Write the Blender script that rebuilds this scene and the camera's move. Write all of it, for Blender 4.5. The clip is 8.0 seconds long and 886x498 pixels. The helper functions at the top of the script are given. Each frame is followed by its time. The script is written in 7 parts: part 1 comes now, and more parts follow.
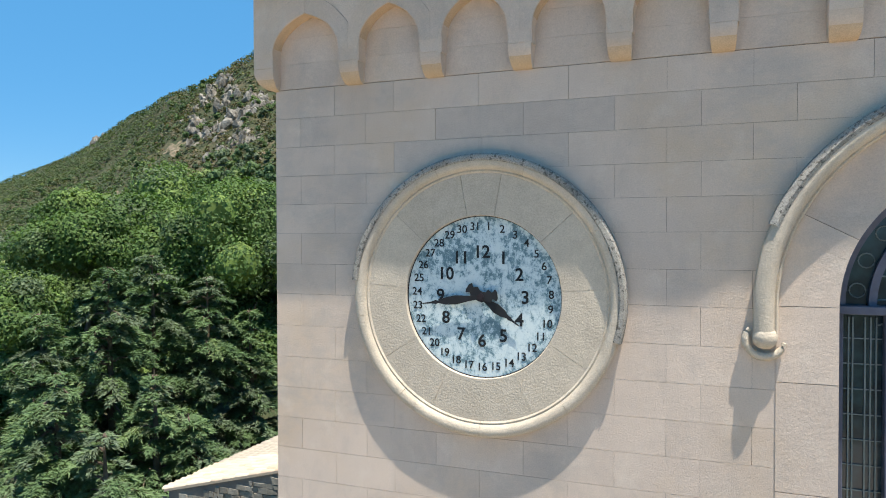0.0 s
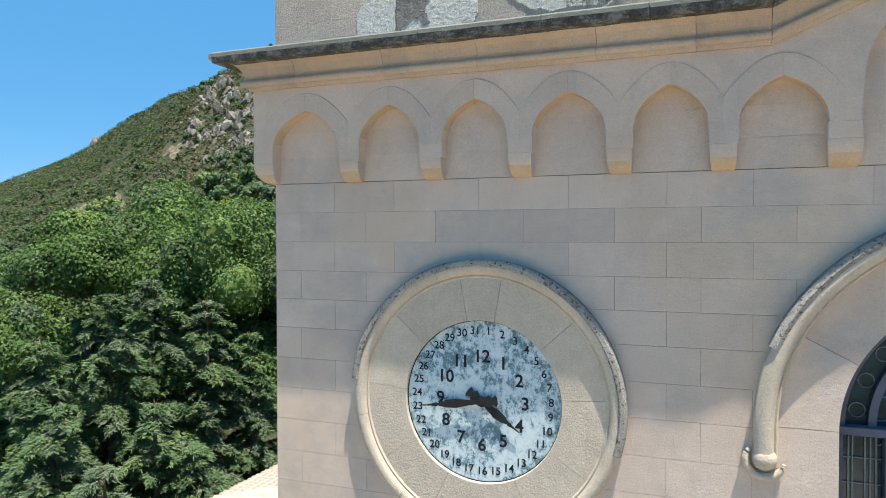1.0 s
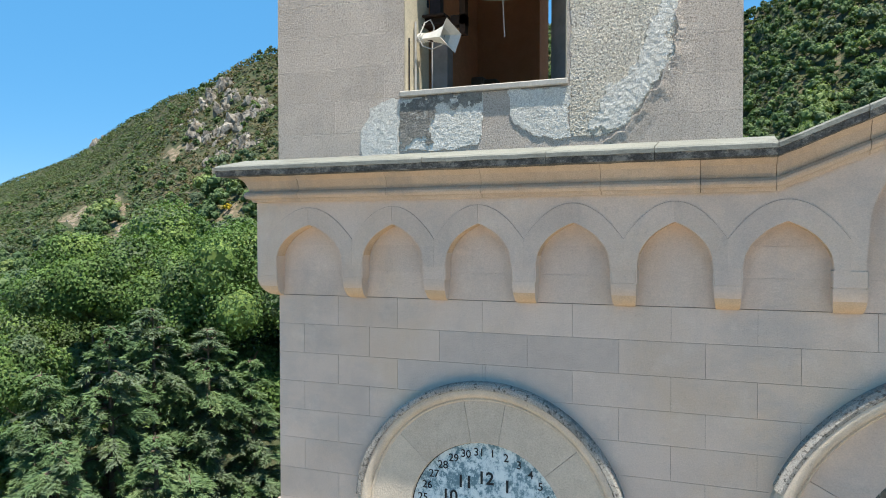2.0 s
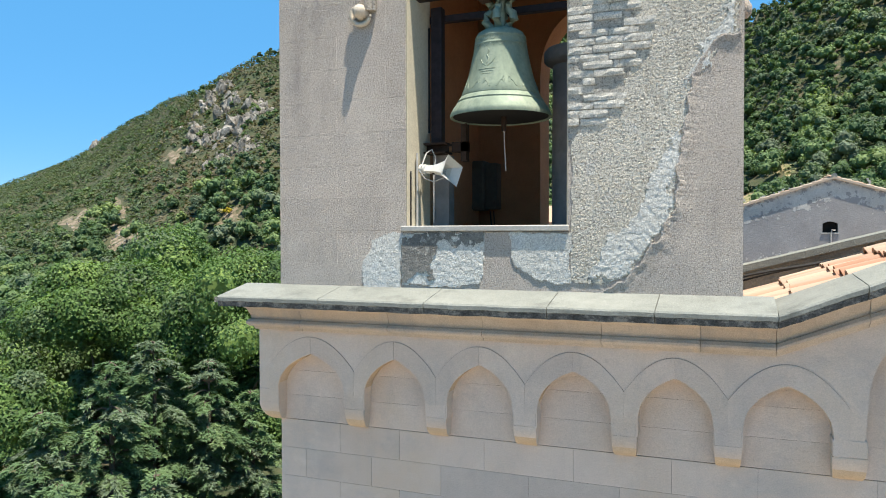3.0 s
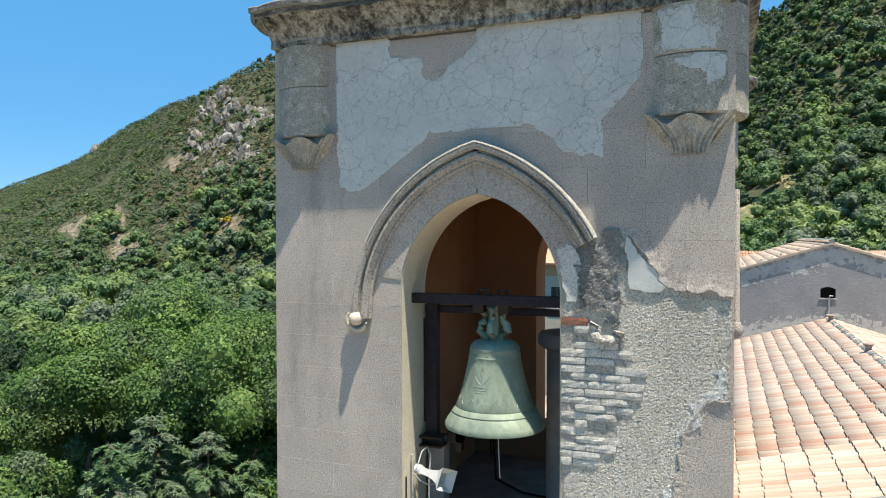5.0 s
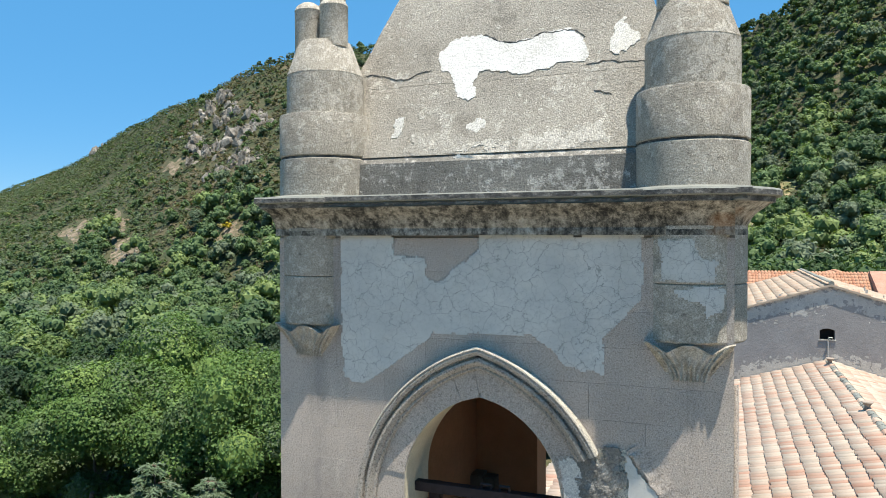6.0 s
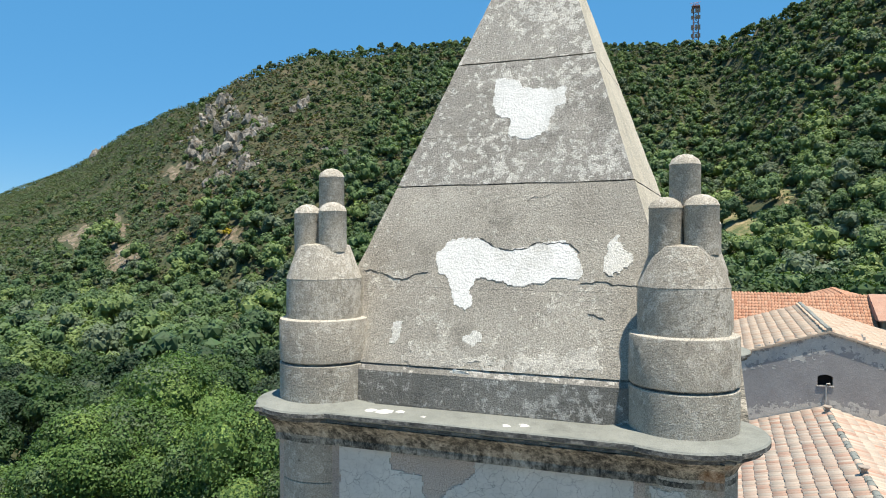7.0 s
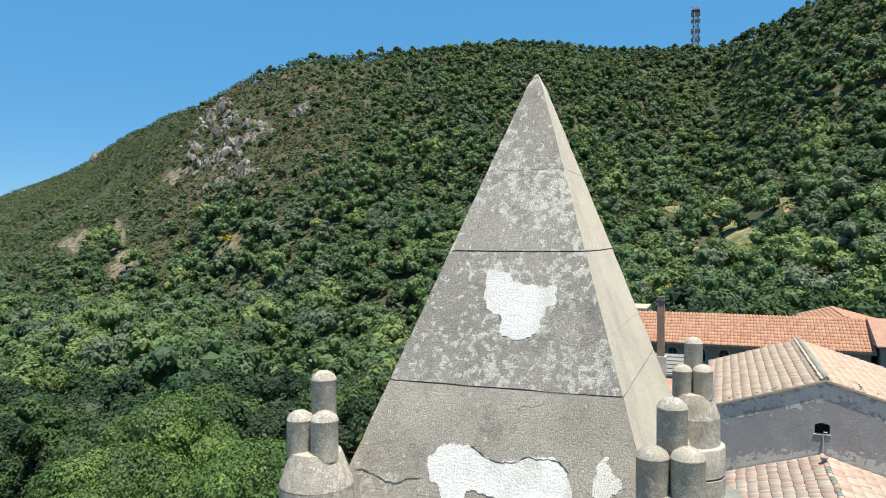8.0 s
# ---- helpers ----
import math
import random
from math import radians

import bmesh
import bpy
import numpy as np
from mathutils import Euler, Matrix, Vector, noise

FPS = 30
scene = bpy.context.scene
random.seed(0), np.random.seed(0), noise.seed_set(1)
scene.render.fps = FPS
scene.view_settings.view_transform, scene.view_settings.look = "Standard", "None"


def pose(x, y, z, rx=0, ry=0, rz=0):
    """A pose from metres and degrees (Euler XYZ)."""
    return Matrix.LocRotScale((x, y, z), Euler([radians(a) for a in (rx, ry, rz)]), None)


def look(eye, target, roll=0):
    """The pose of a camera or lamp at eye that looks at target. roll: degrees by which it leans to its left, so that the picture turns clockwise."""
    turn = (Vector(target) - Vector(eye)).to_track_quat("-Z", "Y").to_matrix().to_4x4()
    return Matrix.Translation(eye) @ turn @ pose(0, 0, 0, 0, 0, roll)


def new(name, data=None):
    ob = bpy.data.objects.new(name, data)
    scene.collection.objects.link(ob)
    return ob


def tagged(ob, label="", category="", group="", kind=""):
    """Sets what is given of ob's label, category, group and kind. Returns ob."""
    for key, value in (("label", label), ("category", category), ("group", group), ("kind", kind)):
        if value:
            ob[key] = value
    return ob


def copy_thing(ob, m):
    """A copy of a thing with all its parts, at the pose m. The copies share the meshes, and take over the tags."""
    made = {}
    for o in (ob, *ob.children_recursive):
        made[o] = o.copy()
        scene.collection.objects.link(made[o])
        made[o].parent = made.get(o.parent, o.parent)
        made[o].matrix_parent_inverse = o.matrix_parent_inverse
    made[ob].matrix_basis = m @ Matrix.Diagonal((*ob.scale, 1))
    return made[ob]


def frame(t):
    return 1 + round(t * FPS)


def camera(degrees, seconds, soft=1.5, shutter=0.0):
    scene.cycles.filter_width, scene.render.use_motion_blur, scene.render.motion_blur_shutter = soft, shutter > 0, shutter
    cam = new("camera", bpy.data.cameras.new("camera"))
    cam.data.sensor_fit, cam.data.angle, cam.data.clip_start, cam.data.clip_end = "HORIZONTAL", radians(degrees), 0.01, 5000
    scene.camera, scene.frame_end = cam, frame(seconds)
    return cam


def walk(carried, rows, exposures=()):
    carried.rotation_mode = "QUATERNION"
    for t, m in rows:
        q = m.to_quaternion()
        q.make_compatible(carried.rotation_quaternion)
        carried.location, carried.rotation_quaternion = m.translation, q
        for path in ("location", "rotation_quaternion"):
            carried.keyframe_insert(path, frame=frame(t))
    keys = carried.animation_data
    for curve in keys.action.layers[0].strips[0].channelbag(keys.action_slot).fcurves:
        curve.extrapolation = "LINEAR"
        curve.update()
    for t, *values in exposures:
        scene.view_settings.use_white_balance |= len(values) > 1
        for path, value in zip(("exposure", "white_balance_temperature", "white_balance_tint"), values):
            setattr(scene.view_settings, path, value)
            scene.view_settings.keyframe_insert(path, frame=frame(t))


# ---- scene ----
cam = camera(63.4, 8.0, 1.0)
PATH = [
    (0, (2.126, -6.422, 9.576), (1.3954, -4.5606, 9.5392), -0.1),
    (0.5, (2.127, -6.417, 10.022), (1.3965, -4.5556, 9.9850), -0.1),
    (1, (2.121, -6.410, 10.561), (1.3909, -4.5484, 10.5239), -0.1),
    (1.5, (2.100, -6.407, 11.105), (1.3699, -4.5454, 11.0679), -0.1),
    (2.8, (2.070, -6.406, 12.766), (1.3404, -4.5442, 12.7284), -0.1),
    (3, (2.073, -6.420, 13.025), (1.3432, -4.5583, 12.9875), -0.1),
    (3.5, (2.081, -6.415, 13.703), (1.3516, -4.5531, 13.6658), -0.1),
    (4, (2.110, -6.413, 14.470), (1.3806, -4.5511, 14.4328), -0.1),
    (4.5, (2.131, -6.404, 15.233), (1.4016, -4.5421, 15.1960), -0.1),
    (4.7, (2.137, -6.412, 15.560), (1.4074, -4.5502, 15.5229), -0.1),
    (5.8, (2.131, -6.484, 17.596), (1.4015, -4.6221, 17.5590), -0.1),
    (6, (2.133, -6.500, 18.017), (1.4040, -4.6380, 17.9800), -0.1),
    (6.5, (2.158, -6.538, 19.052), (1.4289, -4.6760, 19.0149), -0.1),
    (7, (2.203, -6.574, 20.202), (1.4737, -4.7121, 20.1647), -0.1),
    (7.5, (2.270, -6.567, 21.291), (1.5407, -4.7051, 21.2540), -0.1),
    (8, (2.309, -6.560, 22.492), (1.5796, -4.6981, 22.4548), -0.1),
]
walk(cam, [(t, look(eye, target, roll)) for t, eye, target, roll in PATH],
     [(s, stops, 7100, 9) for s, stops in ((0, 0.75), (1, 0.79), (2, 0.88), (3, 0.95), (4, 0.88), (5, 0.83), (6, 0.77), (7, 0.6), (8, 0.59))])

# ---- light ----
SUN = Vector((0.215, -0.14, 1.0)).normalized()
world = bpy.data.worlds.new("world")
scene.world = world
world.use_nodes = True
wt = world.node_tree
sky = wt.nodes.new("ShaderNodeTexSky")
sky.sky_type = "NISHITA"
sky.sun_disc = False
sky.sun_elevation = math.asin(SUN.z)
sky.sun_rotation = math.atan2(SUN.x, SUN.y)
sky.air_density, sky.dust_density, sky.ozone_density, sky.altitude = 1.0, 0.0, 1.8, 2600
hue = wt.nodes.new("ShaderNodeHueSaturation")
hue.inputs["Hue"].default_value, hue.inputs["Saturation"].default_value = 0.491, 1.27
wt.links.new(sky.outputs[0], hue.inputs["Color"])
even = wt.nodes.new("ShaderNodeMix")
even.data_type = "RGBA"
even.inputs[0].default_value, even.inputs[7].default_value = 0.72, (0.55, 2.35, 5.1, 1)
wt.links.new(hue.outputs[0], even.inputs[6])
wt.links.new(even.outputs[2], wt.nodes["Background"].inputs[0])
wt.nodes["Background"].inputs[1].default_value = 0.11
sun = new("sun", bpy.data.lights.new("sun", "SUN"))
sun.data.energy, sun.data.angle, sun.data.color = 5.3, radians(0.55), (1.0, 0.965, 0.91)
sun.matrix_world = look((0, 0, 60), Vector((0, 0, 60)) - SUN)


# ---- materials ----
class Mat:
    """A node material, built step by step."""

    def __init__(self, name, rough=0.85, metal=0.0):
        self.m = bpy.data.materials.new(name)
        self.m.use_nodes = True
        self.t = self.m.node_tree
        self.b = self.t.nodes["Principled BSDF"]
        self.b.inputs["Roughness"].default_value = rough
        self.b.inputs["Metallic"].default_value = metal
        self.b.inputs["Specular IOR Level"].default_value = 0.25
        self.co = self.t.nodes.new("ShaderNodeNewGeometry").outputs["Position"]

    def link(self, a, b):
        self.t.links.new(a, b)

    def noise(self, scale, detail=4.0, rough=0.55, stretch=None, out="Fac"):
        n = self.t.nodes.new("ShaderNodeTexNoise")
        n.inputs["Scale"].default_value, n.inputs["Detail"].default_value, n.inputs["Roughness"].default_value = scale, detail, rough
        src = self.co
        if stretch:
            mp = self.t.nodes.new("ShaderNodeMapping")
            mp.inputs["Scale"].default_value = stretch
            self.link(src, mp.inputs["Vector"])
            src = mp.outputs[0]
        self.link(src, n.inputs["Vector"])
        return n.outputs[out]

    def voronoi(self, scale, feature="DISTANCE_TO_EDGE", rand=1.0, warp=0.0):
        n = self.t.nodes.new("ShaderNodeTexVoronoi")
        n.feature = feature
        n.inputs["Scale"].default_value = scale
        n.inputs["Randomness"].default_value = rand
        src = self.co
        if warp:
            add = self.t.nodes.new("ShaderNodeVectorMath")
            add.operation = "MULTIPLY_ADD"
            self.link(self.noise(scale * 1.5, 4, out="Color"), add.inputs[0])
            add.inputs[1].default_value = (warp, warp, warp)
            self.link(src, add.inputs[2])
            src = add.outputs[0]
        self.link(src, n.inputs["Vector"])
        return n.outputs["Distance"]

    def ramp(self, fac, *stops):
        r = self.t.nodes.new("ShaderNodeValToRGB")
        els = r.color_ramp.elements
        while len(els) < len(stops):
            els.new(0.5)
        for e, (p, c) in zip(els, stops):
            e.position = p
            e.color = (*c, 1) if isinstance(c, (tuple, list)) else (c, c, c, 1)
        self.link(fac, r.inputs[0])
        return r.outputs[0]

    def mix(self, fac, a, b, mode="MIX"):
        n = self.t.nodes.new("ShaderNodeMix")
        n.data_type, n.blend_type = "RGBA", mode
        for value, sock in ((fac, n.inputs[0]), (a, n.inputs[6]), (b, n.inputs[7])):
            if isinstance(value, (int, float)):
                sock.default_value = value
            elif isinstance(value, tuple):
                sock.default_value = (*value, 1)
            else:
                self.link(value, sock)
        return n.outputs[2]

    def math(self, op, a, b):
        n = self.t.nodes.new("ShaderNodeMath")
        n.operation = op
        for value, sock in ((a, n.inputs[0]), (b, n.inputs[1])):
            if isinstance(value, (int, float)):
                sock.default_value = value
            else:
                self.link(value, sock)
        return n.outputs[0]

    def rand(self):
        return self.t.nodes.new("ShaderNodeObjectInfo").outputs["Random"]

    def island(self):
        g = self.t.nodes.new("ShaderNodeNewGeometry")
        return g.outputs["Random Per Island"]

    def color(self, c):
        self.link(c, self.b.inputs["Base Color"])
        return self

    def bump(self, height, strength=0.5, dist=0.01):
        n = self.t.nodes.new("ShaderNodeBump")
        n.inputs["Strength"].default_value, n.inputs["Distance"].default_value = strength, dist
        self.link(height, n.inputs["Height"])
        last = self.b.inputs["Normal"].links
        if last:
            self.link(last[0].from_socket, n.inputs["Normal"])
        self.link(n.outputs[0], self.b.inputs["Normal"])
        return self


def masonry(name, dark, light, grain=60.0, bump=0.6, dist=0.006, stain=(0.3, 0.28, 0.25), stain_at=0.62, per_piece=0.06, rough=0.9):
    """Render or stone: two colours in clouds, stains, streaks, fine grain, a shade of its own for each piece."""
    k = Mat(name, rough)
    base = k.mix(k.ramp(k.noise(1.3, 5), (0.3, 0.0), (0.7, 1.0)), dark, light)
    base = k.mix(k.math("MULTIPLY", k.ramp(k.noise(9, 6, 0.7), (0.42, 0.0), (0.72, 1.0)), 0.35), base, tuple(0.7 * c for c in dark))
    base = k.mix(k.ramp(k.noise(2.2, 7, 0.65, (1, 1, 0.35)), (stain_at, 0.0), (stain_at + 0.16, 0.75)), base, stain)
    base = k.mix(1.0, base, k.ramp(k.rand(), (0.0, 1 - per_piece), (1.0, 1 + per_piece)), "MULTIPLY") if per_piece else base
    base = k.mix(1.0, base, k.ramp(k.noise(grain * 2, 3), (0.25, 0.82), (0.75, 1.12)), "MULTIPLY")
    k.color(base)
    k.bump(k.noise(grain, 5, 0.65), bump, dist)
    k.bump(k.noise(4, 4), 0.15, 0.02)
    return k.m


def speckle(k, c, scale, dark, amount=0.6, at=0.58):
    """Small dark pits scattered over a colour."""
    return k.mix(k.math("MULTIPLY", k.ramp(k.noise(scale, 5, 0.6), (at, 0.0), (at + 0.07, 1.0)), amount), c, dark)


def old_plaster():
    """Warm beige lime render: ochre and pink clouds, grey weathering, faint trickles, fine grain."""
    k = Mat("facade_plaster", 0.92)
    c = k.mix(k.ramp(k.noise(1.0, 6, 0.6), (0.32, 0.0), (0.68, 1.0)), (0.575, 0.472, 0.398), (0.65, 0.53, 0.442))
    c = k.mix(k.ramp(k.noise(0.55, 5, 0.6), (0.48, 0.0), (0.66, 0.65)), c, (0.6, 0.45, 0.315))
    c = k.mix(k.ramp(k.noise(0.45, 7, 0.7, (0.7, 1, 1.3)), (0.52, 0.0), (0.63, 0.75)), c, (0.43, 0.385, 0.345))
    c = k.mix(k.ramp(k.noise(2.6, 7, 0.7, (1, 1, 0.6)), (0.5, 0.0), (0.68, 0.55)), c, (0.47, 0.4, 0.35))
    c = k.mix(k.ramp(k.noise(3.4, 6, 0.65), (0.54, 0.0), (0.7, 0.5)), c, (0.69, 0.59, 0.5))
    c = k.mix(k.ramp(k.noise(9, 8, 0.75), (0.58, 0.0), (0.72, 0.4)), c, (0.42, 0.36, 0.315))
    c = speckle(k, c, 42, (0.4, 0.35, 0.305), 0.25, 0.63)
    c = k.mix(1.0, c, k.ramp(k.rand(), (0.0, 0.955), (1.0, 1.045)), "MULTIPLY")
    c = k.mix(1.0, c, k.ramp(k.noise(85, 4, 0.75), (0.3, 0.88), (0.7, 1.1)), "MULTIPLY")
    k.color(c)
    k.bump(k.noise(60, 6, 0.72), 0.6, 0.008)
    k.bump(k.noise(5, 4), 0.25, 0.02)
    return k.m


def coarse_cement(name, lo, hi, dark, pit=0.6, dist=0.02, grain=40.0):
    """Thrown cement render: coarse pitted grain, drips of soot, paler clouds."""
    k = Mat(name, 0.95)
    c = k.mix(k.ramp(k.noise(0.9, 6, 0.6), (0.33, 0.0), (0.67, 1.0)), lo, hi)
    c = k.mix(k.ramp(k.noise(1.4, 8, 0.72, (1, 1, 0.4)), (0.54, 0.0), (0.7, 0.6)), c, dark)
    c = k.mix(k.ramp(k.noise(0.5, 7, 0.75, (1.6, 1, 0.5)), (0.55, 0.0), (0.66, 0.5)), c, tuple(v * 0.8 for v in dark))
    c = k.mix(k.ramp(k.noise(3.5, 6, 0.7), (0.56, 0.0), (0.7, 0.4)), c, tuple(min(0.62, v * 1.2) for v in hi))
    c = speckle(k, c, grain * 0.8, tuple(v * 0.38 for v in lo), pit, 0.55)
    c = k.mix(1.0, c, k.ramp(k.noise(90, 4, 0.75), (0.33, 0.58), (0.67, 1.35)), "MULTIPLY")
    c = k.mix(1.0, c, k.ramp(k.rand(), (0.0, 0.95), (1.0, 1.05)), "MULTIPLY")
    k.color(c)
    k.bump(k.noise(grain, 9, 0.82), 1.0, dist)
    return k.m


M_PLASTER = old_plaster()
M_GREYBLOCK = masonry("grey_stained_plaster", (0.54, 0.452, 0.388), (0.61, 0.51, 0.436), 60, 0.6, 0.008, (0.46, 0.4, 0.352), 0.52, 0.03)
M_OCHRE = masonry("warm_ochre_paint", (0.52, 0.395, 0.295), (0.6, 0.485, 0.385), 50, 0.6, 0.008, (0.38, 0.335, 0.3), 0.5, 0.05)
# ochre render with warm bounced light mixed into its colour
M_SOFFIT = masonry("ochre_bounce_soffit", (0.56, 0.41, 0.275), (0.63, 0.48, 0.345), 50, 0.5, 0.008, (0.48, 0.4, 0.33), 0.56, 0.05)
M_RING = masonry("surround_stone", (0.53, 0.455, 0.365), (0.63, 0.545, 0.44), 50, 0.8, 0.01, (0.36, 0.3, 0.24), 0.6, 0.05)
M_HOOD = coarse_cement("lichen_hood_stone", (0.3, 0.285, 0.26), (0.5, 0.475, 0.43), (0.1, 0.1, 0.095), 0.9)
M_HOODMOULD = coarse_cement("weathered_hood_cement", (0.36, 0.322, 0.28), (0.5, 0.447, 0.385), (0.15, 0.14, 0.127), 0.8, 0.018, 55.0)
M_CEMENT = coarse_cement("belfry_cement_render", (0.445, 0.386, 0.336), (0.55, 0.477, 0.412), (0.31, 0.275, 0.25), 0.55, 0.015, 68.0)
M_JOINT = masonry("mortar_joint", (0.2, 0.175, 0.155), (0.26, 0.23, 0.2), 60, 0.4, 0.005, per_piece=0)
M_LINE = masonry("shallow_incised_line", (0.36, 0.295, 0.245), (0.46, 0.38, 0.32), 60, 0.4, 0.005, per_piece=0)
M_ROUGH = coarse_cement("rough_undercoat", (0.6, 0.55, 0.465), (0.71, 0.655, 0.56), (0.44, 0.4, 0.32), 0.75, 0.026, 62.0)
M_LIME = masonry("white_lime_plaster", (0.6, 0.59, 0.555), (0.74, 0.73, 0.7), 40, 0.9, 0.014, (0.45, 0.43, 0.39), 0.55, 0.0)
M_WHITE = coarse_cement("white_lime_patch", (0.58, 0.56, 0.51), (0.67, 0.65, 0.6), (0.46, 0.44, 0.39), 0.35, 0.012, 50.0)
M_COPING = masonry("coping_stone", (0.185, 0.194, 0.174), (0.26, 0.268, 0.24), 45, 0.9, 0.012, (0.115, 0.119, 0.107), 0.54, 0.06)


def lichen_cement(name, ground_lo, ground_hi, pale, amount):
    """Weathered cement: crusts of pale lichen, black pits, coarse grain."""
    k = Mat(name, 0.95)
    c = k.mix(k.ramp(k.noise(0.9, 5), (0.35, 0.0), (0.65, 1.0)), ground_lo, ground_hi)
    crust = k.ramp(k.math("ADD", k.noise(11, 8, 0.72), k.math("MULTIPLY", k.noise(1.1, 3), 0.35)), (amount, 0.0), (amount + 0.05, 1.0))
    c = k.mix(k.math("MULTIPLY", crust, 0.85), c, pale)
    c = k.mix(k.ramp(k.noise(16, 7, 0.75), (0.56, 0.0), (0.68, 0.7)), c, tuple(v * 0.4 for v in ground_lo))
    c = k.mix(k.ramp(k.noise(1.7, 9, 0.78, (1, 1, 0.7)), (0.53, 0.0), (0.66, 0.55)), c, tuple(v * 0.5 for v in ground_lo))
    c = k.mix(1.0, c, k.ramp(k.noise(80, 4, 0.75), (0.33, 0.52), (0.67, 1.42)), "MULTIPLY")
    c = k.mix(1.0, c, k.ramp(k.rand(), (0.0, 0.93), (1.0, 1.07)), "MULTIPLY")
    k.color(c)
    k.bump(k.noise(50, 6, 0.7), 1.0, 0.016)
    k.bump(crust, 0.4, 0.006)
    return k.m


M_SPIRE2 = lichen_cement("lichened_spire_cement", (0.265, 0.247, 0.216), (0.35, 0.327, 0.287), (0.57, 0.545, 0.49), 0.69)
M_SPIRELOW = lichen_cement("brownish_spire_cement", (0.31, 0.285, 0.242), (0.4, 0.37, 0.315), (0.52, 0.49, 0.43), 0.77)
M_PALECOAT = lichen_cement("pale_worn_cement_coat", (0.34, 0.315, 0.27), (0.43, 0.4, 0.345), (0.54, 0.51, 0.45), 0.655)
M_CRUST = lichen_cement("sooty_broken_render", (0.13, 0.125, 0.115), (0.3, 0.285, 0.255), (0.42, 0.4, 0.36), 0.735)
# cleaner cream cement, its colour also lightened for sun on the east side
M_SUNSIDE = coarse_cement("sunlit_cream_side_cement", (0.56, 0.5, 0.395), (0.67, 0.6, 0.48), (0.42, 0.385, 0.315), 0.35, 0.015, 50.0)
M_PLINTH = lichen_cement("blackened_plinth_cement", (0.15, 0.141, 0.124), (0.25, 0.236, 0.208), (0.46, 0.435, 0.39), 0.71)
M_TURRET = lichen_cement("pinnacle_cement", (0.34, 0.305, 0.25), (0.46, 0.415, 0.345), (0.54, 0.5, 0.43), 0.695)
M_BRICKWORK = coarse_cement("limewashed_brick", (0.61, 0.57, 0.5), (0.72, 0.68, 0.605), (0.5, 0.43, 0.36), 0.4, 0.018, 60.0)
M_BED = coarse_cement("grey_crumbling_mortar", (0.42, 0.39, 0.34), (0.56, 0.52, 0.455), (0.18, 0.165, 0.145), 0.7, 0.024, 60.0)
M_REDBRICK = coarse_cement("bare_red_brick", (0.3, 0.13, 0.08), (0.4, 0.2, 0.13), (0.42, 0.34, 0.28), 0.4, 0.015, 50.0)
M_SILL = masonry("marble_sill", (0.36, 0.345, 0.315), (0.48, 0.46, 0.42), 30, 0.3, 0.005, (0.28, 0.26, 0.23), 0.58, 0.0)
# pale tone set by how much light it throws up at the front
M_PAVING = masonry("pale_bounce_paving", (0.42, 0.355, 0.285), (0.5, 0.425, 0.34), 20, 0.3, 0.006, (0.36, 0.3, 0.25), 0.6, 0.0)
M_INSIDE = masonry("orange_brown_inner_plaster", (0.36, 0.175, 0.085), (0.45, 0.235, 0.12), 30, 0.3, 0.005, (0.28, 0.18, 0.12), 0.6, 0.0)
M_REVEAL = masonry("cream_reveal_plaster", (0.52, 0.46, 0.34), (0.6, 0.54, 0.42), 35, 0.4, 0.006, (0.4, 0.33, 0.24), 0.62, 0.04)
M_GREYWALL = masonry("grey_gable_render", (0.275, 0.262, 0.252), (0.35, 0.333, 0.32), 18, 0.7, 0.02, (0.5, 0.49, 0.47), 0.66, 0.0)
M_PALEWALL = masonry("pale_washed_render", (0.45, 0.425, 0.385), (0.57, 0.54, 0.49), 14, 0.7, 0.02, (0.3, 0.29, 0.29), 0.55, 0.0)
M_RUBBLE = masonry("rubble_stone", (0.25, 0.225, 0.185), (0.4, 0.365, 0.305), 25, 0.9, 0.02, (0.13, 0.12, 0.11), 0.6, 0.2)
M_CONVENT = masonry("brown_convent_wall", (0.27, 0.22, 0.18), (0.36, 0.3, 0.25), 10, 0.6, 0.02, (0.2, 0.17, 0.15), 0.6, 0.0)
M_BROWNBRICK = masonry("brown_chimney_brick", (0.26, 0.17, 0.12), (0.36, 0.25, 0.185), 12, 0.8, 0.02, (0.16, 0.11, 0.085), 0.55, 0.0)
M_GREYROOF = masonry("grey_sheet_roof", (0.17, 0.17, 0.16), (0.26, 0.255, 0.24), 10, 0.6, 0.01, (0.12, 0.11, 0.1), 0.56, 0.05)
M_ORANGEWALL = masonry("orange_house_wall", (0.55, 0.34, 0.16), (0.62, 0.4, 0.2), 12, 0.3, 0.01, (0.5, 0.36, 0.22), 0.7, 0.0)


def slab_edge():
    k = Mat("blackened_slab_edge", 0.95)
    n = k.ramp(k.noise(8, 9, 0.8, (1, 1, 1.6)), (0.4, (0.03, 0.03, 0.028)), (0.5, (0.1, 0.098, 0.09)), (0.58, (0.3, 0.285, 0.25)))
    k.color(k.mix(0.3, n, k.ramp(k.noise(70, 3), (0.3, 0.04), (0.7, 0.2))))
    k.bump(k.noise(35, 6, 0.7), 1.0, 0.015)
    return k.m


M_EDGE = slab_edge()


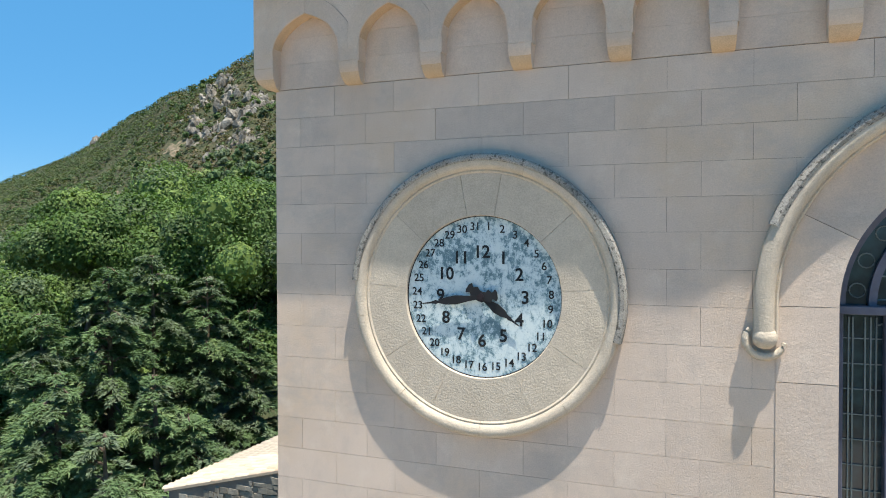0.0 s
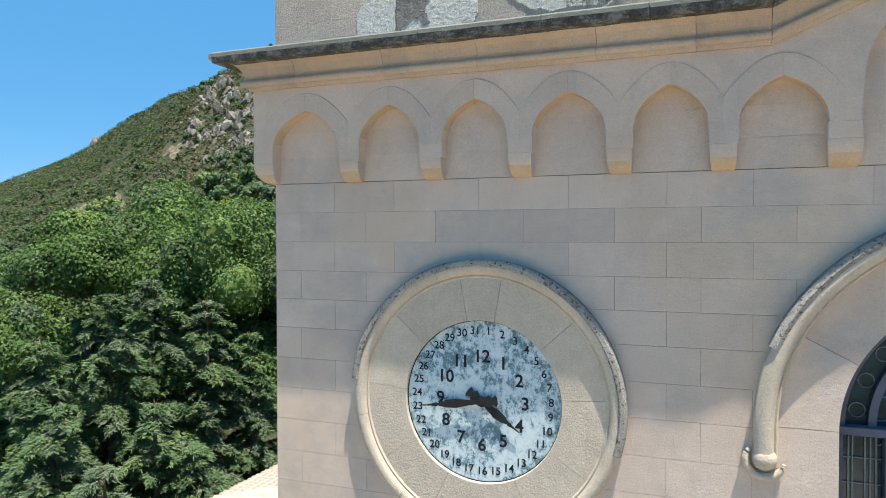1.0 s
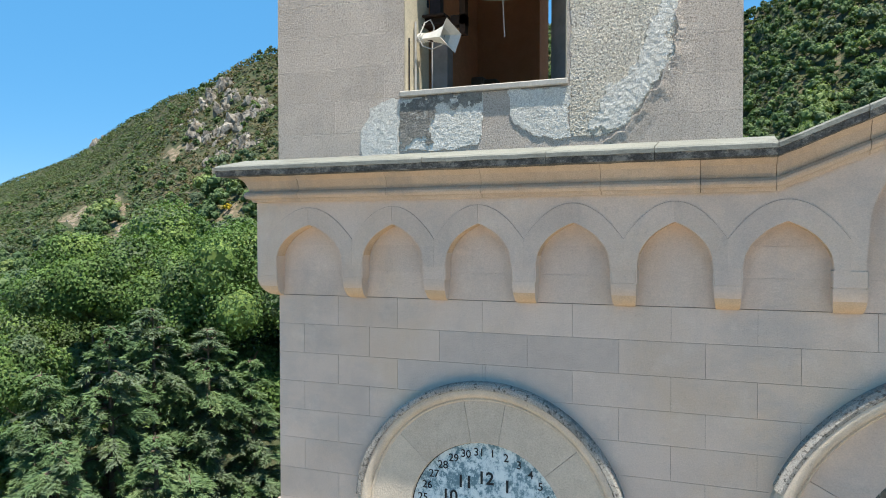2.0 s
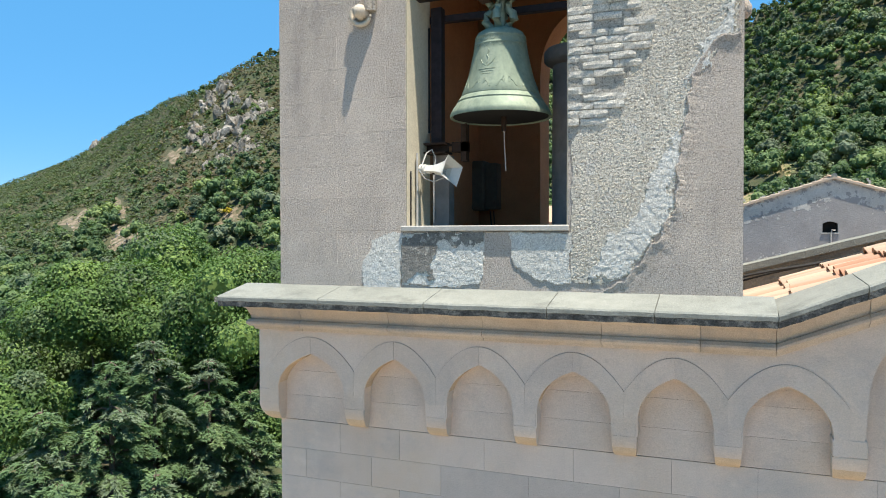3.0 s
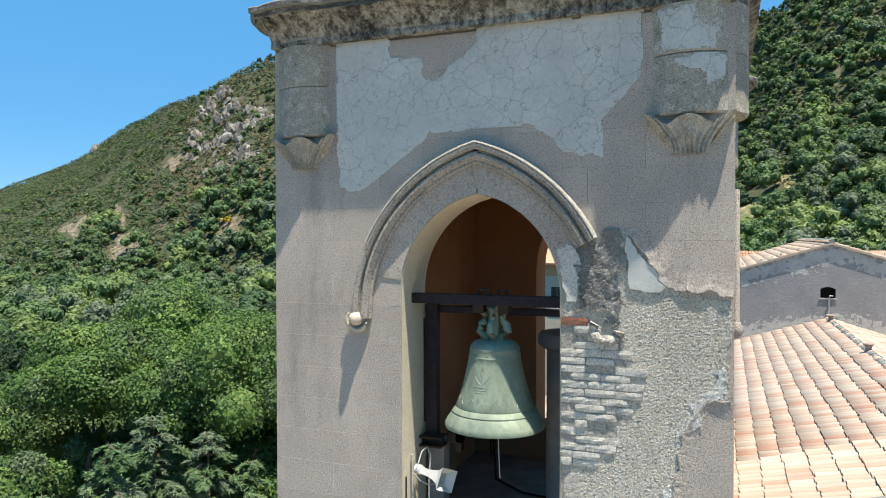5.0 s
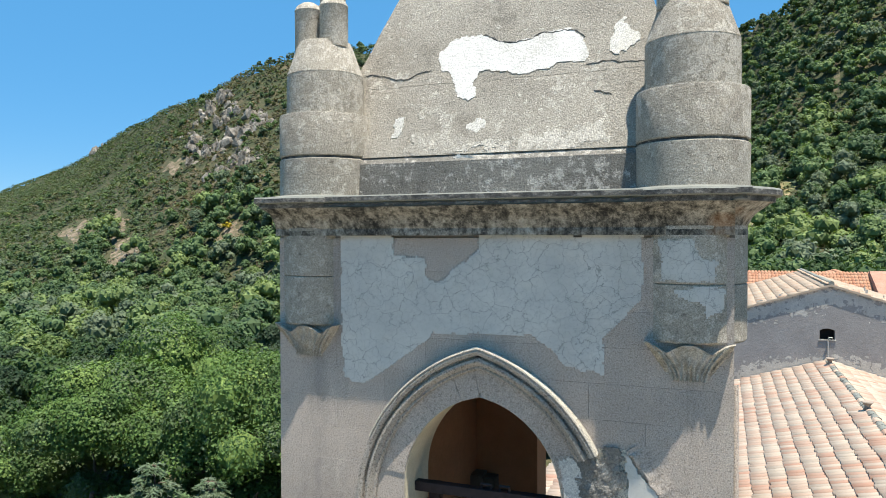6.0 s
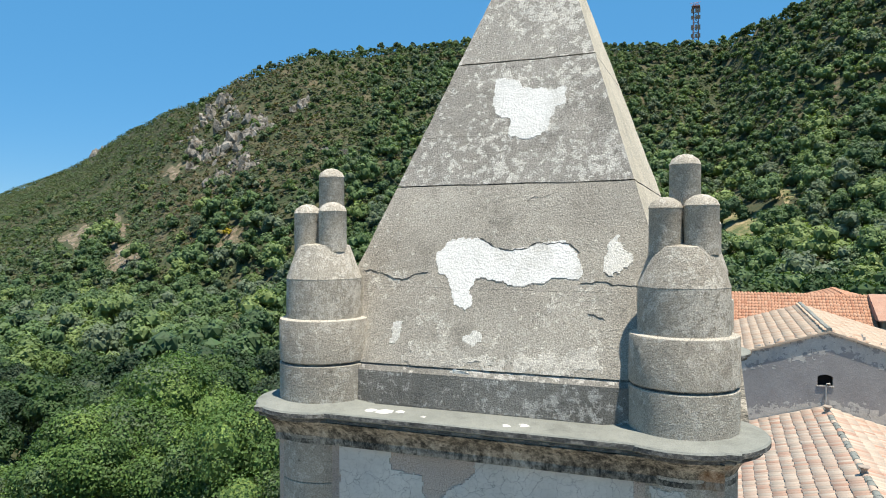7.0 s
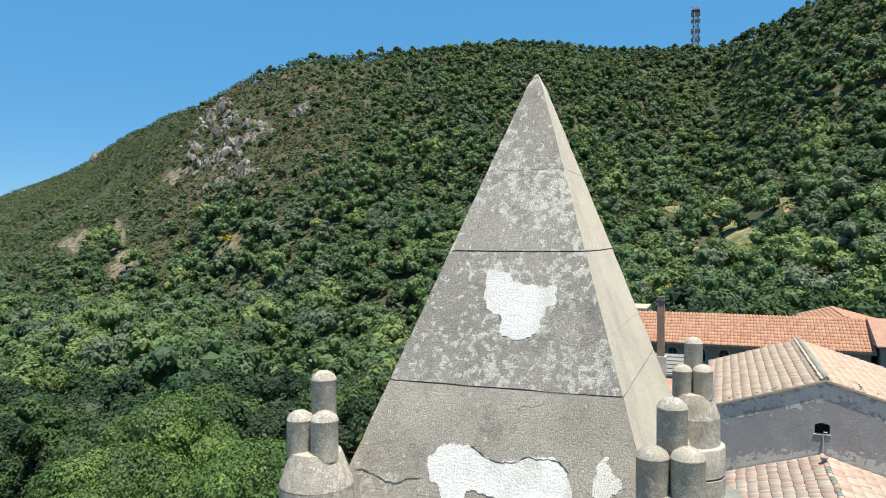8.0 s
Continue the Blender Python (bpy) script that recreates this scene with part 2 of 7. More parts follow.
def stained_band():
    k = Mat("stained_cornice_cement", 0.95)
    n = k.ramp(k.math("ADD", k.math("MULTIPLY", k.noise(14, 9, 0.8, (1, 1, 0.7)), 0.65), k.math("MULTIPLY", k.noise(1.4, 5, 0.7), 0.35)), (0.42, (0.03, 0.029, 0.026)), (0.48, (0.13, 0.12, 0.1)), (0.53, (0.29, 0.265, 0.22)), (0.61, (0.48, 0.45, 0.385)))
    n = k.mix(k.ramp(k.noise(0.7, 2), (0.76, 0.0), (0.8, 0.6)), n, (0.36, 0.16, 0.05))
    k.color(k.mix(1.0, n, k.ramp(k.noise(90, 3), (0.3, 0.75), (0.7, 1.2)), "MULTIPLY"))
    k.bump(k.noise(30, 6, 0.7), 1.0, 0.012)
    return k.m


M_STAINED = stained_band()


def cracked_paint():
    """Blue-white paint with a net of fine cracks and greenish stains."""
    k = Mat("cracked_pale_paint", 0.8)
    base = k.mix(k.ramp(k.noise(1.7, 6), (0.35, 0.0), (0.65, 1.0)), (0.475, 0.47, 0.44), (0.58, 0.57, 0.525))
    base = k.mix(k.ramp(k.noise(5, 6, 0.7), (0.55, 0.0), (0.72, 0.6)), base, (0.45, 0.46, 0.4))
    crack = k.ramp(k.voronoi(6.0, warp=0.16), (0.0, 0.2), (0.022, 1.0))
    crack2 = k.ramp(k.voronoi(14.0, warp=0.08), (0.0, 0.55), (0.03, 1.0))
    keep = k.ramp(k.noise(1.1, 3), (0.34, 0.0), (0.48, 1.0))
    crack = k.mix(keep, (1.0, 1.0, 1.0), k.mix(1.0, crack, crack2, "MULTIPLY"))
    k.color(k.mix(crack, (0.2, 0.21, 0.2), base))
    k.bump(crack, 0.5, 0.004)
    k.bump(k.noise(45, 5), 0.3, 0.004)
    return k.m


M_PAINT = cracked_paint()


def dial_paint():
    """White enamel flaking in ragged, slightly streaked patches from a teal-blue ground."""
    k = Mat("peeling_blue_white_enamel", 0.7)
    n = k.math("ADD", k.noise(15, 12, 0.8, (1, 1, 0.75)), k.math("MULTIPLY", k.noise(2.0, 3), 0.55))
    base = k.ramp(n, (0.69, (0.12, 0.21, 0.25)), (0.735, (0.2, 0.31, 0.35)), (0.755, (0.44, 0.56, 0.6)), (0.84, (0.62, 0.71, 0.72)))
    base = k.mix(k.ramp(k.noise(30, 8, 0.75), (0.57, 0.0), (0.64, 0.65)), base, (0.2, 0.3, 0.34))
    k.color(k.mix(k.ramp(k.noise(12, 8, 0.75), (0.62, 0.0), (0.68, 0.6)), base, (0.66, 0.73, 0.73)))
    k.bump(n, 0.3, 0.004)
    return k.m


M_DIAL = dial_paint()


def plain(name, c, rough=0.6, metal=0.0, var=0.25, scale=14.0, bump=0.2):
    k = Mat(name, rough, metal)
    k.color(k.mix(k.ramp(k.noise(scale, 6, 0.65), (0.35, 0.0), (0.7, 1.0)), c, tuple(v * (1 - var) for v in c)))
    k.bump(k.noise(scale * 4, 4), bump, 0.003)
    return k.m


M_IRON = plain("dark_painted_iron", (0.035, 0.027, 0.032), 0.55, 0.3, 0.5)
M_RUST = plain("rusty_iron", (0.06, 0.035, 0.025), 0.8, 0.2, 0.5)
M_NUMERAL = plain("black_numeral_paint", (0.02, 0.022, 0.025), 0.7)
M_FRAME = plain("blue_grey_window_paint", (0.13, 0.14, 0.19), 0.5)
M_LEAD = plain("lead_came", (0.2, 0.25, 0.26), 0.5, 0.5)
M_HORN = plain("grey_white_plastic_horn", (0.62, 0.61, 0.57), 0.55, 0, 0.15)
M_BOX = plain("dull_grey_cabinet_paint", (0.13, 0.12, 0.1), 0.6)
M_CABLE = plain("black_cable_rubber", (0.02, 0.02, 0.02), 0.6)
M_PALECABLE = plain("pale_cable", (0.45, 0.44, 0.42), 0.6)
M_PIER = plain("grey_pier_plaster", (0.27, 0.255, 0.25), 0.9, 0, 0.3, 6, 0.5)
M_FLOOR = plain("dusty_belfry_floor", (0.25, 0.2, 0.16), 0.95, 0, 0.4, 4, 0.4)
M_DARK = plain("dark_void", (0.012, 0.011, 0.01), 0.9)
M_MAST = plain("red_white_mast_steel", (0.38, 0.2, 0.2), 0.6, 0.2, 0.5, 0.6)
M_WOODSTEP = plain("weathered_wood", (0.2, 0.15, 0.1), 0.85, 0, 0.4, 10)


def bronze():
    k = Mat("green_bronze_patina", 0.62, 0.25)
    n = k.ramp(k.noise(3, 7, 0.65, (1, 1, 0.3)), (0.35, (0.15, 0.19, 0.145)), (0.5, (0.23, 0.275, 0.205)), (0.68, (0.33, 0.365, 0.275)))
    k.color(k.mix(k.ramp(k.noise(26, 5), (0.5, 0.0), (0.75, 0.55)), n, (0.13, 0.17, 0.14)))
    k.bump(k.noise(60, 4), 0.25, 0.003)
    return k.m


M_BRONZE = bronze()


def glass():
    k = Mat("dark_leaded_glass", 0.12)
    k.b.inputs["Specular IOR Level"].default_value = 0.6
    k.color(k.ramp(k.noise(7, 4), (0.3, (0.01, 0.02, 0.03)), (0.7, (0.03, 0.07, 0.085))))
    k.bump(k.noise(14, 3), 0.2, 0.004)
    return k.m


M_GLASS = glass()


def tiles(name, a, b, c, lichen, amount, island=False):
    k = Mat(name, 0.9)
    base = k.ramp(k.island() if island else k.rand(), (0.0, a), (0.2, b), (0.38, c), (0.5, a), (0.62, b), (0.75, tuple(0.8 * v for v in b)), (0.88, a), (1.0, c))
    base = k.mix(k.ramp(k.noise(2.6, 7, 0.7), (amount + 0.05, 0.0), (amount + 0.2, 0.6)), base, lichen)
    base = k.mix(k.ramp(k.noise(9, 6, 0.7), (0.6, 0.0), (0.75, 0.5)), base, (0.2, 0.18, 0.15))
    k.color(base)
    k.bump(k.noise(30, 5), 0.4, 0.008)
    return k.m


M_TILE = tiles("old_pale_clay_tile", (0.415, 0.312, 0.245), (0.465, 0.39, 0.315), (0.39, 0.233, 0.17), (0.34, 0.3, 0.245), 0.5)
M_TILEJ = tiles("old_pale_clay_tile_field", (0.415, 0.312, 0.245), (0.465, 0.39, 0.315), (0.39, 0.233, 0.17), (0.34, 0.3, 0.245), 0.5, True)
M_TILE2 = tiles("orange_clay_tile", (0.36, 0.212, 0.147), (0.41, 0.305, 0.232), (0.3, 0.15, 0.092), (0.33, 0.27, 0.215), 0.5)
M_TILER = tiles("red_clay_tile_field", (0.43, 0.225, 0.14), (0.49, 0.28, 0.185), (0.37, 0.175, 0.108), (0.4, 0.285, 0.215), 0.55, True)
M_REDROOF = masonry("dark_red_roof_tile", (0.34, 0.19, 0.135), (0.44, 0.27, 0.2), 6, 1.0, 0.04, (0.3, 0.24, 0.19), 0.55, 0.0)
M_TILEY = tiles("yellowed_clay_tile_field", (0.43, 0.325, 0.245), (0.48, 0.385, 0.295), (0.38, 0.25, 0.175), (0.4, 0.35, 0.285), 0.47, True)


def foliage(name, dark, mid, light, hue_scale=0.12):
    """Leaves: a tint for each plant, a drift over the land, and a shade for each leaf."""
    k = Mat(name, 0.65)
    k.b.inputs["Specular IOR Level"].default_value = 0.3
    at = k.t.nodes.new("ShaderNodeAttribute")
    at.attribute_name = "tint"
    mixed = k.math("ADD", k.math("MULTIPLY", k.noise(hue_scale, 3, 0.7), 0.45), k.math("MULTIPLY", at.outputs["Fac"], 0.62))
    grey = tuple(0.5 * (m + sum(m3 for m3 in mid) / 3) * 1.1 for m in mid)
    plant = k.ramp(mixed, (0.2, dark), (0.4, mid), (0.52, dark), (0.62, grey), (0.72, mid), (0.86, light))
    c = k.mix(1.0, plant, k.ramp(k.island(), (0.0, 0.76), (1.0, 1.24)), "MULTIPLY")
    k.color(c)
    out = k.t.nodes["Material Output"]
    tr = k.t.nodes.new("ShaderNodeBsdfTranslucent")
    k.link(k.mix(1.0, c, (0.9, 1.0, 0.45), "MULTIPLY"), tr.inputs["Color"])
    add = k.t.nodes.new("ShaderNodeMixShader")
    add.inputs[0].default_value = 0.3
    k.link(k.b.outputs[0], add.inputs[1])
    k.link(tr.outputs[0], add.inputs[2])
    k.link(add.outputs[0], out.inputs["Surface"])
    return k.m


M_LEAF_BRIGHT = foliage("bright_green_leaf", (0.05, 0.1, 0.028), (0.1, 0.178, 0.045), (0.175, 0.258, 0.07), 0.5)
M_LEAF_CEDAR = foliage("green_cedar_needle", (0.098, 0.168, 0.078), (0.15, 0.236, 0.108), (0.215, 0.295, 0.137), 0.5)
M_LEAF_VALLEY = foliage("valley_leaf", (0.024, 0.053, 0.024), (0.057, 0.106, 0.034), (0.13, 0.188, 0.054), 0.11)
M_LEAF_HILL = foliage("hillside_leaf", (0.058, 0.106, 0.046), (0.115, 0.178, 0.068), (0.19, 0.25, 0.085), 0.05)
M_LEAF_SCRUB = foliage("dry_scrub_leaf", (0.047, 0.082, 0.034), (0.078, 0.114, 0.044), (0.13, 0.135, 0.06), 0.05)
M_LEAF_DRY = foliage("russet_dry_scrub_leaf", (0.09, 0.085, 0.045), (0.14, 0.115, 0.065), (0.2, 0.145, 0.09), 0.05)
M_BROOM = foliage("yellow_broom_flower", (0.4, 0.3, 0.02), (0.5, 0.38, 0.03), (0.55, 0.42, 0.04), 0.5)
M_BARK = plain("grey_bark", (0.13, 0.1, 0.075), 0.95, 0, 0.4, 8, 0.8)


def soil():
    k = Mat("dry_grass_and_soil", 0.95)
    c = k.ramp(k.noise(0.06, 8, 0.7), (0.36, (0.034, 0.05, 0.022)), (0.52, (0.068, 0.068, 0.035)), (0.72, (0.155, 0.115, 0.072)))
    c = k.mix(k.ramp(k.noise(0.8, 6, 0.7), (0.45, 0.0), (0.62, 0.7)), c, (0.029, 0.045, 0.02))
    k.color(c)
    k.bump(k.noise(1.5, 6), 0.7, 0.3)
    return k.m


M_SOIL = soil()


def cliff():
    k = Mat("grey_limestone_cliff", 0.95)
    c = k.ramp(k.noise(0.22, 8, 0.7), (0.38, (0.085, 0.075, 0.06)), (0.52, (0.23, 0.21, 0.18)), (0.66, (0.37, 0.345, 0.3)))
    c = k.mix(k.ramp(k.noise(0.12, 4), (0.6, 0.0), (0.7, 0.5)), c, (0.24, 0.16, 0.1))
    k.color(c)
    k.bump(k.noise(0.8, 8, 0.7), 1.0, 0.6)
    return k.m


M_CLIFF = cliff()


def bare_earth():
    k = Mat("bare_ochre_earth", 0.95)
    c = k.ramp(k.noise(0.35, 8, 0.75), (0.42, (0.07, 0.075, 0.04)), (0.52, (0.16, 0.125, 0.085)), (0.64, (0.28, 0.225, 0.17)))
    k.color(c)
    k.bump(k.noise(1.5, 6), 0.8, 0.3)
    return k.m


M_BARE = bare_earth()


def dry_meadow():
    k = Mat("dry_meadow_grass", 0.95)
    c = k.ramp(k.noise(0.22, 8, 0.75), (0.4, (0.085, 0.11, 0.045)), (0.5, (0.19, 0.175, 0.085)), (0.62, (0.32, 0.25, 0.15)))
    k.color(k.mix(k.ramp(k.noise(1.6, 6, 0.7), (0.5, 0.0), (0.65, 0.6)), c, (0.08, 0.095, 0.04)))
    k.bump(k.noise(2.5, 6), 0.8, 0.2)
    return k.m


M_MEADOW = dry_meadow()


# ---- mesh tools ----
class MB:
    """Collects vertices and faces of one mesh."""

    def __init__(self):
        self.v, self.f = [], []

    def add(self, verts, faces):
        n = len(self.v)
        self.v += [tuple(p) for p in verts]
        self.f += [tuple(i + n for i in f) for f in faces]
        return self

    def box(self, x0, x1, y0, y1, z0, z1):
        v = [(x, y, z) for z in (z0, z1) for y in (y0, y1) for x in (x0, x1)]
        return self.add(v, [(0, 2, 3, 1), (4, 5, 7, 6), (0, 1, 5, 4), (2, 6, 7, 3), (0, 4, 6, 2), (1, 3, 7, 5)])

    def prism(self, outline, y0, y1):
        """A convex or star-like outline of (x, z) pushed from y0 back to y1."""
        n = len(outline)
        v = [(x, y0, z) for x, z in outline] + [(x, y1, z) for x, z in outline]
        return self.add(v, [tuple(range(n)), tuple(reversed(range(n, 2 * n)))] + [(i, i + n, (i + 1) % n + n, (i + 1) % n) for i in range(n)])

    def strip(self, xs, low, high, y0, y1):
        """A wall between two curves z = low(x) and z = high(x), from y0 back to y1."""
        v, f, n = [], [], len(xs)
        for x in xs:
            v += [(x, y0, low(x)), (x, y0, high(x)), (x, y1, low(x)), (x, y1, high(x))]
        for i in range(n - 1):
            a, b = 4 * i, 4 * i + 4
            f += [(a, b, b + 1, a + 1), (a + 2, a + 3, b + 3, b + 2), (a, a + 2, b + 2, b), (a + 1, b + 1, b + 3, a + 3)]
        f += [(0, 1, 3, 2), (4 * n - 4, 4 * n - 2, 4 * n - 1, 4 * n - 3)]
        return self.add(v, f)

    def lathe(self, profile, cx, cy, seg=40, cz=0.0, wobble=0.0):
        """A profile of (r, z) turned about an upright axis."""
        v, f, n = [], [], len(profile)
        for i in range(seg):
            a = 2 * math.pi * i / seg
            for r, z in profile:
                k = 1 + wobble * noise.noise(Vector((3 * math.cos(a) + cx, 3 * math.sin(a) + cy, 2 * z)))
                v.append((cx + r * k * math.cos(a), cy + r * k * math.sin(a), cz + z))
        for i in range(seg):
            j = (i + 1) % seg
            f += [(i * n + q, j * n + q, j * n + q + 1, i * n + q + 1) for q in range(n - 1)]
        f += [tuple(i * n + n - 1 for i in range(seg)), tuple(i * n for i in reversed(range(seg)))]
        return self.add(v, f)

    def sweep(self, path, section, closed=False, caps=True):
        """A section of (out, back) pairs carried along a path of (point, out vector, back vector)."""
        n, m = len(section), len(path)
        v = [p + o * a + b * c for p, o, b in path for a, c in section]
        f = []
        for i in range(m if closed else m - 1):
            j = (i + 1) % m
            f += [(i * n + q, i * n + (q + 1) % n, j * n + (q + 1) % n, j * n + q) for q in range(n)]
        if caps and not closed:
            f += [tuple(reversed(range(n))), tuple((m - 1) * n + q for q in range(n))]
        return self.add(v, f)

    def tube(self, pts, r, seg=8):
        pts = [Vector(p) for p in pts]
        rr = r if isinstance(r, (list, tuple)) else [r] * len(pts)
        v, f = [], []
        for i, p in enumerate(pts):
            d = (pts[min(i + 1, len(pts) - 1)] - pts[max(i - 1, 0)]).normalized()
            s = d.orthogonal().normalized() if abs(d.z) > 0.9 else d.cross(Vector((0, 0, 1))).normalized()
            u = s.cross(d)
            v += [p + rr[i] * (math.cos(2 * math.pi * k / seg) * s + math.sin(2 * math.pi * k / seg) * u) for k in range(seg)]
        for i in range(len(pts) - 1):
            f += [(i * seg + k, i * seg + (k + 1) % seg, (i + 1) * seg + (k + 1) % seg, (i + 1) * seg + k) for k in range(seg)]
        f += [tuple(reversed(range(seg))), tuple((len(pts) - 1) * seg + k for k in range(seg))]
        return self.add(v, f)

    def data(self, name, mat, smooth=False, bevel=0.0):
        me = bpy.data.meshes.new(name)
        me.from_pydata(self.v, [], self.f)
        bm = bmesh.new()
        bm.from_mesh(me)
        bmesh.ops.recalc_face_normals(bm, faces=bm.faces)
        if bevel:
            edges = [e for e in bm.edges if len(e.link_faces) == 2 and e.calc_face_angle(0) > 0.6]
            bmesh.ops.bevel(bm, geom=edges, offset=bevel, segments=1, affect="EDGES", profile=0.5)
        bm.to_mesh(me)
        bm.free()
        me.materials.append(mat)
        if smooth:
            me.polygons.foreach_set("use_smooth", [True] * len(me.polygons))
            me.set_sharp_from_angle(angle=radians(38))
        return me


def part(name, mb, mat, parent=None, label="", smooth=False, bevel=0.0):
    """One mesh object, under a thing or under a part."""
    ob = new(name, mb.data(name, mat, smooth, bevel) if isinstance(mb, MB) else mb)
    ob.parent = parent
    return tagged(ob, label)


ORIGIN = {}


def thing(name, x, y, z, label, category, group="", kind=""):
    ob = new(name)
    ob.matrix_world = pose(x, y, z)
    ORIGIN[ob.name] = (x, y, z)
    return tagged(ob, label, category, group, kind)


def under(ob, parent):
    """Hang ob under parent and keep it where it stands."""
    ob.parent = parent
    ob.matrix_parent_inverse = Matrix.Translation(ORIGIN[parent.name]).inverted()
    return ob


def put(name, mb, mat, parent, label="", smooth=False, bevel=0.0):
    return under(part(name, mb, mat, None, label, smooth, bevel), parent)


def sub(name, mb, mat, parent, label="", smooth=False, bevel=0.0):
    """A piece of a part that itself stands in world coordinates."""
    return part(name, mb, mat, parent, label, smooth, bevel)


def cloud_mesh(name, verts, faces, mat, tint=None):
    """A big mesh of loose faces with equal corner counts, from arrays; tint: a shade for each face's plant."""
    me = bpy.data.meshes.new(name)
    faces = np.asarray(faces, np.int32)
    nf, k = faces.shape
    me.vertices.add(len(verts))
    me.vertices.foreach_set("co", np.asarray(verts, np.float32).ravel())
    me.loops.add(k * nf)
    me.loops.foreach_set("vertex_index", faces.ravel())
    me.polygons.add(nf)
    me.polygons.foreach_set("loop_start", np.arange(0, k * nf, k, dtype=np.int32))
    me.polygons.foreach_set("loop_total", np.full(nf, k, np.int32))
    me.update(calc_edges=True)
    me.materials.append(mat)
    if tint is not None:
        me.attributes.new("tint", "FLOAT", "FACE").data.foreach_set("value", np.asarray(tint, np.float32))
    return me


def inside(x, z, outline):
    hit, n = False, len(outline)
    for i in range(n):
        (x0, z0), (x1, z1) = outline[i], outline[i - 1]
        if (z0 > z) != (z1 > z) and x < (x1 - x0) * (z - z0) / (z1 - z0) + x0:
            hit = not hit
    return hit


def patch(name, outline, mat, parent, surface, step=0.016, lift=0.006, amp=0.012, freq=14.0, ragged=0.05, label="", keep=None):
    """A ragged coat of render on a wall: a fine grid cut along a wobbling outline, rough in relief, its rim closed back to the wall.
    surface(x, z): the wall's y there; keep(x, z): where the coat is present."""
    xs, zs = [p[0] for p in outline], [p[1] for p in outline]
    bm, made = bmesh.new(), {}
    nx, nz = int((max(xs) - min(xs)) / step) + 1, int((max(zs) - min(zs)) / step) + 1

    def vert(i, k):
        if (i, k) not in made:
            x, z = min(xs) + i * step, min(zs) + k * step
            q = Vector((x * freq, z * freq, 3.1))
            h = lift + amp * max(0.0, 0.5 + noise.fractal(q, 0.55, 2.2, 5) * 0.55)
            made[i, k] = bm.verts.new((x, surface(x, z) - h, z))
        return made[i, k]

    for i in range(nx):
        for k in range(nz):
            x, z = min(xs) + (i + 0.5) * step, min(zs) + (k + 0.5) * step
            w = Vector((x * 5, z * 5, 7.7))
            dx, dz = ragged * noise.fractal(w, 0.8, 2.2, 4), ragged * noise.fractal(w + Vector((9, 4, 2)), 0.8, 2.2, 4)
            if inside(x + dx, z + dz, outline) and (keep is None or keep(x, z)):
                bm.faces.new((vert(i, k), vert(i + 1, k), vert(i + 1, k + 1), vert(i, k + 1)))
    rim = [e for e in bm.edges if len(e.link_faces) == 1]
    for g in bmesh.ops.extrude_edge_only(bm, edges=rim)["geom"]:
        if isinstance(g, bmesh.types.BMVert):
            g.co.y = surface(g.co.x, g.co.z) + 0.004
    bmesh.ops.recalc_face_normals(bm, faces=bm.faces)
    me = bpy.data.meshes.new(name)
    bm.to_mesh(me)
    bm.free()
    me.materials.append(mat)
    return put(name, me, mat, parent, label)


# ---- church front, lower stage ----
X0, X1 = -2.285, 2.22          # the tower's sides
DEPTH = 5.2
BACKY = 5.8                     # rear face of the tower, behind the recessed back arch
CX = -0.03                      # the tower's middle line
GROUND = -1.0
CLOCK = (0.0, 9.0)
WIN = (4.12, 9.0)               # centre of the round-headed window
NAVE_X = 6.63                   # the nave's ridge
RAKE = 0.405                    # slope of the gable's cornice


def rake_z(x):
    """Rise of the cornice along the gable."""
    return 0.0 if x < 2.46 else RAKE * (x - 2.46) if x < NAVE_X + 0.3 else RAKE * (2 * NAVE_X + 0.6 - 2.46 - x)


def span(a, b, step):
    n = max(2, int((b - a) / step) + 1)
    return [a + (b - a) * i / (n - 1) for i in range(n)]


church = thing("wall_front", 0, 0, GROUND, "beige rendered church front with incised block joints", "church wall", kind="structure")

# unseen paving, added to reflect warm sunlight onto the church front
bounce_paving = MB()
for i in range(22):
    for k in range(16):
        bounce_paving.box(-14 + 2 * i + 0.01, -12 + 2 * i - 0.01, -34 + 2 * k + 0.01, -32 + 2 * k - 0.01, GROUND - 0.2, GROUND + 0.06 + 0.004 * ((i * 7 + k * 3) % 3))
tagged(part("pavement", bounce_paving, M_PAVING), "unseen pale paving before the church, added to bounce warm light", "pavement", kind="structure")


def window_half(z):
    return 1.145 if z < WIN[1] else math.sqrt(max(0.0, 1.145 ** 2 - (z - WIN[1]) ** 2))


core = MB()
core.box(X0 + 0.004, WIN[0] - 1.145, 0.012, 0.55, GROUND, 12.3)
core.strip(span(WIN[0] - 1.145, WIN[0] + 1.145, 0.03), lambda x: WIN[1] + math.sqrt(max(0, 1.145 ** 2 - (x - WIN[0]) ** 2)), lambda x: 12.3 + rake_z(x), 0.012, 0.55)
core.box(WIN[0] - 1.145, WIN[0] + 1.145, 0.012, 0.55, GROUND, 5.2)
core.strip(span(WIN[0] + 1.145, 11.0, 0.3), lambda x: GROUND, lambda x: 12.3 + rake_z(x), 0.012, 0.55)
put("core", core, M_JOINT, church, "mortar behind the joints")
side = MB()
side.box(X0 + 0.003, X0 + 0.55, 0.552, DEPTH, GROUND, 12.3).box(X1 - 0.55, X1, 0.552, DEPTH, GROUND, 12.3).box(X0 + 0.552, X1 - 0.552, DEPTH - 0.55, DEPTH, GROUND, 12.3)
put("tower_side", side, M_PLASTER, church)


